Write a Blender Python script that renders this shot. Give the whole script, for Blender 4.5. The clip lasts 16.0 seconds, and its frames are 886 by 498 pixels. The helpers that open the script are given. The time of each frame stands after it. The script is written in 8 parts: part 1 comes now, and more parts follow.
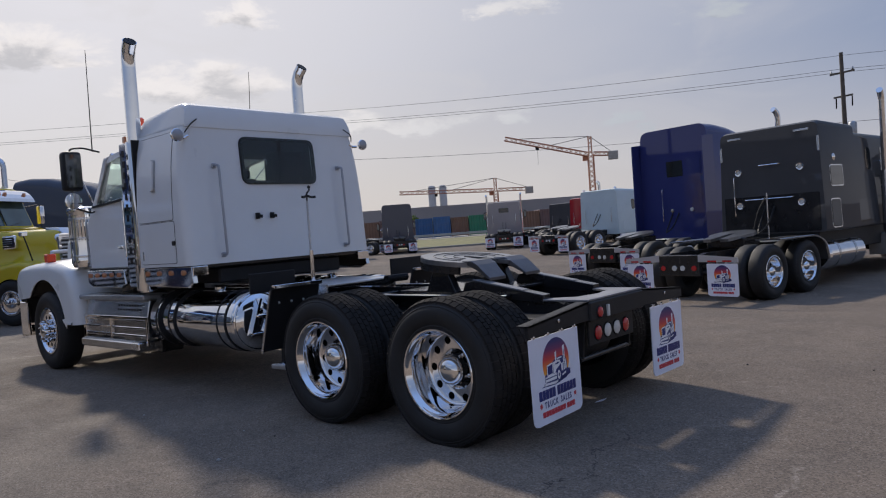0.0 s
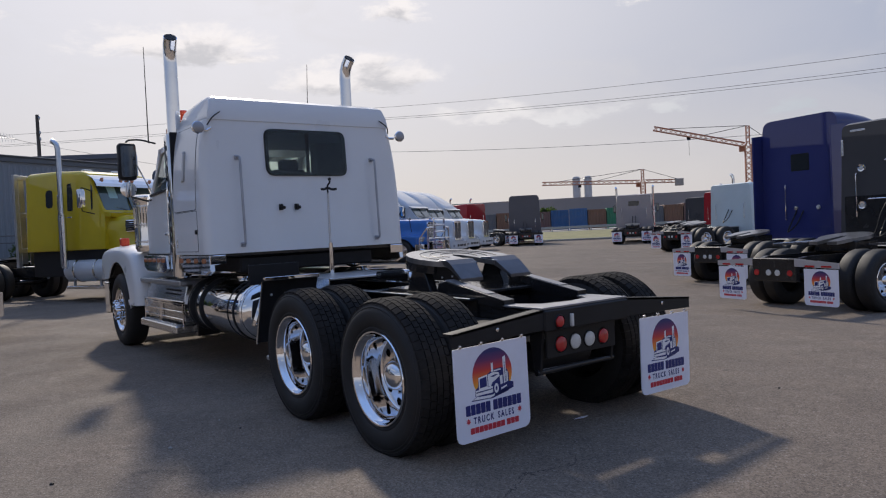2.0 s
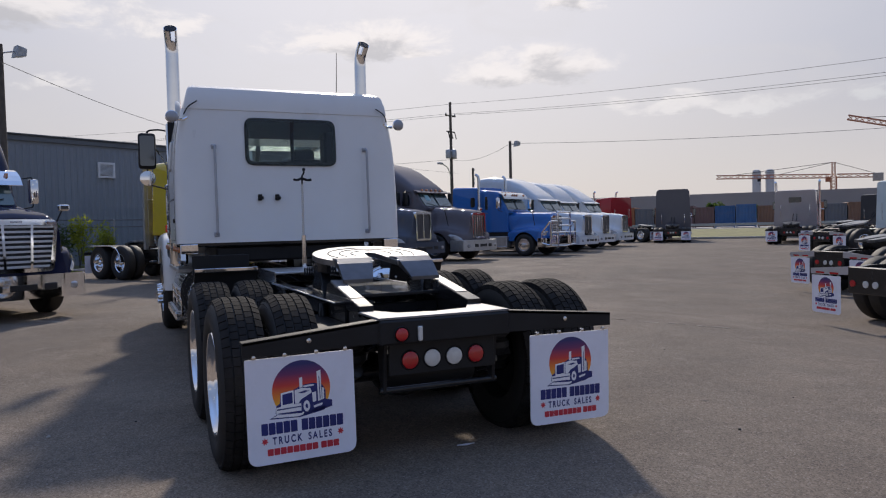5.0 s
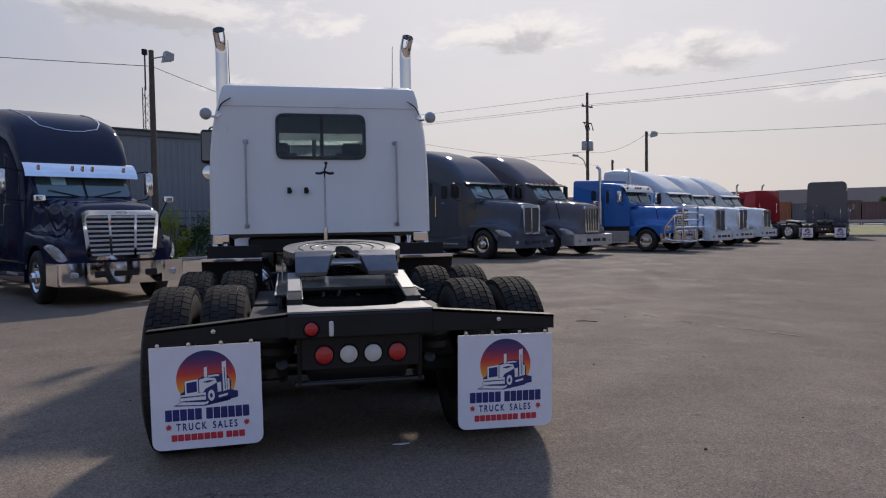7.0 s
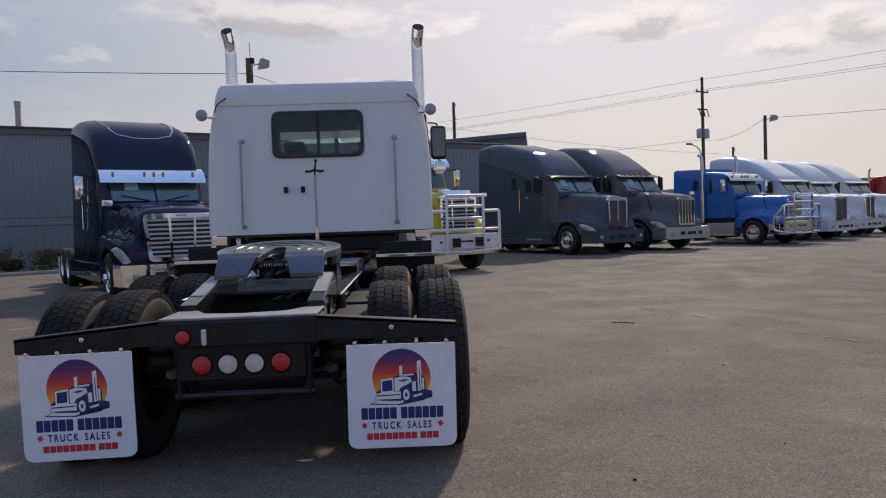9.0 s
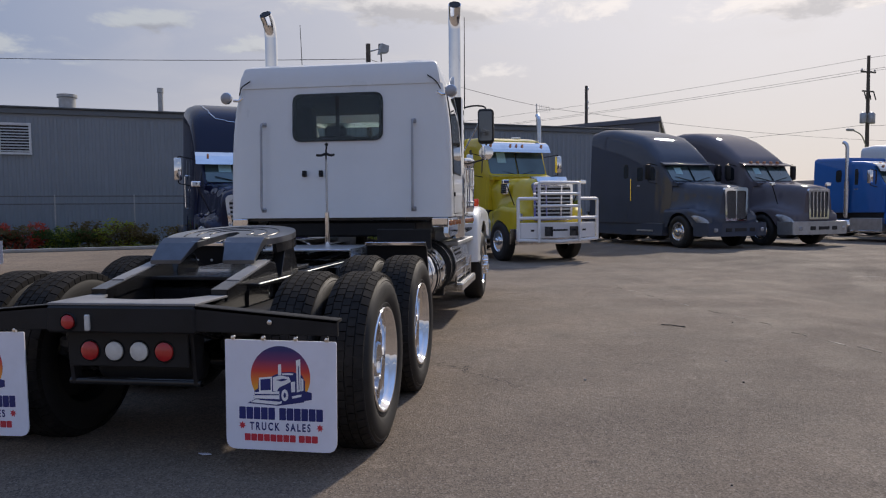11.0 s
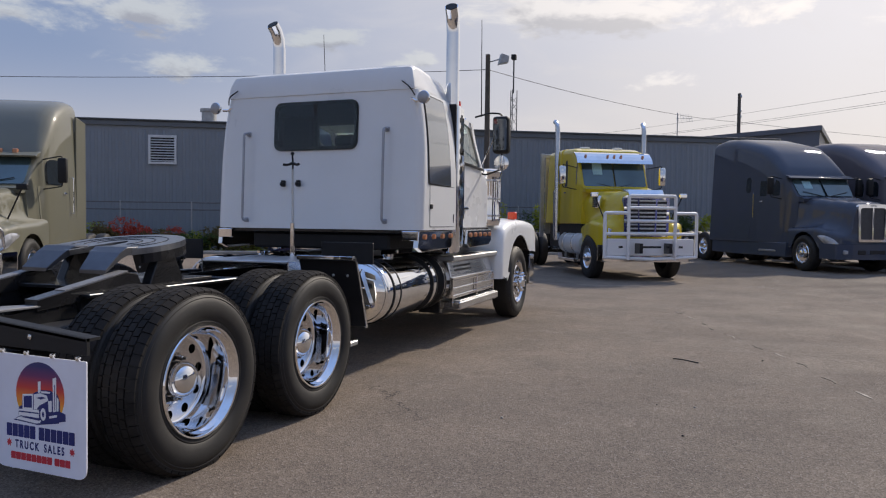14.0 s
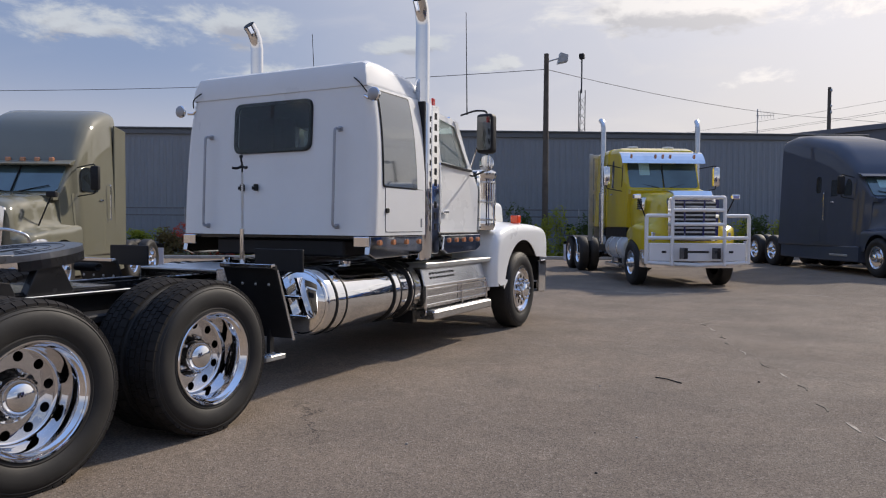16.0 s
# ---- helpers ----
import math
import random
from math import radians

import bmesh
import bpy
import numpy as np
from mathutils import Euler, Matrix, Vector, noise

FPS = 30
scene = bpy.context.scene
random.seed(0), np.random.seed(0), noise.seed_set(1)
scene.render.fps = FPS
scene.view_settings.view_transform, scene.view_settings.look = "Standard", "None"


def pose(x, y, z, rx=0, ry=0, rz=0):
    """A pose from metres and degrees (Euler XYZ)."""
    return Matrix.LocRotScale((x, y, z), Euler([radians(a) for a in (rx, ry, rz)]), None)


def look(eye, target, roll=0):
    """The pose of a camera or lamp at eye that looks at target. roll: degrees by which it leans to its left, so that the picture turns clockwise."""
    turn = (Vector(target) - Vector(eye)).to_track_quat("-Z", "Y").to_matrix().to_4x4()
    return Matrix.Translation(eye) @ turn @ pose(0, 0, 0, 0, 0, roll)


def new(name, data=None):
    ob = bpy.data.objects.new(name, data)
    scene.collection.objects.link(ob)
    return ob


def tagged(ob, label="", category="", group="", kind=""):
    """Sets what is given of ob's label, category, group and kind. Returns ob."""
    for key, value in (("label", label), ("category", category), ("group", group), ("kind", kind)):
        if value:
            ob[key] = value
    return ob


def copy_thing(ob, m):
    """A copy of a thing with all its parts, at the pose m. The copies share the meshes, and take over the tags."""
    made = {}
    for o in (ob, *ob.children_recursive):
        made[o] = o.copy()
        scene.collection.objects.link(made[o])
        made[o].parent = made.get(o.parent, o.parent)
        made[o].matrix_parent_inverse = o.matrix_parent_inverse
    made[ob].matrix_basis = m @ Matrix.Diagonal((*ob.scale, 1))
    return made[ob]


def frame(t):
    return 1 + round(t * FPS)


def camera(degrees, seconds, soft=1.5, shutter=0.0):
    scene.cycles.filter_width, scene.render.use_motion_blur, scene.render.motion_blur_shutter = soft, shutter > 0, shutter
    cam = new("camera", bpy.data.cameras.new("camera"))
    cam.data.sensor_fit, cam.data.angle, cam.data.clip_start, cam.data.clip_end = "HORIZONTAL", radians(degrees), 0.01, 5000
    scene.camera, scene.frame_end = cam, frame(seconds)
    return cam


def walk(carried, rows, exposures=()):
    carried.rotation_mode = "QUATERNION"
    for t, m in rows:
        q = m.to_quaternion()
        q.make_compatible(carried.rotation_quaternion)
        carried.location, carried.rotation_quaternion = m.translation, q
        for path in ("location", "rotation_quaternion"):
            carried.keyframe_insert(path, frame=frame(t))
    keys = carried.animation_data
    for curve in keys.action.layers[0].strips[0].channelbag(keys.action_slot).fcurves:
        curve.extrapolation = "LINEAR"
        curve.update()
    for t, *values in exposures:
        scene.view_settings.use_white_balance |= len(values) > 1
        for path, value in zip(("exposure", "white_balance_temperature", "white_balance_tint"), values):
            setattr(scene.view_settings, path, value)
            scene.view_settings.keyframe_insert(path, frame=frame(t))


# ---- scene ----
cam = camera(63.2, 16.0, soft=1.15)
PATH = [
    (0, (2.764, -5.117, 1.563), (1.44, -3.619, 1.51), -4.2),
    (0.5, (3.019, -4.875, 1.561), (1.584, -3.484, 1.507), -4.0),
    (1, (3.179, -4.542, 1.551), (1.693, -3.204, 1.502), -3.8),
    (1.5, (3.329, -4.209, 1.535), (1.806, -2.913, 1.493), -3.6),
    (2, (3.501, -3.891, 1.536), (1.906, -2.686, 1.48), -2.8),
    (2.5, (3.579, -3.53, 1.528), (1.958, -2.36, 1.468), -2.4),
    (3, (3.706, -3.216, 1.515), (1.995, -2.183, 1.443), -2.3),
    (3.5, (3.759, -2.865, 1.499), (2.016, -1.886, 1.42), -2.2),
    (5.8, (4.227, -1.224, 1.502), (2.34, -0.564, 1.431), -1.1),
    (6, (4.253, -1.077, 1.501), (2.353, -0.457, 1.424), -1.1),
    (6.5, (4.279, -0.752, 1.495), (2.358, -0.202, 1.422), -0.9),
    (7, (4.361, -0.44, 1.487), (2.408, -0.013, 1.412), -0.8),
    (7.5, (4.34, -0.114, 1.475), (2.37, 0.223, 1.391), -1.1),
    (8, (4.251, 0.214, 1.485), (2.265, 0.438, 1.408), -1.6),
    (8.5, (4.189, 0.602, 1.471), (2.197, 0.761, 1.393), -2.0),
    (9, (4.102, 0.969, 1.463), (2.106, 1.067, 1.385), -2.0),
    (9.5, (4.038, 1.319, 1.47), (2.039, 1.312, 1.395), -2.0),
    (9.7, (4.025, 1.47, 1.467), (2.027, 1.416, 1.39), -1.4),
    (11.8, (3.389, 2.794, 1.457), (1.425, 2.433, 1.35), -1.3),
    (12, (3.351, 2.913, 1.455), (1.389, 2.54, 1.355), -1.3),
    (12.5, (3.257, 3.239, 1.46), (1.316, 2.765, 1.365), -0.1),
    (13, (3.063, 3.52, 1.455), (1.138, 2.983, 1.361), 0.1),
    (13.5, (2.849, 3.776, 1.463), (0.941, 3.184, 1.381), -0.0),
    (14, (2.684, 4.103, 1.484), (0.815, 3.396, 1.405), 0.6),
    (14.5, (2.432, 4.35, 1.473), (0.589, 3.577, 1.404), 0.5),
    (15, (2.223, 4.605, 1.463), (0.404, 3.775, 1.409), 0.5),
    (15.5, (1.979, 4.829, 1.46), (0.197, 3.923, 1.398), 0.3),
    (16, (1.69, 5.078, 1.501), (-0.084, 4.156, 1.431), 0.3),
]
walk(cam, [(t, look(eye, target, roll)) for t, eye, target, roll in PATH],
     [(0, -0.09, 6440, 10.5), (3, 0.05, 6460, 11), (7, -0.08, 6540, 11.5), (9.5, -0.02, 6660, 11.5), (12, 0.05, 6680, 11), (16, 0.24, 6720, 10.5)])

# ---- world, sun and exposure ----
SUN_AZ = radians(158.5)      # direction towards the sun, anticlockwise from +x
SUN_EL = radians(38.5)
world = bpy.data.worlds.new("sky")
scene.world = world
world.use_nodes = True
wn, wl = world.node_tree.nodes, world.node_tree.links
wn.clear()

w_out = wn.new("ShaderNodeOutputWorld")
w_bg = wn.new("ShaderNodeBackground")
w_bg.inputs["Strength"].default_value = 0.10
w_sky = wn.new("ShaderNodeTexSky")
w_sky.sky_type = "NISHITA"
w_sky.sun_disc = False
w_sky.sun_elevation = SUN_EL
w_sky.sun_rotation = math.pi / 2 - SUN_AZ
w_sky.air_density, w_sky.dust_density, w_sky.ozone_density = 1.0, 1.0, 2.0
up = wn.new("ShaderNodeTexCoord")
split = wn.new("ShaderNodeSeparateXYZ")
wl.new(up.outputs["Generated"], split.inputs[0])


def wmix(f, a, b):
    x = wn.new("ShaderNodeMix")
    x.data_type = "RGBA"
    for sock, v in ((x.inputs[0], f), (x.inputs[6], a), (x.inputs[7], b)):
        if isinstance(v, float):
            sock.default_value = v
        elif isinstance(v, tuple):
            sock.default_value = (*v, 1)
        else:
            wl.new(v, sock)
    return x.outputs[2]


def wrange(v, a, b, lo, hi, smooth=True):
    r = wn.new("ShaderNodeMapRange")
    if smooth:
        r.interpolation_type = "SMOOTHSTEP"
    for k, q in (("From Min", a), ("From Max", b), ("To Min", lo), ("To Max", hi)):
        r.inputs[k].default_value = q
    wl.new(v, r.inputs["Value"])
    return r.outputs[0]


def wmath(op, a, b):
    x = wn.new("ShaderNodeMath")
    x.operation = op
    for i, v in enumerate((a, b)):
        if isinstance(v, float):
            x.inputs[i].default_value = v
        else:
            wl.new(v, x.inputs[i])
    return x.outputs[0]


# a milky haze that thickens towards the horizon, then broken cumulus
sun_dot = wn.new("ShaderNodeVectorMath")
sun_dot.operation = "DOT_PRODUCT"
wl.new(up.outputs["Generated"], sun_dot.inputs[0])
sun_dot.inputs[1].default_value = (math.cos(SUN_EL) * math.cos(SUN_AZ), math.cos(SUN_EL) * math.sin(SUN_AZ), math.sin(SUN_EL))
toward = sun_dot.outputs["Value"]
haze = wrange(split.outputs["Z"], 0.0, 0.60, 0.92, 0.72)
haze_c = wmix(wrange(split.outputs["Z"], 0.02, 0.30, 0.0, 1.0), (6.9, 6.35, 6.1), (5.95, 5.9, 6.45))
dim = wmix(wmath("MULTIPLY", wrange(toward, 0.35, 0.91, 1.0, 0.0), wrange(split.outputs["Z"], 0.03, 0.22, 0.35, 1.0)), haze_c, (2.15, 2.8, 4.45))
# glare in the haze round the sun
dim = wmix(wrange(toward, 0.74, 0.98, 0.0, 0.7), dim, (9.2, 8.7, 8.6))
# high haze overhead, past the clouds that show
dim = wmix(wrange(split.outputs["Z"], 0.42, 0.85, 0.0, 1.0), dim, (3.1, 5.0, 9.8))
sky_c = wmix(haze, w_sky.outputs[0], dim)
flat_map = wn.new("ShaderNodeMapping")
flat_map.inputs["Scale"].default_value = (1.0, 1.0, 2.6)
wl.new(up.outputs["Generated"], flat_map.inputs[0])


def wnoise(scale, detail, rough, offset=(0, 0, 0), dist=0.0):
    t = wn.new("ShaderNodeTexNoise")
    t.inputs["Scale"].default_value, t.inputs["Detail"].default_value, t.inputs["Roughness"].default_value, t.inputs["Distortion"].default_value = scale, detail, rough, dist
    mp = wn.new("ShaderNodeMapping")
    mp.inputs["Location"].default_value = offset
    wl.new(flat_map.outputs[0], mp.inputs[0])
    wl.new(mp.outputs[0], t.inputs["Vector"])
    return t.outputs["Fac"]


# cumulus banks: bearing and height in degrees, half width and half height, weight
CLOUDS = [(161.8, 14.0, 5.8, 1.5, 1.05), (149.5, 11.6, 5.0, 1.6, 1.05), (188.8, 15.3, 9.0, 1.8, 1.2), (210.2, 13.3, 4.2, 1.0, 0.85), (184.3, 10.3, 2.8, 0.8, 0.9), (234.3, 13.4, 5.0, 1.4, 0.95),
          (223.8, 14.2, 4.0, 1.4, 1.0), (145.2, 16.8, 2.0, 1.1, 0.95), (125.5, 16.6, 3.4, 1.0, 0.9), (110.5, 14.1, 1.6, 0.9, 0.75), (135.8, 8.4, 6.5, 0.9, 0.75), (124.3, 8.1, 1.4, 0.7, 0.8), (116.3, 6.9, 1.8, 0.6, 0.75),
          (220.8, 10.8, 4.8, 1.0, 0.8), (176.0, 14.7, 2.0, 0.7, 0.7), (203.6, 12.1, 1.6, 0.7, 0.7), (250, 22, 14.0, 4.0, 0.9), (170, 27, 12.0, 3.0, 0.8), (80, 20, 10.0, 3.0, 0.9), (40, 16, 12.0, 3.0, 0.9), (0, 24, 14.0, 4.0, 0.9), (-50, 15, 10.0, 2.5, 0.9), (-90, 26, 14.0, 4.0, 0.9)]
bearing = wmath("MULTIPLY", wmath("ARCTAN2", split.outputs["Y"], split.outputs["X"]), 57.29578)
height = wmath("MULTIPLY", wmath("ARCSINE", split.outputs["Z"], 0.0), 57.29578)
ragged = wnoise(11.0, 9.0, 0.62, (2.3, 0.7, 0.2), 0.4)
warp_a = wmath("SUBTRACT", wnoise(9.0, 6.0, 0.6, (7.1, 3.3, 1.2)), 0.5)
warp_b = wmath("SUBTRACT", wnoise(13.0, 6.0, 0.6, (1.1, 9.3, 4.2)), 0.5)
bearing = wmath("ADD", bearing, wmath("MULTIPLY", warp_a, 9.0))
height = wmath("ADD", height, wmath("MULTIPLY", warp_b, 3.4))
broad = wnoise(3.0, 3.0, 0.50, (5.3, 1.7, 0.2), 0.0)
def cloud_bank(rise):
    """How thick the banks are, looked up a little higher by rise degrees."""
    got = None
    level = wmath("ADD", height, float(rise))
    for az, el, hw, hh, weight in CLOUDS:
        d = wmath("WRAP", wmath("SUBTRACT", bearing, float(az)), 180.0)
        wn[-1].inputs[2].default_value = -180.0
        u = wmath("DIVIDE", d, float(hw))
        v = wmath("DIVIDE", wmath("SUBTRACT", level, float(el)), float(hh))
        v = wmath("MULTIPLY", v, wrange(v, -0.6, 0.2, 1.7, 0.9))
        q = wmath("ADD", wmath("MULTIPLY", u, u), wmath("MULTIPLY", v, v))
        g = wmath("MULTIPLY", wmath("POWER", 2.71828, wmath("MULTIPLY", q, -1.0)), float(weight))
        got = g if got is None else wmath("MAXIMUM", got, g)
    return got


bank, bank_above = cloud_bank(0.0), cloud_bank(0.9)
ragged_above = wnoise(11.0, 9.0, 0.62, (2.3, 0.7, 0.2 + 0.041), 0.4)
density = wmath("ADD", wmath("MULTIPLY", bank, 0.75), wmath("SUBTRACT", wmath("MULTIPLY", ragged, 2.0), 1.0))
above = wmath("ADD", wmath("MULTIPLY", bank_above, 0.75), wmath("SUBTRACT", wmath("MULTIPLY", ragged_above, 2.0), 1.0))
cover = wmath("MULTIPLY", wrange(density, 0.10, 0.60, 0.0, 1.0), wrange(bank, 0.02, 0.25, 0.0, 1.0))
# tops catch the light, what lies under thick cloud is grey
inner = wrange(above, 0.25, 0.85, 0.0, 1.0)
cloud_c = wmix(inner, wmix(wrange(toward, 0.60, 0.93, 0.0, 1.0), (5.0, 5.4, 5.9), (9.6, 9.1, 8.9)), wmix(wrange(toward, 0.66, 0.88, 0.0, 1.0), (3.3, 3.5, 4.1), (5.9, 5.8, 6.0)))
wisps = wnoise(6.0, 7.0, 0.55, (3.1, 8.7, 0.4), 0.8)
veil = wmath("ADD", wrange(broad, 0.40, 0.75, 0.0, 0.16), wrange(wisps, 0.48, 0.72, 0.0, 0.22))
veil = wmath("MULTIPLY", veil, wrange(toward, 0.40, 0.80, 0.15, 1.0))
sky_c = wmix(veil, sky_c, (7.0, 6.75, 6.7))
sky_c = wmix(wmath("MULTIPLY", cover, 0.90), sky_c, cloud_c)
wl.new(sky_c, w_bg.inputs["Color"])
wl.new(w_bg.outputs[0], w_out.inputs[0])

sun = new("sun", bpy.data.lights.new("sun", "SUN"))
sun.data.energy, sun.data.angle, sun.data.color = 3.8, radians(3.6), (1.0, 0.905, 0.78)
sun.matrix_world = look((0, 0, 0), (-math.cos(SUN_EL) * math.cos(SUN_AZ), -math.cos(SUN_EL) * math.sin(SUN_AZ), -math.sin(SUN_EL)))

# ---- materials ----
MATS = {}


def mat(name, color, rough=0.5, metal=0.0, vary=0.12, scale=3.0, bump=0.0, bump_scale=60.0, coat=0.0, dirt=0.0, dirt_color=(0.16, 0.13, 0.10), spread=0.1, spec=0.5):
    """A painted, metal or rubber surface: large blotches, fine grain and some dust."""
    if name in MATS:
        return MATS[name]
    m = bpy.data.materials.new(name)
    m.use_nodes = True
    n, l = m.node_tree.nodes, m.node_tree.links
    p = n["Principled BSDF"]
    p.inputs["Metallic"].default_value = metal
    p.inputs["Specular IOR Level"].default_value = spec
    p.inputs["Coat Weight"].default_value = coat
    p.inputs["Coat Roughness"].default_value = 0.03
    co = n.new("ShaderNodeTexCoord")
    big = n.new("ShaderNodeTexNoise")
    big.inputs["Scale"].default_value = scale
    big.inputs["Detail"].default_value = 6
    l.new(co.outputs["Object"], big.inputs["Vector"])
    fine = n.new("ShaderNodeTexNoise")
    fine.inputs["Scale"].default_value = bump_scale
    fine.inputs["Detail"].default_value = 4
    l.new(co.outputs["Object"], fine.inputs["Vector"])
    mix = n.new("ShaderNodeMix")
    mix.data_type = "RGBA"
    mix.blend_type = "MULTIPLY"
    mix.inputs[0].default_value = 1.0
    mix.inputs[6].default_value = (*color, 1)
    ramp = n.new("ShaderNodeMapRange")
    ramp.inputs["From Min"].default_value, ramp.inputs["From Max"].default_value = 0.3, 0.7
    ramp.inputs["To Min"].default_value, ramp.inputs["To Max"].default_value = 1 - vary, 1 + vary * 0.5
    l.new(big.outputs["Fac"], ramp.inputs["Value"])
    l.new(ramp.outputs[0], mix.inputs[7])
    last = mix.outputs[2]
    if dirt:
        d = n.new("ShaderNodeMix")
        d.data_type = "RGBA"
        dr = n.new("ShaderNodeMapRange")
        dr.inputs["From Min"].default_value, dr.inputs["From Max"].default_value = 0.45, 0.75
        dr.inputs["To Max"].default_value = dirt
        dn = n.new("ShaderNodeTexNoise")
        dn.inputs["Scale"].default_value, dn.inputs["Detail"].default_value, dn.inputs["Roughness"].default_value = scale * 2.3, 8, 0.65
        l.new(co.outputs["Object"], dn.inputs["Vector"])
        l.new(dn.outputs["Fac"], dr.inputs["Value"])
        l.new(dr.outputs[0], d.inputs[0])
        l.new(last, d.inputs[6])
        d.inputs[7].default_value = (*dirt_color, 1)
        last = d.outputs[2]
    l.new(last, p.inputs["Base Color"])
    rr = n.new("ShaderNodeMapRange")
    rr.inputs["To Min"].default_value, rr.inputs["To Max"].default_value = max(rough - spread, 0.02), min(rough + spread, 1)
    l.new(big.outputs["Fac"], rr.inputs["Value"])
    l.new(rr.outputs[0], p.inputs["Roughness"])
    if bump:
        b = n.new("ShaderNodeBump")
        b.inputs["Strength"].default_value, b.inputs["Distance"].default_value = bump, 0.01
        l.new(fine.outputs["Fac"], b.inputs["Height"])
        l.new(b.outputs[0], p.inputs["Normal"])
    MATS[name] = m
    return m


def glass_mat(name, tint, rough=0.02, alpha=0.0):
    m = bpy.data.materials.new(name)
    m.use_nodes = True
    p = m.node_tree.nodes["Principled BSDF"]
    p.inputs["Base Color"].default_value = (*tint, 1)
    p.inputs["Roughness"].default_value = rough
    p.inputs["Transmission Weight"].default_value = 1.0 - alpha
    p.inputs["IOR"].default_value = 1.45
    MATS[name] = m
    return m


def paint(name, color, dirt=0.12, rough=0.32):
    return mat(name, color, max(rough, 0.45), 0.0, 0.05, 1.2, 0.0, coat=0.55 if max(color) < 0.13 else 0.9, dirt=dirt, spread=0.06, spec=0.0 if max(color) < 0.13 else 0.12, dirt_color=tuple(0.6 * q + 0.02 for q in color))


WHITE = mat("white_paint", (0.71, 0.72, 0.725), 0.30, 0, 0.04, 1.5, 0, coat=0.5, dirt=0.05, dirt_color=(0.45, 0.42, 0.38))
BLACK = mat("black_chassis_paint", (0.016, 0.016, 0.0175), 0.24, 0, 0.3, 4, 0.05, 40, coat=0.35, dirt=0.03, dirt_color=(0.02, 0.02, 0.02), spec=0.3)
MATT = mat("matt_black_plastic", (0.019, 0.019, 0.0205), 0.5, 0, 0.2, 6, 0.1, 120, spec=0.2)
RUBBER = mat("tyre_rubber", (0.024, 0.0235, 0.0235), 0.62, 0, 0.25, 5, 0.05, 60, dirt=0.35, dirt_color=(0.040, 0.036, 0.034), spec=0.30, spread=0.14)
TREAD = mat("worn_tread_rubber", (0.026, 0.0245, 0.024), 0.85, 0, 0.35, 9, 0.1, 50, dirt=0.4, dirt_color=(0.046, 0.040, 0.036), spec=0.08)
CHROME = mat("chrome", (0.82, 0.83, 0.845), 0.05, 1.0, 0.06, 5, 0, spread=0.03)
ALU = mat("polished_aluminium", (0.80, 0.80, 0.815), 0.045, 1.0, 0.06, 7, 0.0, spread=0.025)
STEEL = mat("brushed_steel", (0.62, 0.63, 0.645), 0.24, 1.0, 0.10, 3, 0.0)
DULL = mat("dull_aluminium", (0.46, 0.47, 0.48), 0.45, 0.8, 0.15, 5, 0.1, 90, dirt=0.2)
DUSTY_SHEEN = mat("dusty_sheen_steel", (0.24, 0.24, 0.25), 0.5, 0.3, 0.3, 6, 0.1, 60, dirt=0.3, dirt_color=(0.08, 0.075, 0.07))
DECK = mat("bright_deck_aluminium", (0.66, 0.68, 0.71), 0.36, 1.0, 0.15, 5, 0.12, 60)
HORN = mat("dark_greasy_steel", (0.13, 0.135, 0.15), 0.34, 0.9, 0.25, 5, 0.06, 30, dirt=0.25, dirt_color=(0.05, 0.05, 0.05))
PLATE = mat("greased_plate", (0.27, 0.28, 0.30), 0.32, 0.9, 0.3, 5, 0.12, 30, dirt=0.35, dirt_color=(0.05, 0.05, 0.05))
HANDLE = mat("cast_grey_handle", (0.36, 0.37, 0.40), 0.38, 0.5, 0.15, 6)
RED_LENS = mat("red_lens", (0.46, 0.014, 0.016), 0.2, 0, 0.1, 30, 0.1, 200, coat=0.5)
CLEAR_LENS = mat("clear_lens", (0.62, 0.62, 0.60), 0.18, 0, 0.1, 30, 0.1, 200, coat=0.5)
AMBER = mat("amber_lens", (0.46, 0.19, 0.09), 0.2, 0, 0.1, 30, 0.1, 200, coat=0.5)
FLAP = mat("white_flap_rubber", (0.78, 0.79, 0.88), 0.45, 0, 0.05, 4, 0.05, 60, dirt=0.06)
NAVY_INK = mat("navy_print", (0.012, 0.02, 0.15), 0.5)
RED_INK = mat("red_print", (0.55, 0.03, 0.05), 0.5)
WHITE_INK = mat("white_print", (0.80, 0.80, 0.82), 0.5)
GLASS = glass_mat("tinted_glass", (0.72, 0.82, 0.78))
DARK_GLASS = glass_mat("dark_glass", (0.66, 0.72, 0.67))
FILM_GLASS = mat("mirror_film_glass", (0.17, 0.19, 0.21), 0.04, 0.6, 0.04, 1, coat=1.0, spread=0.01)
WINDOW = mat("window_glass_dark", (0.085, 0.13, 0.135), 0.05, 0.35, 0.25, 1.5, coat=1.0, spread=0.02)
WINDOW_DARK = mat("side_glass_dark", (0.014, 0.018, 0.02), 0.05, 0, 0.2, 2, coat=0.7, spread=0.02)
INTERIOR = mat("dark_interior_trim", (0.022, 0.022, 0.026), 0.7, 0, 0.2, 8)
MIRROR = mat("mirror_glass", (0.12, 0.13, 0.14), 0.03, 1.0, 0.0, 1)


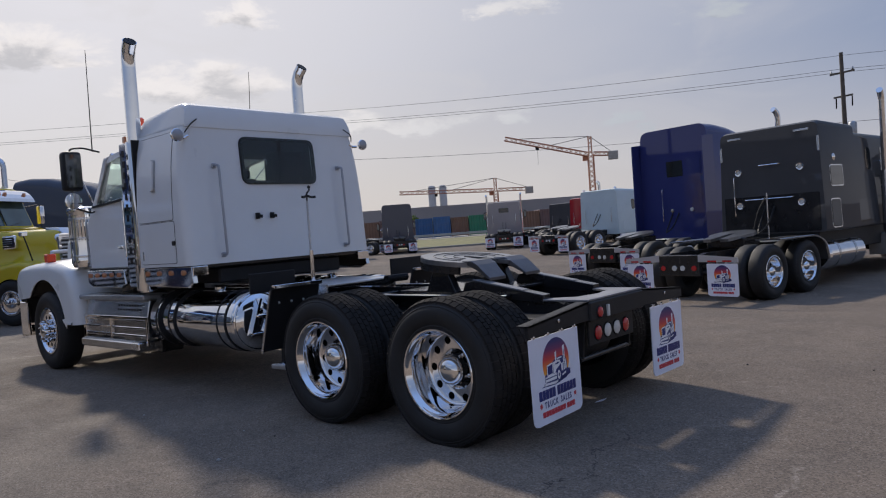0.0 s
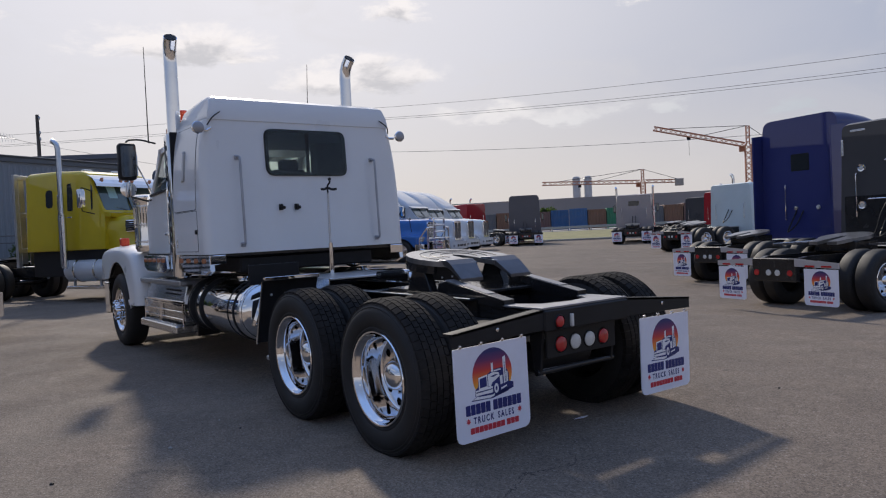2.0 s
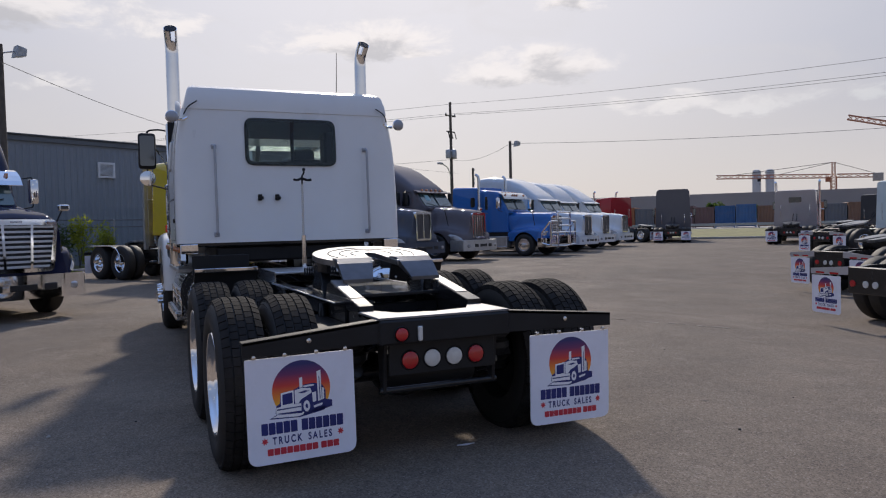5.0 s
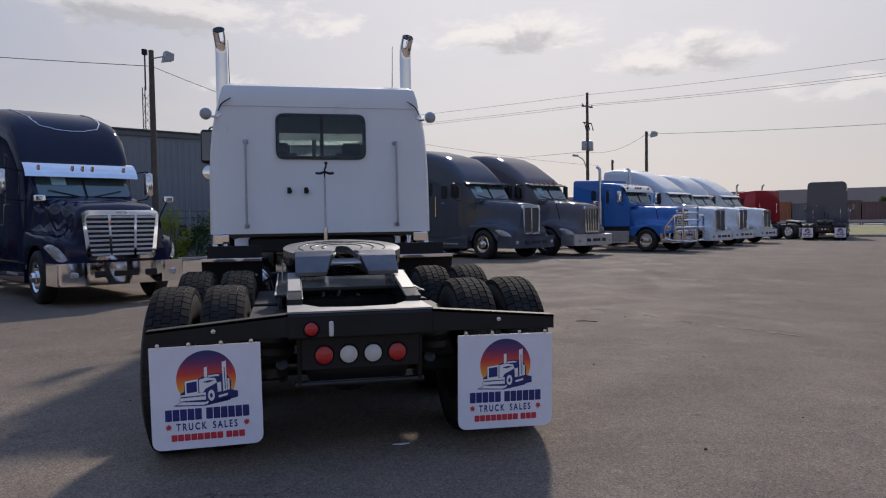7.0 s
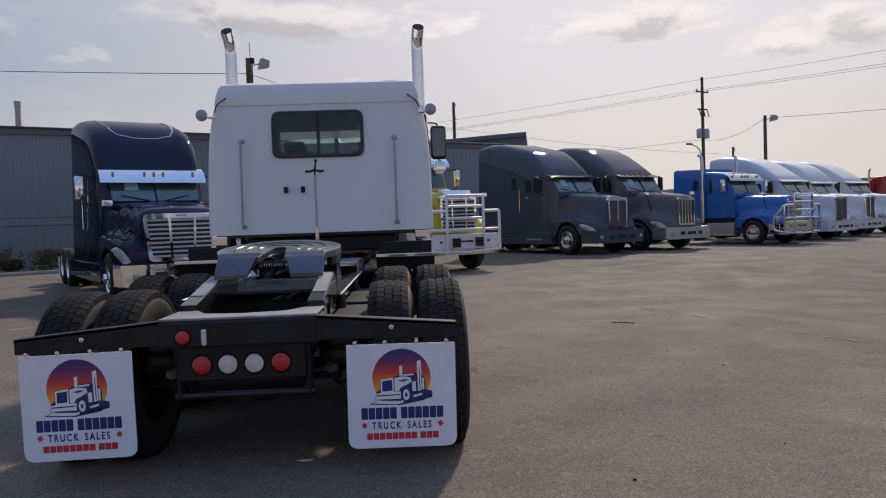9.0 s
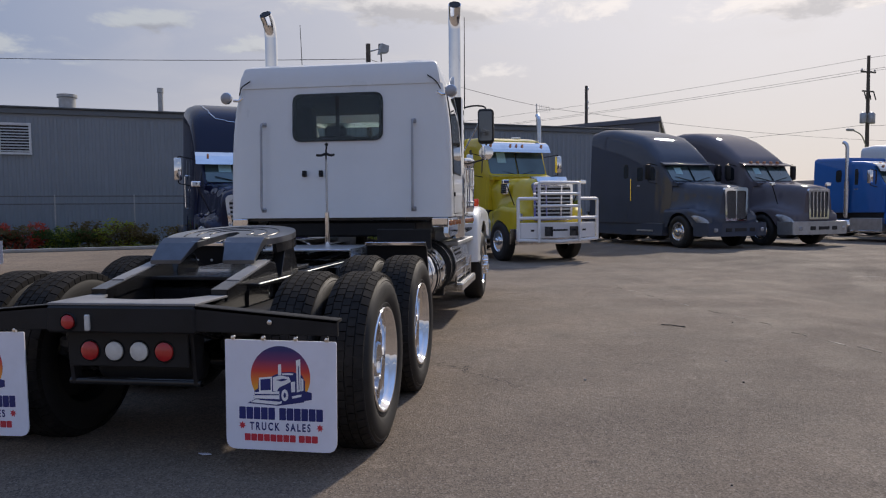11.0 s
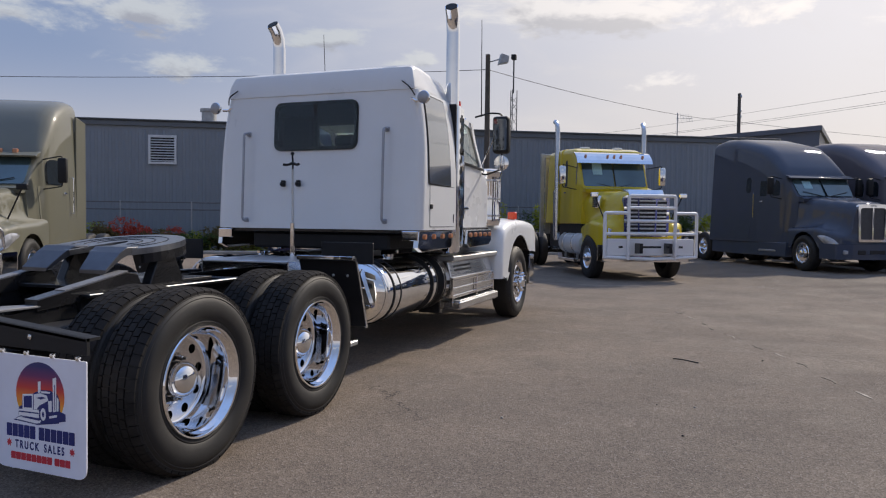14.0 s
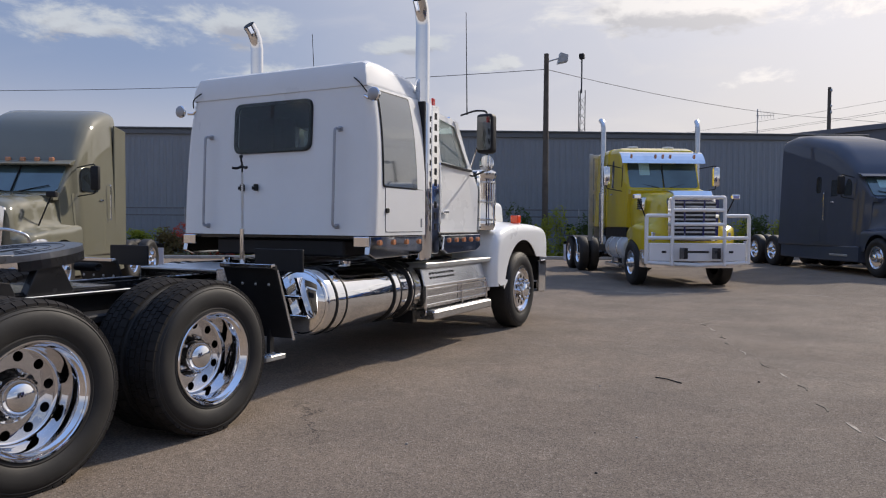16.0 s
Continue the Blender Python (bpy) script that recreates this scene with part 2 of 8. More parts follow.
def sunset_mat():
    """The printed sunset disc: navy above, red, then orange to yellow."""
    m = bpy.data.materials.new("sunset_print")
    m.use_nodes = True
    n, l = m.node_tree.nodes, m.node_tree.links
    co, sep, ramp = n.new("ShaderNodeTexCoord"), n.new("ShaderNodeSeparateXYZ"), n.new("ShaderNodeValToRGB")
    l.new(co.outputs["Generated"], sep.inputs[0])
    l.new(sep.outputs["Z"], ramp.inputs[0])
    e = ramp.color_ramp.elements
    e[0].position, e[0].color = 0.05, (0.85, 0.55, 0.05, 1)
    e[1].position, e[1].color = 0.92, (0.03, 0.03, 0.14, 1)
    for pos, c in ((0.30, (0.85, 0.25, 0.03, 1)), (0.52, (0.62, 0.05, 0.04, 1)), (0.74, (0.16, 0.03, 0.12, 1))):
        x = e.new(pos)
        x.color = c
    l.new(ramp.outputs[0], n["Principled BSDF"].inputs["Base Color"])
    n["Principled BSDF"].inputs["Roughness"].default_value = 0.5
    return m


SUNSET = sunset_mat()

# ---- mesh helpers ----


def thing(name, m, label, category, group="", kind=""):
    ob = new(name)
    ob.empty_display_size = 0.2
    ob.matrix_world = m
    return tagged(ob, label, category, group, kind)


def part(name, bm, material, parent=None, label="", smooth=False):
    me = bpy.data.meshes.new(name)
    bmesh.ops.recalc_face_normals(bm, faces=bm.faces)
    bm.to_mesh(me)
    bm.free()
    me.materials.append(material)
    if smooth:
        me.polygons.foreach_set("use_smooth", [True] * len(me.polygons))
        me.set_sharp_from_angle(angle=radians(38))
    ob = new(name, me)
    if parent:
        ob.parent = parent
    if label:
        ob["label"] = label
    return ob


def box(x0, x1, y0, y1, z0, z1, bevel=0.0, bm=None, seg=1):
    bm = bm or bmesh.new()
    vs = [bm.verts.new((x, y, z)) for x in (x0, x1) for y in (y0, y1) for z in (z0, z1)]
    fs = [bm.faces.new([vs[i] for i in q]) for q in ((0, 1, 3, 2), (4, 6, 7, 5), (0, 4, 5, 1), (2, 3, 7, 6), (0, 2, 6, 4), (1, 5, 7, 3))]
    if bevel:
        es = list({e for f in fs for e in f.edges})
        bmesh.ops.bevel(bm, geom=es, offset=bevel, segments=seg, affect="EDGES", profile=0.5)
    return bm


def prism(points, a, b, axis="y", bm=None, bevel=0.0):
    """A polygon extruded along an axis from a to b. points: (x, z) for y, (y, z) for x, (x, y) for z."""
    bm = bm or bmesh.new()
    put = {"y": lambda p, t: (p[0], t, p[1]), "x": lambda p, t: (t, p[0], p[1]), "z": lambda p, t: (p[0], p[1], t)}[axis]
    va, vb = [bm.verts.new(put(p, a)) for p in points], [bm.verts.new(put(p, b)) for p in points]
    n = len(points)
    fs = [bm.faces.new(va), bm.faces.new(vb[::-1])]
    for i in range(n):
        fs.append(bm.faces.new([va[i], vb[i], vb[(i + 1) % n], va[(i + 1) % n]]))
    if bevel:
        es = [e for e in fs[0].edges] + [e for e in fs[1].edges]
        bmesh.ops.bevel(bm, geom=es, offset=bevel, segments=2, affect="EDGES", profile=0.5)
    return bm


def lathe(profile, axis="y", origin=(0, 0, 0), n=32, bm=None, closed=False):
    """Revolve (radius, along) pairs round an axis."""
    bm = bm or bmesh.new()
    o = Vector(origin)
    rings = []
    for r, a in profile:
        ring = []
        if r < 1e-5:
            v = {"x": (a, 0, 0), "y": (0, a, 0), "z": (0, 0, a)}[axis]
            ring = [bm.verts.new(o + Vector(v))]
        else:
            for i in range(n):
                c, s = r * math.cos(2 * math.pi * i / n), r * math.sin(2 * math.pi * i / n)
                v = {"x": (a, c, s), "y": (c, a, s), "z": (c, s, a)}[axis]
                ring.append(bm.verts.new(o + Vector(v)))
        rings.append(ring)
    pairs = list(zip(rings, rings[1:]))
    if closed:
        pairs.append((rings[-1], rings[0]))
    for p, q in pairs:
        for i in range(n):
            j = (i + 1) % n
            if len(p) == 1 and len(q) == 1:
                continue
            if len(p) == 1:
                bm.faces.new([p[0], q[i], q[j]])
            elif len(q) == 1:
                bm.faces.new([p[i], p[j], q[0]])
            else:
                bm.faces.new([p[i], p[j], q[j], q[i]])
    return bm


def tube(path, r, n=10, bm=None, r_end=None):
    """A round bar along a list of points, capped."""
    bm = bm or bmesh.new()
    pts = [Vector(p) for p in path]
    rings = []
    up = Vector((0.13, 0.31, 0.94)).normalized()
    for i, p in enumerate(pts):
        d = (pts[min(i + 1, len(pts) - 1)] - pts[max(i - 1, 0)]).normalized()
        a = d.cross(up)
        if a.length < 0.05:
            a = d.cross(Vector((1, 0, 0)))
        a.normalize()
        b = d.cross(a)
        rad = r if r_end is None else r + (r_end - r) * i / (len(pts) - 1)
        rings.append([bm.verts.new(p + rad * (math.cos(2 * math.pi * k / n) * a + math.sin(2 * math.pi * k / n) * b)) for k in range(n)])
    for p, q in zip(rings, rings[1:]):
        for i in range(n):
            bm.faces.new([p[i], p[(i + 1) % n], q[(i + 1) % n], q[i]])
    bm.faces.new(rings[0][::-1])
    bm.faces.new(rings[-1])
    return bm


def arc(points, r, n=6):
    """A polyline with its corners rounded."""
    pts = [Vector(p) for p in points]
    out = [pts[0]]
    for a, b, c in zip(pts, pts[1:], pts[2:]):
        u, v = (a - b), (c - b)
        k = min(r, u.length * 0.48, v.length * 0.48)
        p, q = b + u.normalized() * k, b + v.normalized() * k
        for i in range(n + 1):
            t = i / n
            out.append((1 - t) ** 2 * p + 2 * t * (1 - t) * b + t * t * q)
    out.append(pts[-1])
    return out


def rounded(pts, r, n=5):
    """A closed 2D polygon with rounded corners. r: one radius or one a corner."""
    out = []
    k = len(pts)
    rs = r if isinstance(r, (list, tuple)) else [r] * k
    for i in range(k):
        a, b, c = Vector(pts[i - 1]), Vector(pts[i]), Vector(pts[(i + 1) % k])
        u, v = a - b, c - b
        q = min(rs[i], u.length * 0.48, v.length * 0.48)
        if q < 1e-4:
            out.append(tuple(b))
            continue
        p0, p1 = b + u.normalized() * q, b + v.normalized() * q
        for j in range(n + 1):
            t = j / n
            out.append(tuple((1 - t) ** 2 * p0 + 2 * t * (1 - t) * b + t * t * p1))
    return out


def panel(corners, r=0.05, thick=0.01, lift=0.004, n=5, bm=None):
    """A sheet with rounded corners over four corners in space (bottom start, bottom end, top end, top start), proud by lift on the side of its normal."""
    bm = bm or bmesh.new()
    a, b, c, d = [Vector(p) for p in corners]
    w, h = (b - a).length, (d - a).length
    nrm = ((b - a).cross(d - a)).normalized()
    outline = rounded([(0, 0), (w, 0), (w, h), (0, h)], r, n)

    def at(p, off):
        u, v = p[0] / w, p[1] / h
        return (1 - u) * (1 - v) * a + u * (1 - v) * b + u * v * c + (1 - u) * v * d + nrm * off

    top = [bm.verts.new(at(p, lift)) for p in outline]
    bot = [bm.verts.new(at(p, lift - thick)) for p in outline]
    bm.faces.new(top)
    bm.faces.new(bot[::-1])
    k = len(top)
    for i in range(k):
        bm.faces.new([top[i], bot[i], bot[(i + 1) % k], top[(i + 1) % k]])
    return bm


def section(s, k=4):
    """One cross-section of a body: x, half width below and above, bottom, top, corner radius."""
    x, wb, wt, z0, z1, r = s
    pts = rounded([(-wb, z0), (wb, z0), (wt, z1), (-wt, z1)], [min(r, 0.06), min(r, 0.06), r, r], k)
    return [(x, y, z) for y, z in pts]


def loft(sections, bm=None, k=4, caps=True):
    bm = bm or bmesh.new()
    rings = [[bm.verts.new(p) for p in section(s, k)] for s in sections]
    n = len(rings[0])
    for p, q in zip(rings, rings[1:]):
        for i in range(n):
            bm.faces.new([p[i], p[(i + 1) % n], q[(i + 1) % n], q[i]])
    if caps:
        bm.faces.new(rings[0][::-1])
        bm.faces.new(rings[-1])
    return bm


def disc_with_holes(r_out, r_in, hole_r, hole_at, holes, y, thick=0.015, n=40, bm=None):
    """A round plate across y with a ring of round holes."""
    bm = bm or bmesh.new()
    loops = []
    for cx, cz, r, k in [(0, 0, r_out, n), (0, 0, r_in, 24)] + [(hole_at * math.cos(2 * math.pi * i / holes), hole_at * math.sin(2 * math.pi * i / holes), hole_r, 14) for i in range(holes)]:
        vs = [bm.verts.new((cx + r * math.cos(2 * math.pi * j / k), y, cz + r * math.sin(2 * math.pi * j / k))) for j in range(k)]
        loops += [bm.edges.new((vs[j], vs[(j + 1) % k])) for j in range(k)]
    got = bmesh.ops.triangle_fill(bm, edges=loops, use_beauty=True, use_dissolve=False)
    faces = [g for g in got["geom"] if isinstance(g, bmesh.types.BMFace)]
    ext = bmesh.ops.extrude_face_region(bm, geom=faces)
    bmesh.ops.translate(bm, verts=[g for g in ext["geom"] if isinstance(g, bmesh.types.BMVert)], vec=(0, -thick, 0))
    return bm


# ---- wheels ----
# A wheel is built facing +y, its outer face at y = 0, and turned for the other side.


def tyre_mesh(R, W, rim_r, tread=True, n=56):
    """A tyre with a bulged wall, a bead ring and fine moulded rings."""
    h = R - rim_r
    wall = [(0.0, -0.014), (0.05, -0.002), (0.12, 0.004), (0.16, 0.001), (0.20, 0.008), (0.34, 0.019), (0.50, 0.023), (0.64, 0.019), (0.74, 0.010),
            (0.765, 0.005), (0.79, 0.007), (0.83, 0.000), (0.85, -0.005), (0.875, -0.004), (0.93, -0.017), (0.975, -0.034), (1.0, -0.06)]
    prof = [(rim_r + h * f, y) for f, y in wall] + [(R, -W + 0.06), (R - 0.012, -W + 0.03), (R - 0.05, -W + 0.008), (R * 0.82, -W - 0.008), (rim_r + 0.05, -W), (rim_r, -W + 0.02)]
    return lathe(prof, "y", n=n, closed=True)


def tread_mesh(R, W):
    """The blocks of the tread: staggered rows with deep grooves, lugs at the shoulders."""
    bm = bmesh.new()
    rows = [(-0.006, -0.050, 54), (-0.059, -0.101, 62), (-0.110, -0.153, 62), (-0.162, -0.205, 62), (-0.214, -0.259, 54)]
    for row, (ya, yb, count) in enumerate(rows):
        edge = row in (0, len(rows) - 1)
        gap = 0.16 if edge else 0.12
        for i in range(count):
            a0, a1 = 2 * math.pi * (i + 0.5 * (row % 2) + gap / 2) / count, 2 * math.pi * (i + 0.5 * (row % 2) + 1 - gap / 2) / count
            r0, r1 = R - 0.01, R + 0.011
            q = []
            for k, a in enumerate((a0, a1)):
                for y, outer in ((ya, row == 0), (yb, row == len(rows) - 1)):
                    for r in ((r0 - 0.035 if outer else r0), (r1 - 0.020 if outer else r1)):
                        lean = (0.10 if k else -0.10) * (1 if outer else 0) * math.pi / count * 0.5
                        q.append(bm.verts.new((r * math.cos(a + lean), y, r * math.sin(a + lean))))
            for f in ((1, 5, 7, 3), (0, 1, 3, 2), (4, 6, 7, 5), (0, 4, 5, 1), (2, 3, 7, 6)):
                bm.faces.new([q[j] for j in f])
    return bm


def drive_wheel(parent, x, y, side, R=0.553, tread=True, fine=True):
    """The outer or inner wheel of a drive axle. side: +1 faces +y."""
    return wheel_at(parent, x, y, side, R, 0.265, "dish", tread, fine)


WHEEL_CACHE = {}


def wheel_at(parent, x, y, side, R, W, kind, tread=True, fine=True):
    key = (R, W, kind, tread, fine)
    sit = 0.010 if tread else 0.0
    if key not in WHEEL_CACHE:
        rim_r = 0.325 if tread else 0.318 if fine else 0.300
        n = 40 if fine else 22
        if kind == "dish":
            d = 0.215 if fine else 0.165
            if fine:
                bm = lathe([(rim_r + 0.006, -0.02), (rim_r + 0.009, 0.002), (rim_r + 0.004, 0.010), (rim_r - 0.006, 0.008), (rim_r - 0.014, -0.004), (rim_r - 0.020, -0.022), (rim_r - 0.030, -0.030),
                            (rim_r - 0.036, -0.045), (rim_r - 0.040, -0.10), (rim_r - 0.044, -0.17), (rim_r - 0.048, -0.20), (rim_r - 0.056, -d + 0.004), (rim_r - 0.066, -d)], "y", n=64)
                disc_with_holes(rim_r - 0.062, 0.155, 0.030, 0.221, 10, -d, n=64, bm=bm)
                lathe([(0.157, -d), (0.150, -d - 0.004), (0.10, -d - 0.012), (0.0, -d - 0.012)], "y", n=40, bm=bm)
                hub = lathe([(0.106, -d + 0.052), (0.110, -d + 0.056), (0.110, -d + 0.074), (0.105, -d + 0.084), (0.093, -d + 0.104), (0.072, -d + 0.120), (0.045, -d + 0.130), (0.018, -d + 0.134), (0.0, -d + 0.1345)], "y", n=40)
            else:
                bm = lathe([(rim_r + 0.006, -0.02), (rim_r + 0.008, 0.004), (rim_r - 0.006, 0.008), (rim_r - 0.016, -0.004), (rim_r - 0.026, -0.03), (rim_r - 0.034, -0.10), (rim_r - 0.05, -d + 0.02), (rim_r - 0.062, -d)], "y", n=n)
                disc_with_holes(rim_r - 0.058, 0.11, 0.029, 0.205, 10, -d, n=24, bm=bm)
                hub = lathe([(0.115, -d - 0.02), (0.115, -d + 0.05), (0.108, -d + 0.062), (0.10, -d + 0.10), (0.092, -d + 0.125), (0.07, -d + 0.148), (0.035, -d + 0.160), (0.0, -d + 0.163)], "y", n=18)
        elif kind == "inner":
            bm = lathe([(rim_r + 0.006, -0.02), (rim_r, 0.0), (rim_r - 0.03, -0.04), (rim_r - 0.04, -0.14), (0.0, -0.14)], "y", n=20)
            hub = None
        else:
            bm = lathe([(rim_r + 0.006, -0.02), (rim_r + 0.008, 0.004), (rim_r - 0.006, 0.006), (rim_r - 0.02, -0.02), (rim_r - 0.03, -0.045), (rim_r - 0.05, -0.035), (0.235, -0.012)], "y", n=n)
            if fine:
                disc_with_holes(0.24, 0.09, 0.028, 0.195, 10, -0.004, bm=bm)
            else:
                lathe([(0.24, -0.008), (0.0, 0.0)], "y", n=n, bm=bm)
            lathe([(0.125, -0.004), (0.125, 0.03), (0.10, 0.035)], "y", n=24, bm=bm)
            hub = lathe([(0.10, 0.0), (0.098, 0.06), (0.085, 0.085), (0.05, 0.10), (0.0, 0.105)], "y", n=24)
        w = part("wheel", bm, ALU if kind != "inner" else MATT, None, smooth=True)
        t = part("tyre", tyre_mesh(R - (0.012 if tread else 0), W, rim_r, tread, 56 if fine else 30), RUBBER, w, smooth=True)
        if tread:
            tagged(part("tread", tread_mesh(R - 0.012, W), TREAD, w), kind="stuff")
        if hub:
            part("hub_cap", hub, CHROME, w, smooth=True)
        if kind == "dish" and fine:
            part("axle_flange", lathe([(0.104, -d - 0.005), (0.104, -d + 0.054), (0.0, -d + 0.054)], "y", n=28), MATT, w, smooth=True)
            for i in range(10):
                a = 2 * math.pi * (i + 0.5) / 10
                part("stud", lathe([(0.017, 0.0), (0.017, 0.026), (0.010, 0.030), (0.010, 0.052), (0.0, 0.054)], "y", (0.128 * math.cos(a), -d - 0.006, 0.128 * math.sin(a)), 8), STEEL if i % 2 else MATT, w, smooth=True)
        if kind == "steer" and fine:
            for i in range(10):
                a = 2 * math.pi * (i + 0.5) / 10
                part("lug_nut", lathe([(0.024, 0.0), (0.022, 0.03), (0.019, 0.06), (0.013, 0.085), (0.0, 0.092)], "y", (0.135 * math.cos(a), 0.0, 0.135 * math.sin(a)), 8), CHROME, w, smooth=True)
        w.parent = parent
        w.matrix_basis = pose(x, y, R - sit, 0, 0, 0 if side > 0 else 180)
        WHEEL_CACHE[key] = w
        return w
    c = copy_thing(WHEEL_CACHE[key], Matrix.Identity(4))
    c.parent = parent
    c.matrix_basis = pose(x, y, R - sit, 0, random.Random(x * 7 + y).uniform(0, 36), 0 if side > 0 else 180)
    return c


# ---- the printed mud flap ----
FLAP_CACHE = []


def mud_flap(parent, x, y, z_top, w=0.62, h=0.597, fine=True, name="mud_flap"):
    """A white flap that faces -x; the print is raised by a millimetre."""
    if FLAP_CACHE:
        c = copy_thing(FLAP_CACHE[0], Matrix.Identity(4))
        c.parent = parent
        c.matrix_basis = pose(x, y, z_top)
        return c
    f = part(name, prism(rounded([(-w / 2, -h), (w / 2, -h), (w / 2, 0), (-w / 2, 0)], [0.06, 0.06, 0.008, 0.008], 6), 0.0, 0.008, "x"), FLAP, parent, "white rubber mud flap with a printed sunset logo")

    def ink(name, bm, m):
        bmesh.ops.translate(bm, verts=bm.verts, vec=(0, 0.0, 0))
        return part(name, bm, m, f)

    # seen from behind the truck, +y is on the left: u runs to the viewer's right
    def flat(pts, d):
        return prism([(-u, v) for u, v in pts], -d, 0.001, "x")
    cz, r = -0.195, 0.166
    disc = [(r * math.cos(2 * math.pi * i / 48), cz + r * math.sin(2 * math.pi * i / 48)) for i in range(48)]
    disc = [(u, v) for u, v in disc if v > -0.315]
    ink("sunset_disc", flat(disc, 0.0012), SUNSET)

    # a truck in three-quarter view: a dark shape, pale panels on it, then dark windows; drawn on a grid of 1.5 mm
    def grid(pts):
        return [((x - 250) * 0.00146, (460 - y) * 0.00152) for x, y in pts]

    def oval(cx, cy, rx, ry, n=20):
        return [(cx + rx * math.cos(2 * math.pi * k / n), cy + ry * math.sin(2 * math.pi * k / n)) for k in range(n)]
    shapes = [
        (NAVY_INK, 0.0016, [(146, 668), (150, 640), (164, 632), (168, 594), (216, 588), (238, 578), (256, 572), (284, 570), (300, 570), (332, 580), (344, 602), (344, 636), (369, 642), (369, 666), (330, 674), (250, 686)]),
        (NAVY_INK, 0.0016, [(122, 686), (150, 672), (246, 676), (300, 668), (345, 660), (338, 676), (240, 692)]),
        (WHITE_INK, 0.0022, [(132, 682), (154, 673), (246, 677), (258, 672), (252, 684), (232, 688)]),
        (WHITE_INK, 0.0022, [(150, 646), (246, 640), (246, 668), (148, 668)]),
        (NAVY_INK, 0.0026, [(152, 652), (244, 650), (244, 654), (152, 657)]),
        (WHITE_INK, 0.0022, [(168, 594), (218, 588), (218, 642), (168, 645)]),
        (NAVY_INK, 0.0026, [(174, 600), (213, 595), (213, 636), (174, 639)]),
        (WHITE_INK, 0.0022, [(222, 590), (250, 583), (284, 588), (290, 604), (272, 614), (246, 626), (236, 640), (222, 640)]),
        (NAVY_INK, 0.0026, [(234, 600), (262, 594), (280, 597), (254, 604)]),
        (WHITE_INK, 0.0022, [(256, 576), (284, 574), (300, 575), (298, 580), (258, 582)]),
        (WHITE_INK, 0.0022, [(290, 606), (306, 603), (306, 640), (292, 642)]),
        (WHITE_INK, 0.0022, [(330, 590), (338, 594), (338, 634), (330, 637)]),
        (WHITE_INK, 0.0022, [(294, 656), (330, 648), (330, 656), (296, 664)]),
        (WHITE_INK, 0.0022, [(242, 545), (254, 542), (254, 580), (242, 583)]),
        (WHITE_INK, 0.0026, [(311, 528), (327, 523), (328, 636), (313, 641)]),
        (NAVY_INK, 0.0030, [(318, 548), (321, 547), (323, 632), (320, 634)]),
        (NAVY_INK, 0.0030, oval(268, 652, 20, 29)), (WHITE_INK, 0.0034, oval(267, 653, 13, 21)), (NAVY_INK, 0.0038, oval(267, 653, 5, 9)),
    ]
    for m, d, p in shapes:
        ink("truck_print", flat(grid(p), d), m)

    def bars(text_widths, u0, u1, v0, v1, m, nm):
        total = sum(abs(q) for q in text_widths)
        u = u0
        for q in text_widths:
            step = abs(q) * (u1 - u0) / total
            if q > 0:
                ink(nm, prism(rounded([(-u - step * 0.95, v0), (-u - step * 0.05, v0), (-u - step * 0.05, v1), (-u - step * 0.95, v1)], 0.004, 2), -0.0014, 0.001, "x"), m)
            u += step

    bars([1, 1, 1, 1, 1, -0.5, 1, 1, 1, 1, 1, 1], -0.236, 0.236, -0.430, -0.364, NAVY_INK, "name_bar")
    bars([1, 1, 1, 1, 1, 1, 1, 1, -0.4, 1, 1, 1], -0.206, 0.206, -0.548, -0.510, RED_INK, "web_address_bar")
    # text runs along -y, up along z, and faces -x
    for text, u in (("TRUCK", -0.092), ("SALES", 0.096)):
        cu = bpy.data.curves.new("word", "FONT")
        cu.body, cu.size, cu.align_x, cu.extrude, cu.space_character, cu.offset = text, 0.058, "CENTER", 0.0008, 1.46, 0.0015
        tmp = bpy.data.objects.new("word", cu)
        scene.collection.objects.link(tmp)
        me = bpy.data.meshes.new_from_object(tmp.evaluated_get(bpy.context.evaluated_depsgraph_get()))
        bpy.data.objects.remove(tmp)
        me.materials.clear()
        me.materials.append(NAVY_INK)
        word = new("word", me)
        word.parent = f
        word.matrix_basis = Matrix(((0, 0, -1, -0.0008), (-0.68, 0, 0, -u), (0, 1, 0, -0.487), (0, 0, 0, 1)))
    for u in (-0.217, 0.217):
        leaf = [(u + 0.020 * (1 if i % 2 == 0 else 0.55) * math.sin(2 * math.pi * i / 14), -0.465 + 0.022 * (1 if i % 2 == 0 else 0.5) * math.cos(2 * math.pi * i / 14)) for i in range(14)]
        ink("leaf_print", flat(leaf, 0.0014), RED_INK)
    for u in (-0.26, -0.09, 0.09, 0.26):
        part("bolt", lathe([(0.0, -0.014), (0.012, -0.012), (0.012, 0.004)], "x", (0, u, 0.012), 10), STEEL, f)
    f.matrix_basis = pose(x, y, z_top)
    FLAP_CACHE.append(f)
    return f


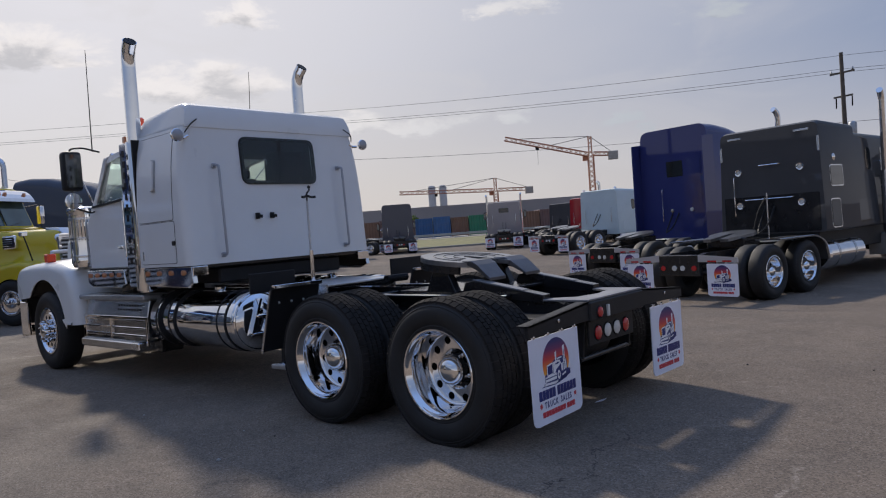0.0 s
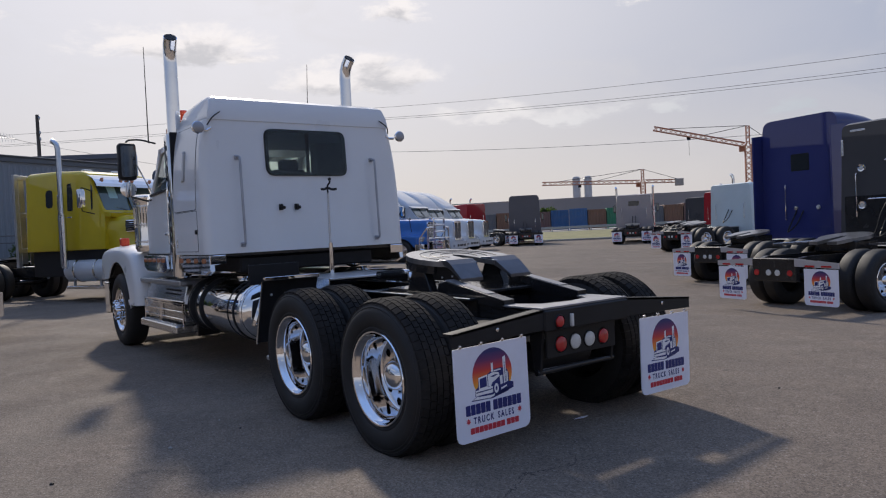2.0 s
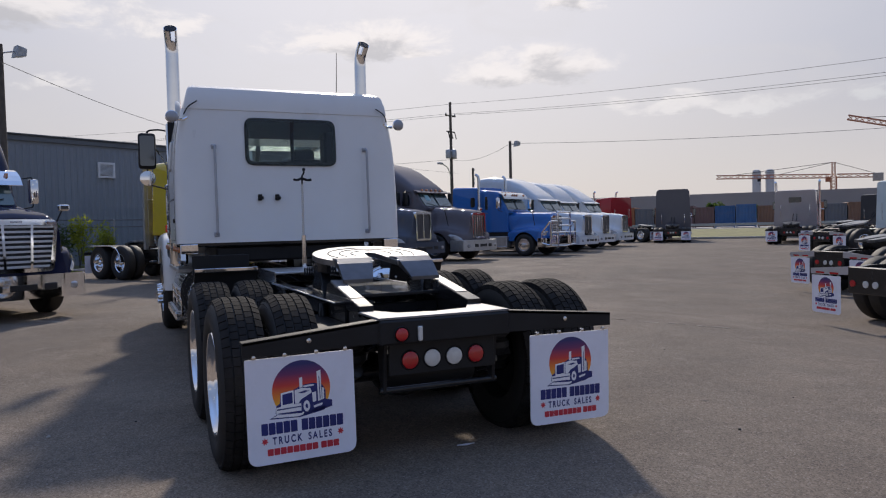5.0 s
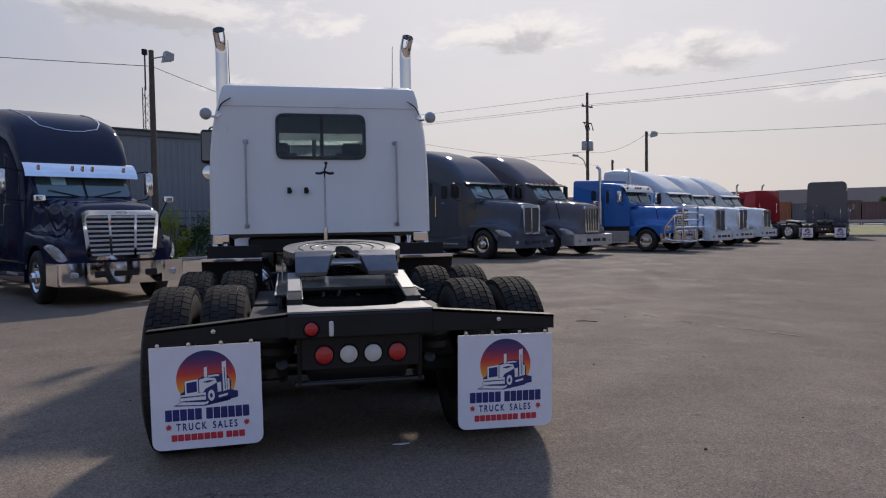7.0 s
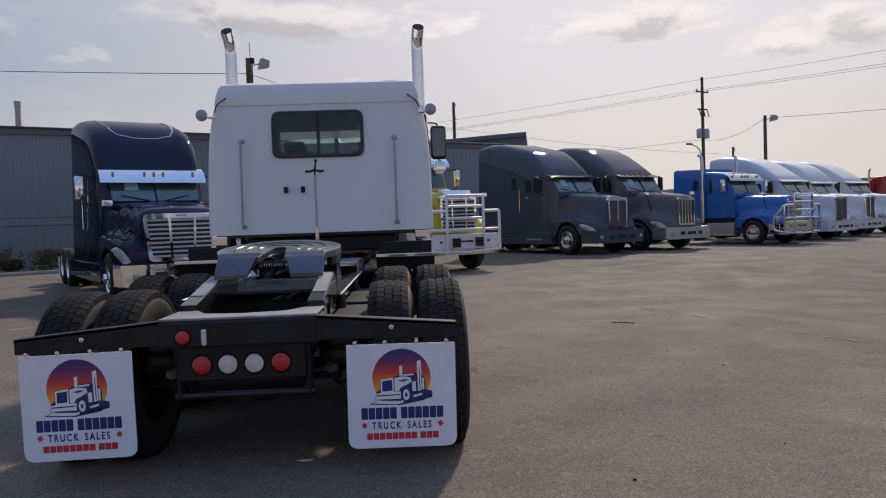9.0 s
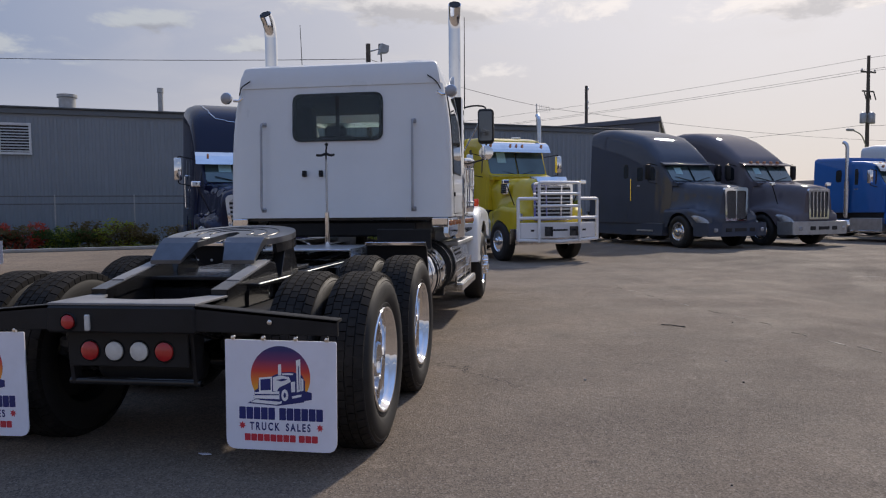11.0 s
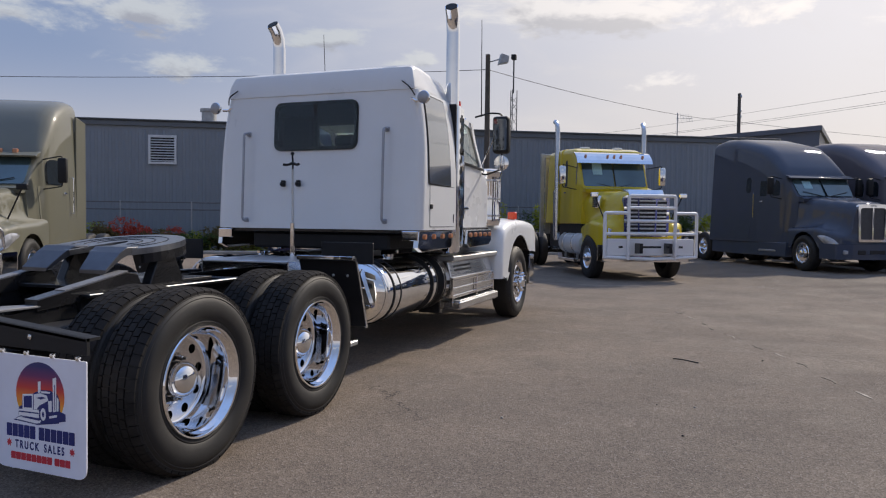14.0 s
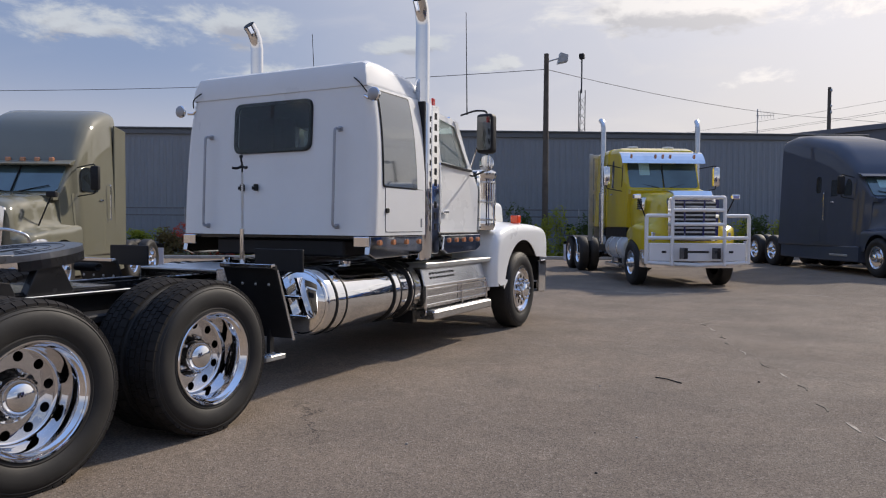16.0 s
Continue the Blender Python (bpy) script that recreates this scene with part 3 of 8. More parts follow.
def holed(outer, holes, a, b, axis="y", shear=None):
    """A plate with openings right through it, extruded from a to b along an axis; shear moves each vertex."""
    bm = bmesh.new()
    put = {"y": lambda p, t: (p[0], t, p[1]), "x": lambda p, t: (t, p[0], p[1]), "z": lambda p, t: (p[0], p[1], t)}[axis]
    edges = []
    for loop in [outer] + list(holes):
        vs = [bm.verts.new(put(p, a)) for p in loop]
        edges += [bm.edges.new((vs[i], vs[(i + 1) % len(vs)])) for i in range(len(vs))]
    got = bmesh.ops.triangle_fill(bm, edges=edges, use_beauty=True, use_dissolve=False)
    faces = [g for g in got["geom"] if isinstance(g, bmesh.types.BMFace)]
    ext = bmesh.ops.extrude_face_region(bm, geom=faces)
    d = {"y": (0, b - a, 0), "x": (b - a, 0, 0), "z": (0, 0, b - a)}[axis]
    bmesh.ops.translate(bm, verts=[g for g in ext["geom"] if isinstance(g, bmesh.types.BMVert)], vec=d)
    if shear:
        for v in bm.verts:
            v.co += Vector(shear(v.co))
    return bm


def rect(x0, x1, z0, z1, r=0.0, n=5):
    pts = [(x0, z0), (x1, z0), (x1, z1), (x0, z1)]
    return rounded(pts, r, n) if r else pts


def fender_bm(sign, y0, y1, R=0.66, back=-1.02, low=0.66, front=1.02, top=1.5, thick=0.03):
    """A front wing over the steer wheel: a side skirt that rolls over into the top."""
    outer = arc([(back, low, 0), (back + 0.02, 1.05, 0), (back + 0.16, top - 0.10, 0), (-0.40, top + 0.0, 0), (0.15, top + 0.012, 0), (0.62, top - 0.005, 0), (front, top - 0.06, 0), (front, 0.98, 0)], 0.22, 6)
    inner = [Vector((-R - 0.06, low, 0))] + [Vector((R * 1.04 * math.cos(radians(a)) + 0.02, 0.54 + R * 1.08 * math.sin(radians(a)), 0)) for a in range(176, 36, -8)] + [Vector((front - 0.28, 1.0, 0)), Vector((front - 0.04, 0.98, 0))]

    def spread(path, n):
        d = [0]
        for p, q in zip(path, path[1:]):
            d.append(d[-1] + (q - p).length)
        out = []
        for i in range(n):
            t = d[-1] * i / (n - 1)
            k = max(j for j in range(len(d) - 1) if d[j] <= t + 1e-9)
            out.append(path[k].lerp(path[k + 1], (t - d[k]) / max(d[k + 1] - d[k], 1e-9)))
        return out
    n = 34
    bm = bmesh.new()
    rings = []
    for o, i in zip(spread(outer, n), spread(inner, n)):
        w = (i - o).normalized()
        ring = []
        for off, y in ((None, y1), (0.13, y1), (0.075, y1 - 0.010), (0.035, y1 - 0.035), (0.008, y1 - 0.080), (0.0, y1 - 0.13), (-0.02, (y0 + y1) / 2), (-0.035, y0)):
            p = i if off is None else o + w * min(off, (i - o).length * 0.9)
            ring.append(bm.verts.new((p.x, sign * y, p.y)))
        rings.append(ring)
    for p, q in zip(rings, rings[1:]):
        for j in range(len(p) - 1):
            bm.faces.new([p[j], p[j + 1], q[j + 1], q[j]])
    bmesh.ops.recalc_face_normals(bm, faces=bm.faces)
    bmesh.ops.solidify(bm, geom=bm.faces[:], thickness=0.012)
    return bm


def main_truck():
    T = thing("semi_truck", pose(-8.17, 0, 0, 0, 0, 180), "white conventional tractor with a sleeper, chrome stacks and black chassis", "truck")
    both = (1, -1)
    # chassis
    for s in both:
        rail = prism([(1.05, 0.74), (1.05, 0.98), (-7.55, 0.985), (-7.95, 0.93), (-8.14, 0.93), (-8.14, 0.80), (-7.9, 0.72), (-7.4, 0.70), (0.4, 0.70)], s * 0.345, s * 0.43, "y", bevel=0.008)
        part("frame_rail", rail, BLACK, T)
        ang = box(-7.5, -5.3, s * 0.43, s * 0.52, 0.985, 1.005, 0.003)
        box(-7.5, -5.3, s * 0.43, s * 0.445, 0.86, 1.0, 0, ang)
        ma = part("mounting_angle", ang, BLACK, T)
        # a pale strip puts the sun's glint on the rail's outer edge
        part("worn_edge", box(-7.5, -5.3, s * 0.508, s * 0.5225, 0.997, 1.0075, 0.004), DULL, ma, "bright strip for the sun's glint along the rail edge")
        for k in range(14):
            part("frame_bolt", lathe([(0.016, 0), (0.016, 0.014), (0, 0.018)], "y", (-7.4 + k * 0.24, 0.43, 0.78 + 0.12 * (k % 2)), 6) if s > 0 else lathe([(0.016, 0), (0.016, -0.014), (0, -0.018)], "y", (-7.4 + k * 0.24, -0.43, 0.78 + 0.12 * (k % 2)), 6), STEEL, T)
        # ramps at the rear of the rails
        ramp = prism([(-6.98, 1.005), (-7.02, 1.10), (-7.12, 1.12), (-7.80, 1.00), (-7.80, 0.93), (-7.4, 0.97)], s * 0.335, s * 0.44, "y", bevel=0.006)
        part("pickup_ramp", ramp, BLACK, T)
        # pale sheet that paints the sky's reflection onto the glossy black ramp
        part("ramp_wear_plate", prism([(-7.10, 1.128), (-7.60, 1.040), (-7.60, 1.032), (-7.10, 1.12)], s * 0.345, s * 0.43, "y"), DUSTY_SHEEN, T)
        # spring hangers and air bags
        for ax in (-7.42, -6.10):
            part("air_bag", lathe([(0.0, 0.62), (0.09, 0.62), (0.125, 0.66), (0.125, 0.70), (0.10, 0.72), (0.125, 0.745), (0.125, 0.79), (0.09, 0.82), (0, 0.82)], "z", (ax - 0.36, s * 0.52, 0.0), 18), MATT, T, smooth=True)
            part("shock_absorber", tube([(ax + 0.30, s * 0.50, 0.46), (ax + 0.42, s * 0.47, 0.95)], 0.035, 10), BLACK, T, smooth=True)
            part("suspension_arm", tube([(ax + 0.5, s * 0.48, 0.60), (ax, s * 0.48, 0.42), (ax - 0.45, s * 0.48, 0.60)], 0.04, 8), BLACK, T)
    for x in (-5.4, -4.6, -3.4, -6.0, -7.2):
        part("cross_member", box(x - 0.05, x + 0.05, -0.35, 0.35, 0.72, 0.95, 0.01), BLACK, T)
    for ax in (-7.42, -6.10):
        part("axle", tube([(ax, -0.95, 0.505), (ax, -0.3, 0.505), (ax, 0.3, 0.505), (ax, 0.95, 0.505)], 0.075, 14), BLACK, T, smooth=True)
        part("differential", lathe([(0, -0.2), (0.14, -0.19), (0.21, -0.1), (0.23, 0), (0.21, 0.1), (0.14, 0.2), (0, 0.22)], "x", (ax + 0.05, 0.02, 0.52), 20), BLACK, T, smooth=True)
        part("drive_shaft", tube([(ax + 0.25, 0, 0.55), (ax + 1.0, 0, 0.60)], 0.05, 10), MATT, T)
    part("steer_axle", tube([(0, -0.95, 0.50), (0, -0.6, 0.42), (0, 0.6, 0.42), (0, 0.95, 0.50)], 0.06, 10), BLACK, T)
    for y, z, r in ((0.10, 0.86, 0.018), (0.16, 0.90, 0.014), (-0.14, 0.88, 0.016), (0.02, 0.93, 0.012)):
        part("air_hose", tube(arc([(-3.2, y, z + 0.05), (-4.6, y + 0.05, z), (-6.0, y - 0.06, z - 0.03), (-7.3, y + 0.1, z - 0.06)], 0.3), r, 8), MATT, T, smooth=True)
    for y in (-0.22, 0.24):
        part("air_tank", lathe([(0, -0.36), (0.09, -0.34), (0.12, -0.28), (0.12, 0.28), (0.09, 0.34), (0, 0.36)], "x", (-4.85, y, 0.62), 18), BLACK, T, smooth=True)
    # added black sheet: stands in for the deep shade between the rails
    part("frame_belly_plate", box(-7.95, -5.5, -0.345, 0.345, 0.69, 0.705, 0.003), BLACK, T)
    for ax in (-7.42, -6.10):
        for s in both:
            part("brake_chamber", lathe([(0, -0.11), (0.07, -0.10), (0.085, -0.02), (0.10, 0.0), (0.085, 0.02), (0.07, 0.10), (0, 0.11)], "x", (ax + 0.26, s * 0.62, 0.70), 16), BLACK, T, smooth=True)
            part("suspension_beam", prism([(ax - 0.40, 0.60), (ax - 0.34, 0.68), (ax - 0.1, 0.66), (ax + 0.35, 0.72), (ax + 0.55, 0.80), (ax + 0.62, 0.70), (ax + 0.3, 0.56), (ax - 0.3, 0.54)], s * 0.46, s * 0.66, "y", bevel=0.01), MATT, T)
            part("axle_seat", box(ax - 0.20, ax + 0.16, s * 0.45, s * 0.74, 0.44, 0.64, 0.02), BLACK, T)
            # pad drawn out lengthwise to keep stray sun spots off the ground
            part("spring_pad", box(ax - 0.58, ax + 0.56, s * 0.44, s * 0.70, 0.80, 0.86, 0.01), MATT, T)
        part("torque_rod", tube([(ax + 0.05, 0.0, 0.74), (ax + 0.55, 0.3, 0.80)], 0.03, 8), BLACK, T)
    # wheels
    for ax in (-7.42, -6.10):
        for s in both:
            for w in (drive_wheel(T, ax, s * 1.303, s), wheel_at(T, ax, s * 0.968, s, 0.553, 0.265, "inner", True, True)):
                w.location.z = 0.524 if ax < -7 else 0.541
    for s in both:
        wheel_at(T, 0.0, s * 1.25, s, 0.55, 0.295, "steer", False, True)
    # rear end
    rear = box(-8.205, -8.06, -0.44, 0.44, 0.80, 0.95, 0.012)
    part("rear_cross_member", rear, MATT, T)
    top = prism([(-8.19, 0.44), (-8.19, -0.44), (-7.78, -0.44), (-7.78, -0.34), (-7.98, -0.24), (-8.03, 0.0), (-7.98, 0.24), (-7.78, 0.34), (-7.78, 0.44)], 0.952, 0.966, "z", bevel=0.003)
    # the grey holds dust and the brightness of the sun on it
    part("rear_top_plate", top, DUSTY_SHEEN, T, "dusty worn steel top plate, its sunlit sheen in the colour")
    part("light_panel", box(-8.135, -8.11, -0.36, 0.36, 0.60, 0.80, 0.006), MATT, T)
    part("rear_bumper_tube", tube([(-8.06, -0.40, 0.50), (-8.06, 0.40, 0.50)], 0.022, 10), BLACK, T, smooth=True)
    for s in both:
        part("panel_strut", prism([(-8.12, 0.80), (-7.98, 0.80), (-8.03, 0.49), (-8.08, 0.49)], s * 0.36, s * 0.385, "y", bevel=0.004), MATT, T)
    part("air_tank", lathe([(0, -0.33), (0.08, -0.31), (0.11, -0.25), (0.11, 0.25), (0.08, 0.31), (0, 0.33)], "y", (-7.86, 0.0, 0.56), 18), MATT, T, smooth=True)

    def lamp(name, y, z, r, m, x=-8.137):
        base = part(name, lathe([(0.0, -0.016), (r * 0.7, -0.014), (r * 0.97, -0.006), (r, 0.004)], "x", (x, y, z), 24), m, T, smooth=True)
        part("lamp_ring", lathe([(r, 0.004), (r + 0.006, -0.006), (r + 0.012, 0.004)], "x", (x, y, z), 24), MATT, base, smooth=True)
    lamp("tail_light", 0.225, 0.69, 0.054, RED_LENS)
    lamp("reverse_light", 0.077, 0.69, 0.054, CLEAR_LENS)
    lamp("reverse_light", -0.072, 0.69, 0.054, CLEAR_LENS)
    lamp("tail_light", -0.222, 0.69, 0.054, RED_LENS)
    lamp("marker_light", 0.302, 0.862, 0.040, RED_LENS, -8.21)
    part("plate_light", box(-8.225, -8.20, 0.170, 0.198, 0.815, 0.905, 0.006), CLEAR_LENS, T)
    for s in both:
        hanger = prism([(s * 0.43, 0.955), (s * 1.23, 0.885), (s * 1.23, 0.800), (s * 0.43, 0.815)], -8.19, -8.165, "x", bevel=0.004)
        prism([(s * 0.43, 0.955), (s * 1.23, 0.885), (s * 1.23, 0.870), (s * 0.43, 0.938)], -8.19, -8.10, "x", hanger)
        part("flap_hanger", hanger, MATT, T)
        part("hanger_bolt", lathe([(0, -0.012), (0.014, -0.008), (0.014, 0)], "x", (-8.19, s * 0.86, 0.872), 10), STEEL, T)
        flap = mud_flap(T, -8.18, s * 0.909, 0.792 if s > 0 else 0.772)
        flap.matrix_basis = pose(-8.18, s * 0.909, 0.792 if s > 0 else 0.772, -0.8 if s > 0 else 0.6, 0, 0)
    # fifth wheel
    fw = bmesh.new()
    xc, R = -6.74, 0.46
    pts = []
    for a in range(-60, 241, 10):
        pts.append((xc + 0.03 + R * 0.98 * math.sin(radians(a)), R * math.cos(radians(a))))
    jaws = [(-7.08, -0.31), (-7.10, -0.09), (-6.92, -0.07), (-6.70, -0.05), (-6.65, 0.0), (-6.70, 0.05), (-6.92, 0.07), (-7.10, 0.09), (-7.08, 0.31)]
    arc_pts = [(xc + R * math.cos(radians(a)), R * math.sin(radians(a))) for a in range(-132, 133, 8)]
    outline = arc_pts + jaws[::-1]
    prism(outline, -0.02, 0.022, "z", fw, bevel=0.006)
    tilt = Matrix.Translation((xc, 0, 1.275)) @ Matrix.Rotation(radians(-6.5), 4, "Y") @ Matrix.Translation((-xc, 0, 0))
    fw.transform(tilt)
    plate = part("fifth_wheel_plate", fw, PLATE, T, "greased steel fifth wheel plate with grease grooves")
    for r in (0.16, 0.25, 0.34):
        g = bmesh.new()
        path = [(xc + r * math.cos(radians(a)), r * math.sin(radians(a)), 0.0215) for a in range(-118, 119, 8)]
        tube(path, 0.006, 6, g)
        g.transform(tilt)
        part("grease_groove", g, BLACK, plate)
    skirt = prism([(x, y) for x, y in arc_pts[2:-2]] + [(x * 1.0, y * 0.93) for x, y in arc_pts[2:-2]][::-1], -0.085, -0.02, "z")
    skirt.transform(tilt)
    part("plate_skirt", skirt, BLACK, plate)
    for s in both:
        horn = prism([(-6.94, 1.283), (-7.05, 1.281), (-7.11, 1.245), (-7.24, 1.135), (-7.24, 1.11), (-7.11, 1.205), (-6.98, 1.25)], s * 0.075, s * 0.335, "y", bevel=0.006)
        for v in horn.verts:
            t = max(0.0, min(1.0, (-7.0 - v.co.x) / 0.24))
            inner = 0.075 + 0.075 * t
            v.co.y = s * (inner + (abs(v.co.y) - 0.075) / 0.26 * (0.375 - inner))
        part("plate_horn", horn, HORN, plate, "dark sloping lead-in ramp")
        part("saddle_bracket", prism([(-6.56, 1.0), (-6.66, 1.21), (-6.82, 1.21), (-6.92, 1.0)], s * 0.36, s * 0.44, "y", bevel=0.006), BLACK, T)
    part("slide_rail", box(-7.3, -6.2, -0.40, 0.40, 1.005, 1.03, 0.003), BLACK, T)
    # deck plate and pogo stick behind the cab
    part("deck_plate", box(-5.25, -4.35, -0.47, 0.47, 1.075, 1.095, 0.004), DECK, T, "chequered aluminium deck plate")
    for s in both:
        part("deck_edge", box(-5.25, -4.35, s * 0.47, s * 0.485, 0.985, 1.098, 0.003), STEEL, T)
    part("pogo_stick", tube([(-4.42, 0.0, 1.09), (-4.42, 0.0, 1.44)], 0.026, 12), CHROME, T, smooth=True)
    part("pogo_rod", tube([(-4.42, 0, 1.44), (-4.42, 0, 2.0)], 0.009, 8), STEEL, T)
    part("pogo_spring", tube([(-4.42 + 0.013 * math.cos(i * 0.9), 0.013 * math.sin(i * 0.9), 1.44 + i * 0.0028) for i in range(200)], 0.004, 4), DULL, T)
    part("pogo_head", tube(arc([(-4.42, 0.0, 2.0), (-4.42, 0.0, 2.09), (-4.45, -0.015, 2.115), (-4.45, -0.015, 2.145)], 0.02), 0.010, 8), MATT, T, smooth=True)
    part("pogo_knob", lathe([(0, -0.02), (0.016, -0.012), (0.02, 0.0), (0.016, 0.012), (0, 0.02)], "z", (-4.45, -0.015, 2.155), 12), MATT, T, smooth=True)
    part("hose_hook", tube(arc([(-4.46, -0.095, 2.045), (-4.43, -0.05, 2.04), (-4.42, 0.0, 2.065), (-4.43, 0.05, 2.04), (-4.46, 0.095, 2.045)], 0.03), 0.014, 8), MATT, T, smooth=True)
    # quarter fenders in front of the drive wheels
    for s in both:
        q = prism([(-5.40, 1.150), (-5.34, 1.158), (-5.13, 0.545), (-5.155, 0.54), (-5.355, 1.128), (-5.40, 1.130)], s * 0.665, s * 1.222, "y", bevel=0.004)
        part("quarter_fender", q, MATT, T)
        part("fender_trim", box(-5.405, -5.36, s * 0.665, s * 1.222, 1.138, 1.168, 0.003), ALU, T)
        part("fender_backing", box(-5.00, -4.975, s * 0.68, s * 1.21, 1.08, 1.275, 0.004), MATT, T)
        part("fender_edge", prism([(-5.345, 1.12), (-5.325, 1.12), (-5.115, 0.525), (-5.145, 0.525)], s * 1.212, s * 1.226, "y"), STEEL, T)
        part("rear_step", box(-5.36, -5.12, s * 0.93, s * 1.13, 0.365, 0.405, 0.006), DULL, T)
        for k in range(4):
            part("step_grip", box(-5.34 + k * 0.055, -5.31 + k * 0.055, s * 0.95, s * 1.11, 0.405, 0.411, 0.002), ALU, T)
        part("step_leg", box(-5.18, -5.13, s * 0.97, s * 1.01, 0.38, 0.80, 0.004), MATT, T)
        for k in range(4):
            part("fender_bolt", lathe([(0, -0.010), (0.012, -0.006), (0.012, 0)], "x", (-5.34, s * (0.72 + 0.14 * k), 1.00), 8), DULL, T)
    # coiled air line lying in front of the fifth wheel
    part("coiled_hose", tube([(-5.98 + 0.030 * math.cos(i * 0.42), 0.08 + 0.0014 * i, 1.135 + 0.030 * math.sin(i * 0.42)) for i in range(200)], 0.008, 5), MATT, T, smooth=True)
    # fuel tanks
    for s in both:
        t = lathe([(0.0, -0.075), (0.08, -0.073), (0.16, -0.062), (0.23, -0.040), (0.275, -0.010), (0.300, 0.018), (0.308, 0.036), (0.310, 0.055), (0.310, 1.71), (0.29, 1.75), (0.0, 1.77)], "x", (-4.61, s * 0.875, 0.772), 44)
        tank = part("fuel_tank", t, CHROME, T, "polished chrome fuel tank", smooth=True)
        for x0, x1 in ((-4.466, -4.316), (-3.442, -3.324), (-3.10, -3.045)):
            part("tank_strap", lathe([(0.311, x0), (0.316, x0 + 0.006), (0.316, x1 - 0.006), (0.311, x1)], "x", (0, s * 0.875, 0.772), 44), CHROME, tank, smooth=True)
            for x in (x0, x1):
                part("strap_edge", lathe([(0.309, -0.011), (0.321, -0.009), (0.321, 0.009), (0.309, 0.011)], "x", (x, s * 0.875, 0.772), 40), MATT, tank, smooth=True)
        part("end_bead", lathe([(0.290, -0.012), (0.304, -0.004), (0.304, 0.014)], "x", (-4.606, s * 0.875, 0.772), 44), ALU, tank, smooth=True)
        for yy in (0.765, 0.930):
            rail = [(yy - 0.014, 1.01), (yy + 0.014, 1.01), (yy + 0.144, 0.65), (yy + 0.116, 0.65)]
            part("tank_step_rail", prism([(s * y, z) for y, z in rail], -4.75, -4.67, "x"), ALU, tank)
        part("tank_step_rung", box(-4.78, -4.66, s * 0.81, s * 1.0, 0.825, 0.850, 0.005), ALU, tank)
        part("tank_step_rung", box(-4.76, -4.66, s * 0.87, s * 1.06, 0.655, 0.675, 0.005), ALU, tank)
        part("filler_cap", lathe([(0.05, -0.03), (0.05, 0.01), (0.065, 0.015), (0.065, 0.04), (0, 0.045)], "z", (-3.80, s * 0.80, 1.075), 20), CHROME, tank, smooth=True)
        part("tank_bracket", box(-4.28, -4.20, s * 0.43, s * 0.62, 0.40, 0.95, 0.01), BLACK, T)
    # step boxes
    for s in both:
        bx = prism([(s * 0.70, 0.54), (s * 1.15, 0.54), (s * 1.15, 0.78), (s * 1.10, 0.99), (s * 0.70, 0.99)], -2.74, -1.06, "x", bevel=0.012)
        stepbox = part("step_box", bx, STEEL, T, "polished aluminium battery and tool box")
        for k in range(9):
            for z, y in ((0.875, 1.128), (0.925, 1.116)):
                part("grip_hole", box(-2.58 + k * 0.072, -2.54 + k * 0.072, s * (y - 0.006), s * (y + 0.004), z - 0.012, z + 0.012), MATT, stepbox)
        part("box_rail", prism([(s * 1.152, 0.775), (s * 1.175, 0.775), (s * 1.175, 0.795), (s * 1.147, 0.80)], -2.76, -1.04, "x"), ALU, stepbox)
        for x in (-2.74, -1.80, -1.06):
            part("box_post", box(x - 0.015, x + 0.015, s * 1.148, s * 1.17, 0.46, 0.78, 0.004), ALU, stepbox)
        part("box_seam", box(-1.905, -1.895, s * 1.148, s * 1.153, 0.55, 0.78), MATT, stepbox)
        for z in (0.57, 0.66, 0.75):
            part("pressed_rib", box(-2.72, -1.08, s * 1.148, s * 1.162, z - 0.012, z + 0.012, 0.005), ALU, stepbox)
        part("upper_step", box(-2.80, -1.0, s * 0.90, s * 1.20, 1.0, 1.06, 0.012), DULL, T)
        for k in range(9):
            part("step_grip", box(-2.15 + k * 0.05, -2.12 + k * 0.05, s * 1.02, s * 1.17, 1.06, 1.068, 0.002), ALU, T)
        part("lower_step", box(-2.66, -1.05, s * 0.93, s * 1.235, 0.40, 0.50, 0.014), STEEL, T)
        part("step_tread", box(-2.62, -1.10, s * 0.95, s * 1.215, 0.50, 0.509, 0.003), DULL, T)
        for k in range(12):
            part("step_grip", box(-2.5 + k * 0.115, -2.44 + k * 0.115, s * 0.98, s * 1.19, 0.509, 0.515, 0.002), ALU, T)
        part("step_support", box(-2.75, -2.65, s * 0.72, s * 1.0, 0.36, 0.56, 0.01), BLACK, T)
        part("step_support", box(-1.2, -1.1, s * 0.72, s * 1.0, 0.36, 0.56, 0.01), BLACK, T)
    # sleeper
    # its flanks are barrelled: upright below, drawn in towards the roof
    drawn = lambda z: 0.095 * (max(z - 1.38, 0) / 1.47) ** 4
    tip = lambda v: (0.085 * (v.z - 1.38) / 1.47, 0, 0)
    levels = [1.38 + 1.47 * i / 14 for i in range(15)]

    def flank_sheet(s, x0, x1, z0, z1, lift, thick=0.012, r=0.03, lean=0.0):
        """A curved sheet that follows the barrelled flank; lean draws its front edge back towards the top."""
        bm = bmesh.new()
        zs = [z0, z0 + r * 0.3, z0 + r] + [z0 + r + (z1 - z0 - 2 * r) * i / 12 for i in range(1, 12)] + [z1 - r, z1 - r * 0.3, z1]
        ring = []
        for z in zs:
            e = min(z - z0, z1 - z)
            inset = r - math.sqrt(max(r * r - (r - e) ** 2, 0)) if e < r else 0.0
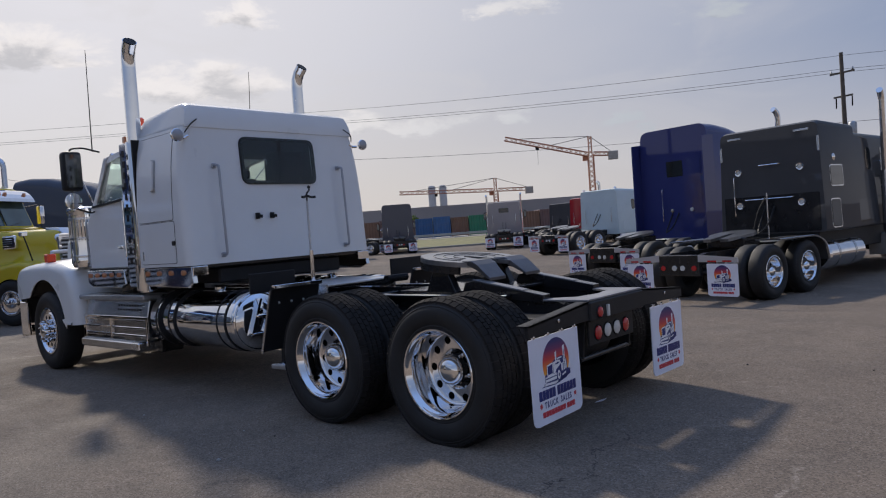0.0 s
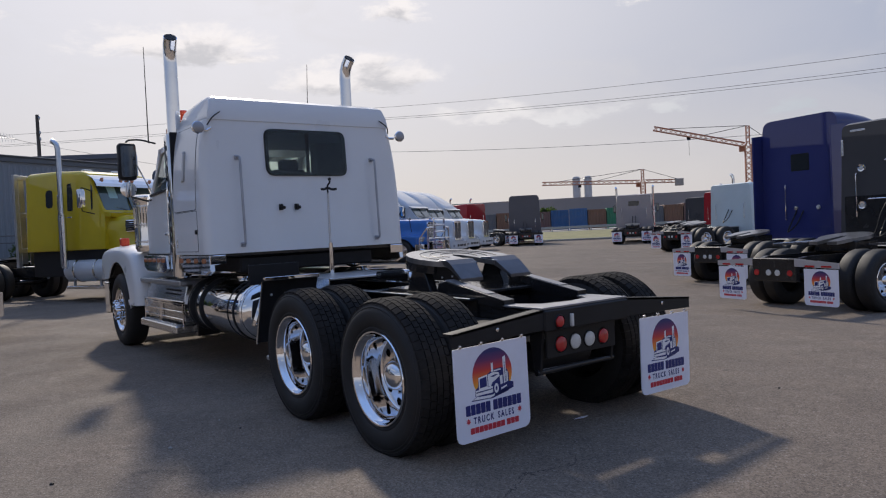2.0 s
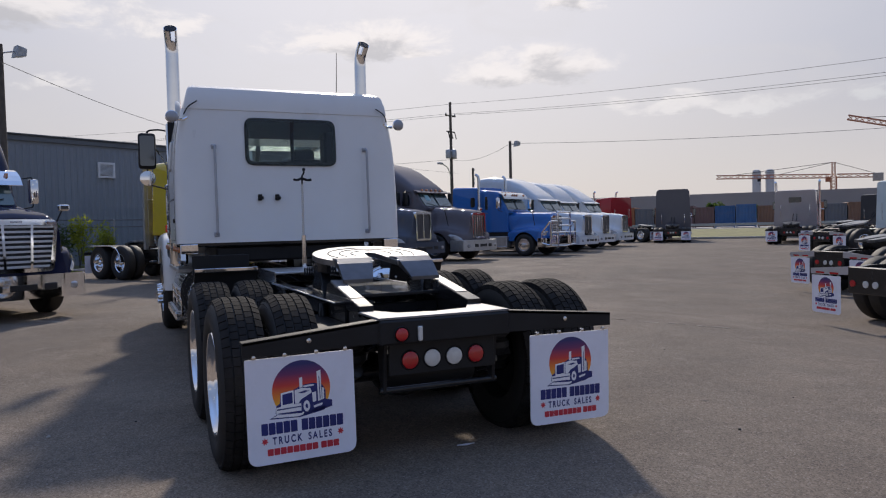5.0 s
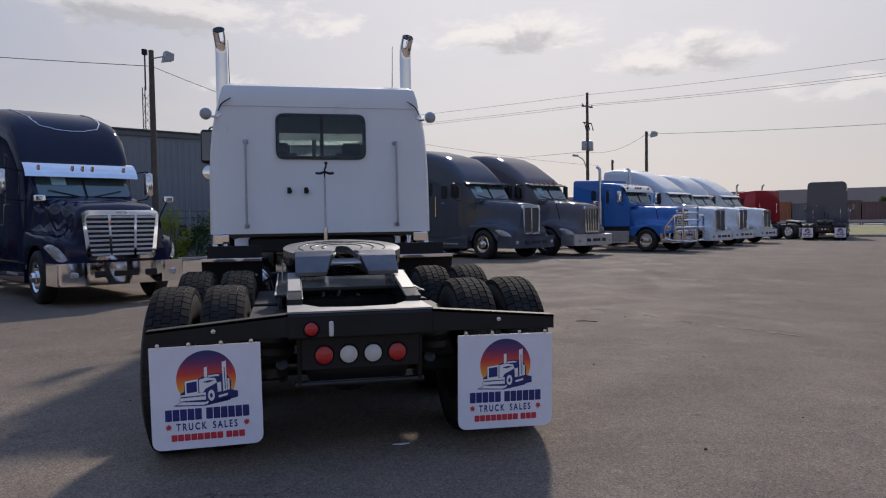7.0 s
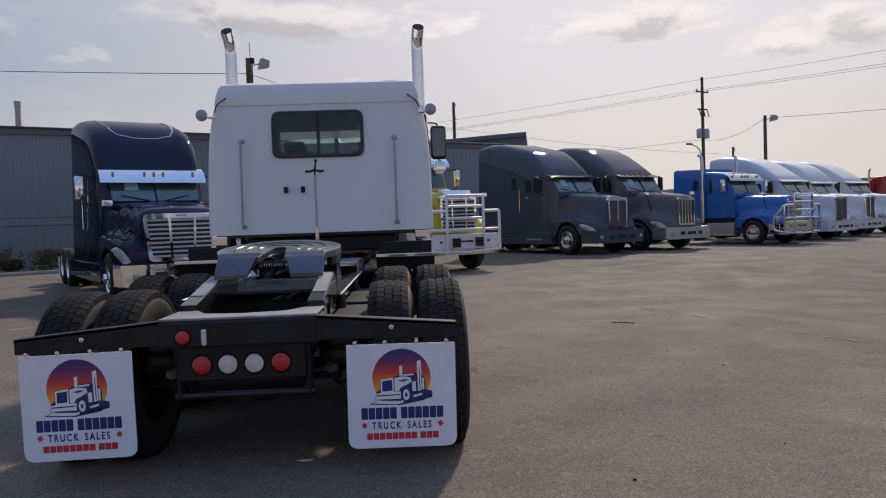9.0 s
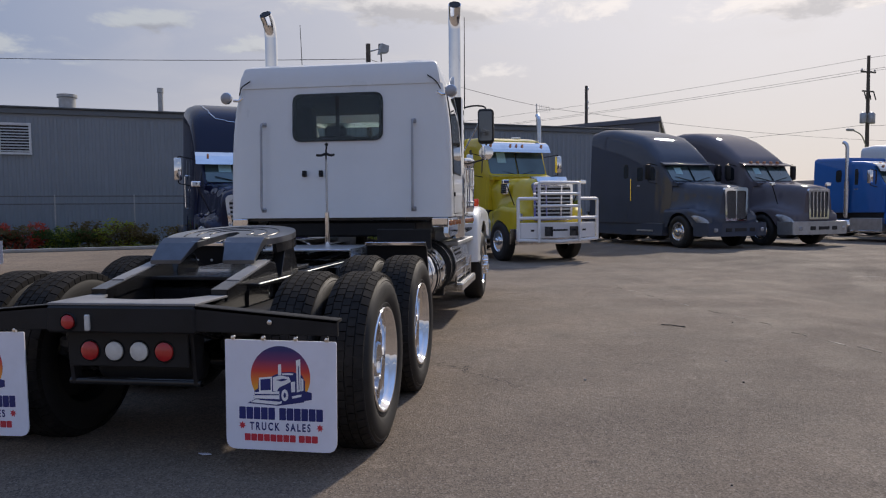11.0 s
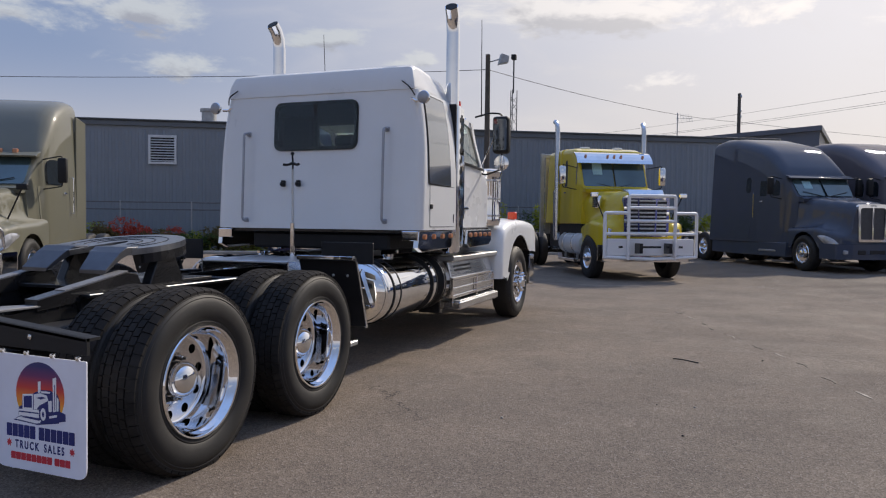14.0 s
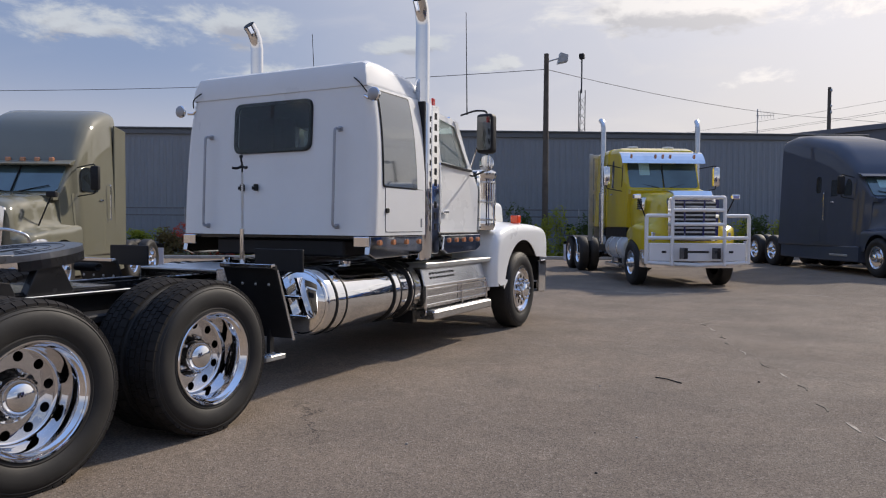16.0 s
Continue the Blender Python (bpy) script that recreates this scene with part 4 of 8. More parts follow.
            a, b = x0 + inset, x1 - inset - lean * (z - z0) / (z1 - z0)
            y = 1.275 - drawn(z)
            ring.append([bm.verts.new((a, s * (y + lift - thick), z)), bm.verts.new((a, s * (y + lift), z)), bm.verts.new((b, s * (y + lift), z)), bm.verts.new((b, s * (y + lift - thick), z))])
        for p, q in zip(ring, ring[1:]):
            for k in range(4):
                bm.faces.new([p[k], p[(k + 1) % 4], q[(k + 1) % 4], q[k]])
        bm.faces.new(ring[0])
        bm.faces.new(ring[-1][::-1])
        return bm
    rear_outline = [(1.175 - drawn(z), z) for z in levels] + [(-1.175 + drawn(z), z) for z in levels[::-1]]
    window = rect(-0.49, 0.50, 2.26, 2.745, 0.085)
    part("sleeper_back", holed(rear_outline, [window], -4.02, -3.985, "x", tip), WHITE, T)
    for s in both:
        side = prism([(s * (1.275 - drawn(z)), z) for z in levels] + [(s * (1.235 - drawn(z)), z) for z in levels[::-1]], -3.93, -2.97, "x")
        for v in side.verts:
            if v.co.x < -3.6:
                v.co.x += tip(v.co)[0]
        part("sleeper_side", side, WHITE, T, smooth=True)
        c = bmesh.new()
        rings = []
        for z in levels:
            f = (z - 1.38) / 1.47
            cx, cy = -3.93 + 0.085 * f, s * (1.175 - drawn(z))
            rings.append([c.verts.new((cx - 0.09 * math.sin(a * math.pi / 16), cy + s * 0.10 * math.cos(a * math.pi / 16), z)) for a in range(9)] + [c.verts.new((cx, cy, z))])
        for p, q in zip(rings, rings[1:]):
            for i in range(10):
                c.faces.new([p[i], p[(i + 1) % 10], q[(i + 1) % 10], q[i]])
        c.faces.new(rings[0])
        c.faces.new(rings[-1])
        part("sleeper_corner", c, WHITE, T, smooth=True)
        part("rain_gutter", tube([(-3.86, s * 1.165, 2.842), (-2.98, s * 1.172, 2.835)], 0.012, 6), WHITE, T)
        # upper hatch or window, and the baggage door below it, each with a dark seam round it
        if s > 0:
            part("hatch_gasket", flank_sheet(s, -3.778, -3.012, 1.872, 2.815, 0.002, r=0.034), MATT, T)
            part("side_hatch", flank_sheet(s, -3.772, -3.018, 1.878, 2.809, 0.005, r=0.03), WHITE, T, smooth=True)
        part("door_gasket", flank_sheet(s, -3.788, -3.022, 1.412, 1.866, 0.002, r=0.024), MATT, T)
        part("baggage_door", flank_sheet(s, -3.782, -3.028, 1.418, 1.860, 0.005, r=0.02), WHITE, T, smooth=True)
        part("baggage_latch", box(-3.785, -3.725, s * 1.272, s * 1.292, 1.605, 1.655, 0.008), MATT, T)
        part("maker_badge", box(-3.08, -3.05, s * 1.274, s * 1.284, 1.46, 1.56, 0.004), STEEL, T)
    # the left side has a pale vent plate, the right a tall window
    part("vent_backing", flank_sheet(1, -3.425, -3.325, 2.205, 2.555, 0.020, 0.02, 0.03), DULL, T)
    part("vent_plate", flank_sheet(1, -3.415, -3.335, 2.215, 2.545, 0.036, 0.02, 0.03), WHITE, T, "pale moulded side vent cover", smooth=True)
    part("window_gasket", flank_sheet(-1, -3.835, -3.150, 1.858, 2.822, 0.008, 0.02, 0.03, 0.06), MATT, T)
    part("side_window", flank_sheet(-1, -3.822, -3.168, 1.872, 2.808, 0.013, 0.02, 0.03, 0.06), FILM_GLASS, T, smooth=True)
    cap = loft([(-3.945, 1.157, 1.155, 2.848, 2.865, 0.006), (-3.935, 1.162, 1.135, 2.845, 2.985, 0.03), (-3.90, 1.164, 1.110, 2.84, 3.085, 0.05), (-3.80, 1.166, 1.095, 2.84, 3.125, 0.06), (-3.60, 1.166, 1.085, 2.84, 3.135, 0.07), (-2.97, 1.165, 1.07, 2.84, 3.10, 0.08), (-2.5, 1.06, 1.0, 2.80, 3.02, 0.11), (-2.0, 1.03, 0.92, 2.74, 2.86, 0.08), (-1.82, 1.0, 0.90, 2.70, 2.75, 0.03)], k=6)
    part("roof", cap, WHITE, T, smooth=True)
    part("sleeper_floor", box(-3.98, -1.3, -1.16, 1.16, 1.34, 1.40, 0.01), BLACK, T)
    part("under_cab_panel", box(-3.90, -2.6, -0.86, 0.86, 1.16, 1.335, 0.02), MATT, T)
    for s in both:
        part("neck_panel", box(-2.97, -2.45, s * 1.06, s * 1.09, 1.30, 2.86, 0.006), WHITE, T)
        part("neck_trim", box(-2.985, -2.95, s * 1.06, s * 1.27, 1.38, 2.83, 0.004), MATT, T)
    # rear window
    win = part("rear_window", holed(rect(-0.515, 0.525, 2.235, 2.77, 0.10), [rect(-0.475, 0.485, 2.275, 2.73, 0.075)], -4.036, -4.01, "x", tip), MATT, T)
    pane = part("window_pane", prism(rect(-0.507, 0.517, 2.243, 2.762, 0.095), -4.046, -4.040, "x"), DARK_GLASS, win)
    for v in pane.data.vertices:
        v.co.x += 0.085 * (v.co.z - 1.38) / 1.47
    part("window_bar", box(-3.975, -3.962, -0.02, 0.02, 2.27, 2.735), MATT, win)
    part("headliner", box(-3.90, -1.95, -1.04, 1.04, 2.76, 2.79, 0.01), INTERIOR, T)
    for s in both:
        part("side_lining", box(-3.92, -2.98, s * 1.04, s * 1.06, 1.40, 2.80, 0.005), INTERIOR, T)
        part("door_lining", box(-2.44, -1.40, s * 1.055, s * 1.085, 1.32, 2.16, 0.005), INTERIOR, T)
        part("bunk_post", box(-3.05, -2.80, s * 0.62, s * 1.04, 1.40, 2.78, 0.03), INTERIOR, T)
    part("bunk", box(-3.95, -3.15, -1.05, 1.05, 1.75, 1.95, 0.04), INTERIOR, T)
    # handles on the back
    for s in both:
        y = s * 0.862
        g = tube(arc([(-3.985, y, 2.435), (-4.06, y, 2.435), (-4.10, y, 1.47), (-4.015, y, 1.47)], 0.04), 0.014, 8)
        h = part("grab_handle", g, HANDLE, T, smooth=True)
        for z, x in ((2.435, -3.965), (1.47, -4.02)):
            part("handle_foot", box(x - 0.012, x + 0.004, y - 0.03, y + 0.03, z - 0.026, z + 0.026, 0.008), HANDLE, h)
    for y in (0.384, 0.192):
        q = box(-4.03, -3.99, y - 0.022, y + 0.022, 1.84, 1.91, 0.006)
        box(-4.07, -4.02, y - 0.03, y + 0.01, 1.85, 1.885, 0.006, q)
        part("gladhand_holder", q, MATT, T)
    # work lamps, wires
    for s in both:
        l = part("work_lamp", lathe([(0, 0.004), (0.045, 0.0), (0.064, -0.012), (0.068, -0.035), (0.05, -0.05), (0.0, -0.055)], "x", (-3.98, s * 1.285, 2.74), 20), CHROME, T, smooth=True)
        part("lamp_lens", lathe([(0.0, -0.064), (0.045, -0.060), (0.062, -0.05)], "x", (-3.98, s * 1.285, 2.74), 20), HANDLE, l, smooth=True)
        part("lamp_arm", tube(arc([(-3.96, s * 1.23, 2.72), (-3.93, s * 1.17, 2.72), (-3.93, s * 1.12, 2.75)], 0.02), 0.016, 8), CHROME, l)
        part("lamp_cable", tube(arc([(-3.94, s * 1.16, 2.78), (-3.99, s * 1.12, 2.86), (-3.96, s * 1.02, 2.93)], 0.06), 0.007, 6), MATT, T)
    # side skirts with marker lights
    for s in both:
        for x0, x1, k in ((-4.0, -2.95, 4), (-2.45, -1.45, 5)):
            slope = 0.24 if x0 < -3 else 0.0
            sk = prism([(x0, 1.37), (x1, 1.37), (x1, 1.22), (x1 - 0.12, 1.17), (x0 + 0.10, 1.15), (x0 - 0.03, 1.20)], s * 1.19, s * 1.245, "y", bevel=0.006)
            trim = part("light_skirt", sk, CHROME, T, "chrome skirt with amber marker lights")
            for i in range(k):
                x = x0 + (x1 - x0) * (i + 0.6) / k
                part("marker_lamp", lathe([(0, s * 0.022), (0.026, s * 0.018), (0.03, 0.0)], "y", (x, s * 1.245, 1.31), 14), AMBER, trim, smooth=True)
        part("skirt_end", box(-4.03, -3.99, s * 1.06, s * 1.24, 1.27, 1.37, 0.006), CHROME, T)
    # stacks
    for s in both:
        pts = [(-2.88, s * 1.185, 1.10), (-2.88, s * 1.185, 3.66), (-2.895, s * 1.187, 3.78), (-2.935, s * 1.195, 3.87), (-3.0, s * 1.205, 3.94)]
        st = tube(pts, 0.078, 20)
        if s > 0:
            beacon = part("roof_beacon", lathe([(0.0, 3.165), (0.05, 3.16), (0.065, 3.14), (0.050, 3.02), (0.045, 3.0)], "z", (-2.58, 0.97, 0), 16), mat("orange_lens", (0.8, 0.07, 0.02), 0.2, coat=0.5), T, "small orange beacon", smooth=True)
            part("beacon_foot", lathe([(0.046, 3.01), (0.05, 2.99), (0.05, 2.80)], "z", (-2.58, 0.97, 0), 12), MATT, beacon, smooth=True)
        stack = part("exhaust_pipe", st, CHROME, T, "polished chrome exhaust stack with a curved tip", smooth=True)
        # dark plug on the closed tip, painted as the bore's inner shade
        part("stack_bore", tube([(-2.985, s * 1.2027, 3.9238), (-3.004, s * 1.2056, 3.9443)], 0.069, 20), MATT, stack)
        shield = lathe([(0.10, 1.12), (0.105, 1.14), (0.105, 2.80), (0.10, 2.82)], "z", (-2.88, s * 1.185, 0), 24)
        part("heat_shield", shield, CHROME, stack, smooth=True)
        for a in (-50, 0, 50):
            for k in range(11):
                a1 = radians(a)
                cx, cy = -2.88 + 0.1045 * math.sin(a1), s * (1.185 + 0.1045 * math.cos(a1))
                part("shield_slot", box(cx - 0.012, cx + 0.012, cy - 0.003, cy + 0.003, 1.42 + k * 0.12, 1.48 + k * 0.12), MATT, stack)
        # lettered panel in front of the stack; the letters are plain bars
        pl = part("stack_panel", box(-2.70, -2.52, s * 1.16, s * 1.21, 1.16, 2.84, 0.008), CHROME, T, "chrome upright panel with black lettering bars")
        for i in range(11):
            if i == 7:
                continue
            z = 2.72 - i * 0.125
            part("letter_bar", box(-2.635, -2.585, s * 1.21, s * 1.214, z - 0.04, z + 0.035, 0), MATT, pl)
        part("panel_lamp", box(-2.66, -2.60, s * 1.17, s * 1.20, 2.84, 2.92, 0.008), RED_LENS if s < 0 else AMBER, pl)
    # cab
    for s in both:
        win_pts = rounded([(-2.27, 2.24), (-1.52, 2.20), (-1.80, 2.70), (-2.27, 2.76)], 0.05)
        shape = [(-2.47, 1.30), (-1.32, 1.30), (-1.28, 1.95), (-1.36, 2.10), (-1.80, 2.78), (-2.47, 2.84)]
        cab_lean = lambda v: (0, (-0.10 if v.y > 0 else 0.10) * max(v.z - 1.9, 0) / 0.95, 0)
        part("cab_side", holed(shape, [win_pts], s * 1.135, s * 1.095, "y", cab_lean), WHITE, T)
        gl = prism(win_pts, s * 1.118, s * 1.112, "y")
        for v in gl.verts:
            v.co += Vector(cab_lean(v.co))
        part("door_window", gl, GLASS, T)
        part("door_seam", box(-2.36, -2.354, s * 1.10, s * 1.138, 1.34, 2.0), MATT, T)
        part("door_handle", box(-2.30, -2.16, s * 1.13, s * 1.16, 1.62, 1.66, 0.01), CHROME, T)
        part("door_trim", prism(rounded([(-2.30, 2.20), (-1.46, 2.165), (-1.46, 2.19), (-2.30, 2.225)], 0.005, 2), s * 1.105, s * 1.13, "y"), MATT, T)
        part("grab_rail", tube(arc([(-2.44, s * 1.14, 2.2), (-2.44, s * 1.18, 2.2), (-2.44, s * 1.18, 1.5), (-2.44, s * 1.14, 1.5)], 0.03), 0.012, 8), CHROME, T)
    part("windscreen", prism([(-1.80, 2.76), (-1.78, 2.76), (-1.25, 2.02), (-1.27, 2.02)], -1.0, 1.0, "y"), GLASS, T)
    part("windscreen_post", prism([(-1.83, 2.77), (-1.77, 2.77), (-1.24, 2.02), (-1.30, 2.02)], -0.03, 0.03, "y"), WHITE, T)
    for s in both:
        part("windscreen_post", prism([(-1.84, 2.77), (-1.76, 2.77), (-1.22, 2.0), (-1.32, 2.0)], s * 0.98, s * 1.06, "y"), WHITE, T)
    part("sun_visor", prism([(-1.86, 2.80), (-1.60, 2.66), (-1.59, 2.67), (-1.84, 2.83)], -1.0, 1.0, "y"), CHROME, T)
    part("dashboard", box(-1.60, -1.22, -1.08, 1.08, 1.75, 2.0, 0.05), INTERIOR, T)
    part("firewall", box(-1.34, -1.24, -1.08, 1.08, 1.30, 2.02, 0.01), WHITE, T)
    for y in (0.5, -0.5):
        seat = box(-2.35, -1.95, y - 0.27, y + 0.27, 1.60, 1.78, 0.05)
        box(-2.45, -2.30, y - 0.27, y + 0.27, 1.75, 2.46, 0.05, seat)
        box(-2.43, -2.33, y - 0.15, y + 0.15, 2.44, 2.60, 0.04, seat)
        part("seat", seat, INTERIOR, T)
    # hood, grille, bumper, wings
    hood = loft([(-1.26, 0.98, 0.82, 1.15, 2.02, 0.12), (-0.6, 0.86, 0.72, 1.1, 1.97, 0.12), (0.3, 0.72, 0.62, 1.05, 1.90, 0.12), (0.86, 0.64, 0.56, 0.95, 1.84, 0.10)])
    part("hood", hood, WHITE, T, smooth=True)
    gr = part("grille", box(0.86, 0.93, -0.52, 0.52, 0.98, 1.84, 0.03), CHROME, T)
    for i in range(16):
        part("grille_bar", box(0.93, 0.95, -0.44 + i * 0.058, -0.425 + i * 0.058, 1.04, 1.76), CHROME, gr)
    part("front_bumper", prism(rounded([(1.22, -1.20), (1.30, -0.6), (1.30, 0.6), (1.22, 1.20), (1.10, 1.22), (1.15, 0.0), (1.10, -1.22)], 0.04), 0.42, 0.92, "z", bevel=0.01), CHROME, T)
    for s in both:
        part("bumper_end", box(0.86, 1.16, s * 1.17, s * 1.215, 0.44, 0.94, 0.012), CHROME, T)
        part("front_fender", fender_bm(s, 0.62, 1.27, front=1.10, R=0.68), WHITE, T, smooth=True)
        part("fender_liner", prism([(-0.9, 0.7), (-0.75, 1.2), (-0.3, 1.42), (0.4, 1.42), (0.85, 1.15), (0.85, 1.0), (0.62, 1.05), (0.4, 1.22), (0.0, 1.3), (-0.4, 1.2), (-0.62, 0.95), (-0.68, 0.7)], s * 0.60, s * 1.19, "y"), MATT, T)
        hl = part("headlight", box(0.92, 1.0, s * 0.72, s * 1.16, 1.05, 1.32, 0.03), CHROME, T)
        part("headlight_lens", box(1.0, 1.01, s * 0.75, s * 1.13, 1.08, 1.29, 0.01), CLEAR_LENS, hl)
        part("turn_signal", box(0.02, 0.14, s * 1.06, s * 1.18, 1.51, 1.63, 0.012), mat("orange_lens", (0.8, 0.07, 0.02), 0.2, coat=0.5), T)
        part("mud_guard", box(0.90, 0.93, s * 0.93, s * 1.2, 0.62, 1.0, 0.006), MATT, T)
        # air cleaner
        ac = part("air_cleaner", lathe([(0.0, 2.235), (0.15, 2.225), (0.20, 2.20), (0.205, 2.16), (0.19, 2.13), (0.185, 2.10), (0.185, 1.52), (0.19, 1.48), (0.17, 1.42), (0.0, 1.40)], "z", (-0.92, s * 1.02, 0), 32), CHROME, T, "chrome air cleaner canister", smooth=True)
        for z in (2.06, 1.80, 1.56):
            part("clamp_band", lathe([(0.187, -0.015), (0.192, -0.012), (0.192, 0.012), (0.187, 0.015)], "z", (-0.92, s * 1.02, z), 32), STEEL, ac, smooth=True)
        for k in range(14):
            a = radians(-80 + k * 12) + (0 if s > 0 else math.pi)
            part("canister_flute", tube([(-0.92 + 0.186 * math.sin(a), s * 1.02 + 0.186 * math.cos(a), 1.76), (-0.92 + 0.186 * math.sin(a), s * 1.02 + 0.186 * math.cos(a), 2.04)], 0.006, 5), CHROME, ac)
        # mirrors
        mr = part("mirror", box(-1.86, -1.70, s * 1.36, s * 1.58, 2.36, 2.84, 0.045, seg=3), MATT, T, "large towing mirror", smooth=True)
        part("mirror_glass", panel([(-1.865, s * 1.38, 2.40), (-1.865, s * 1.56, 2.40), (-1.865, s * 1.56, 2.80), (-1.865, s * 1.38, 2.80)][::(-1 if s > 0 else 1)], 0.03, 0.004, 0.0), MIRROR, mr)
        part("convex_mirror", lathe([(0, 0.06), (0.06, 0.05), (0.09, 0.02), (0.1, -0.02), (0.0, -0.035)], "x", (-1.76, s * 1.47, 2.24), 20), CHROME, mr, smooth=True)
        part("mirror_arm", tube(arc([(-1.70, s * 1.08, 2.86), (-1.74, s * 1.30, 2.90), (-1.76, s * 1.47, 2.88), (-1.76, s * 1.47, 2.16), (-1.60, s * 1.20, 2.10), (-1.5, s * 1.12, 2.12)], 0.06), 0.012, 8), MATT, T, smooth=True)
        part("mirror_brace", tube([(-1.74, s * 1.46, 2.82), (-1.42, s * 1.09, 2.24)], 0.010, 6), CHROME, T)
        part("aerial", tube([(-1.70, s * 1.165, 2.86), (-1.775, s * 1.18, 4.11)], 0.008, 6, r_end=0.004), MATT, T)
    for y in (-0.6, -0.3, 0, 0.3, 0.6):
        part("roof_marker", box(-2.02, -1.94, y - 0.05, y + 0.05, 2.85, 2.90, 0.012), AMBER, T)
    for y in (0.25, -0.35):
        part("air_horn", lathe([(0.02, -0.3), (0.025, 0.1), (0.06, 0.28), (0.07, 0.3), (0.0, 0.26)], "x", (-2.35, y, 3.02), 16), CHROME, T, smooth=True)
    return T


main_truck()


# ---- the other tractors on the lot ----
SATIN = mat("satin_grille_metal", (0.52, 0.53, 0.55), 0.35, 0.4, 0.1, 8)
LAMP_GLASS = mat("headlamp_glass", (0.42, 0.43, 0.45), 0.12, 0.3, 0.3, 9, coat=0.8)
SHEET = mat("printed_sheet", (0.35, 0.55, 0.58), 0.6, 0, 0.2, 30)
GRILLE_MESH = mat("grille_mesh", (0.085, 0.085, 0.09), 0.45, 0.5, 0.3, 40, 0.5, 150)
# near-black that paints the shade inside grilles, slots and louvres
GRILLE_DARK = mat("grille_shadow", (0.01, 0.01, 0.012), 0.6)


def half_width(secs, x, z):
    """How far the side of a lofted body lies from its middle at a place."""
    for a, b in zip(secs, secs[1:]):
        if min(a[0], b[0]) <= x <= max(a[0], b[0]):
            t = (x - a[0]) / (b[0] - a[0]) if b[0] != a[0] else 0
            m = [p + (q - p) * t for p, q in zip(a, b)]
            f = max(0, min(1, (z - m[3]) / (m[4] - m[3])))
            return m[1] + (m[2] - m[1]) * f
    return secs[-1][1]


def side_panel(secs, s, x0, x1, z0, z1, r, lift=0.006, thick=0.012):
    """A window or door laid on the side of a lofted body. s: +1 for its left side. x0 is the rear."""
    c = [(x, s * half_width(secs, x, z), z) for x, z in ((x0, z0), (x1, z0), (x1, z1), (x0, z1))]
    if s > 0:
        c = [c[1], c[0], c[3], c[2]]
        if isinstance(r, (list, tuple)):
            r = [r[1], r[0], r[3], r[2]]
    return panel(c, r, thick, lift)


AERO = [(-0.70, 1.06, 0.96, 0.75, 2.06, 0.08), (-0.96, 1.12, 0.98, 0.75, 2.38, 0.10), (-1.20, 1.17, 1.00, 0.75, 2.72, 0.12), (-1.24, 1.19, 1.06, 0.75, 2.84, 0.20), (-1.42, 1.21, 1.09, 0.75, 3.12, 0.30),
        (-1.72, 1.22, 1.12, 0.75, 3.44, 0.38), (-2.10, 1.23, 1.14, 0.75, 3.70, 0.42), (-2.60, 1.24, 1.15, 0.75, 3.90, 0.42), (-3.30, 1.25, 1.16, 0.75, 4.04, 0.38), (-4.00, 1.25, 1.16, 0.75, 4.10, 0.32), (-4.52, 1.24, 1.14, 0.76, 4.10, 0.28)]
SLOPED = [(-0.64, 1.02, 0.93, 0.75, 2.14, 0.08), (-0.88, 1.08, 0.96, 0.75, 2.44, 0.10), (-1.10, 1.13, 0.99, 0.75, 2.76, 0.12), (-1.14, 1.15, 1.04, 0.75, 2.88, 0.22), (-1.42, 1.18, 1.07, 0.75, 3.12, 0.32),
          (-1.85, 1.21, 1.10, 0.75, 3.42, 0.40), (-2.32, 1.23, 1.12, 0.75, 3.72, 0.44), (-2.88, 1.24, 1.12, 0.75, 3.97, 0.46), (-3.55, 1.25, 1.13, 0.75, 4.12, 0.44), (-4.30, 1.25, 1.12, 0.75, 4.18, 0.38), (-4.85, 1.24, 1.10, 0.76, 4.12, 0.34)]
FLAT = [(-1.00, 0.98, 0.92, 1.0, 1.95, 0.06), (-1.20, 1.05, 0.95, 1.0, 2.30, 0.08), (-1.42, 1.08, 0.98, 1.0, 2.72, 0.10), (-1.58, 1.09, 1.0, 1.0, 2.88, 0.12), (-1.90, 1.09, 1.01, 1.0, 2.97, 0.14),
        (-2.60, 1.10, 1.02, 1.0, 3.02, 0.14), (-2.62, 1.20, 1.12, 1.0, 3.16, 0.14), (-4.05, 1.20, 1.12, 1.0, 3.22, 0.14), (-4.15, 1.19, 1.10, 1.0, 3.18, 0.13)]

DAY = [(-0.98, 1.02, 0.97, 1.0, 1.80, 0.06), (-1.18, 1.07, 0.98, 1.0, 2.24, 0.08), (-1.38, 1.09, 1.0, 1.0, 2.70, 0.10), (-1.50, 1.10, 1.01, 1.0, 2.90, 0.14), (-1.80, 1.10, 1.02, 1.0, 2.99, 0.16),
       (-2.60, 1.10, 1.02, 1.0, 3.03, 0.16), (-2.62, 1.14, 1.05, 1.0, 3.04, 0.16), (-3.75, 1.14, 1.05, 1.0, 3.04, 0.16), (-3.85, 1.13, 1.03, 1.0, 3.00, 0.14)]


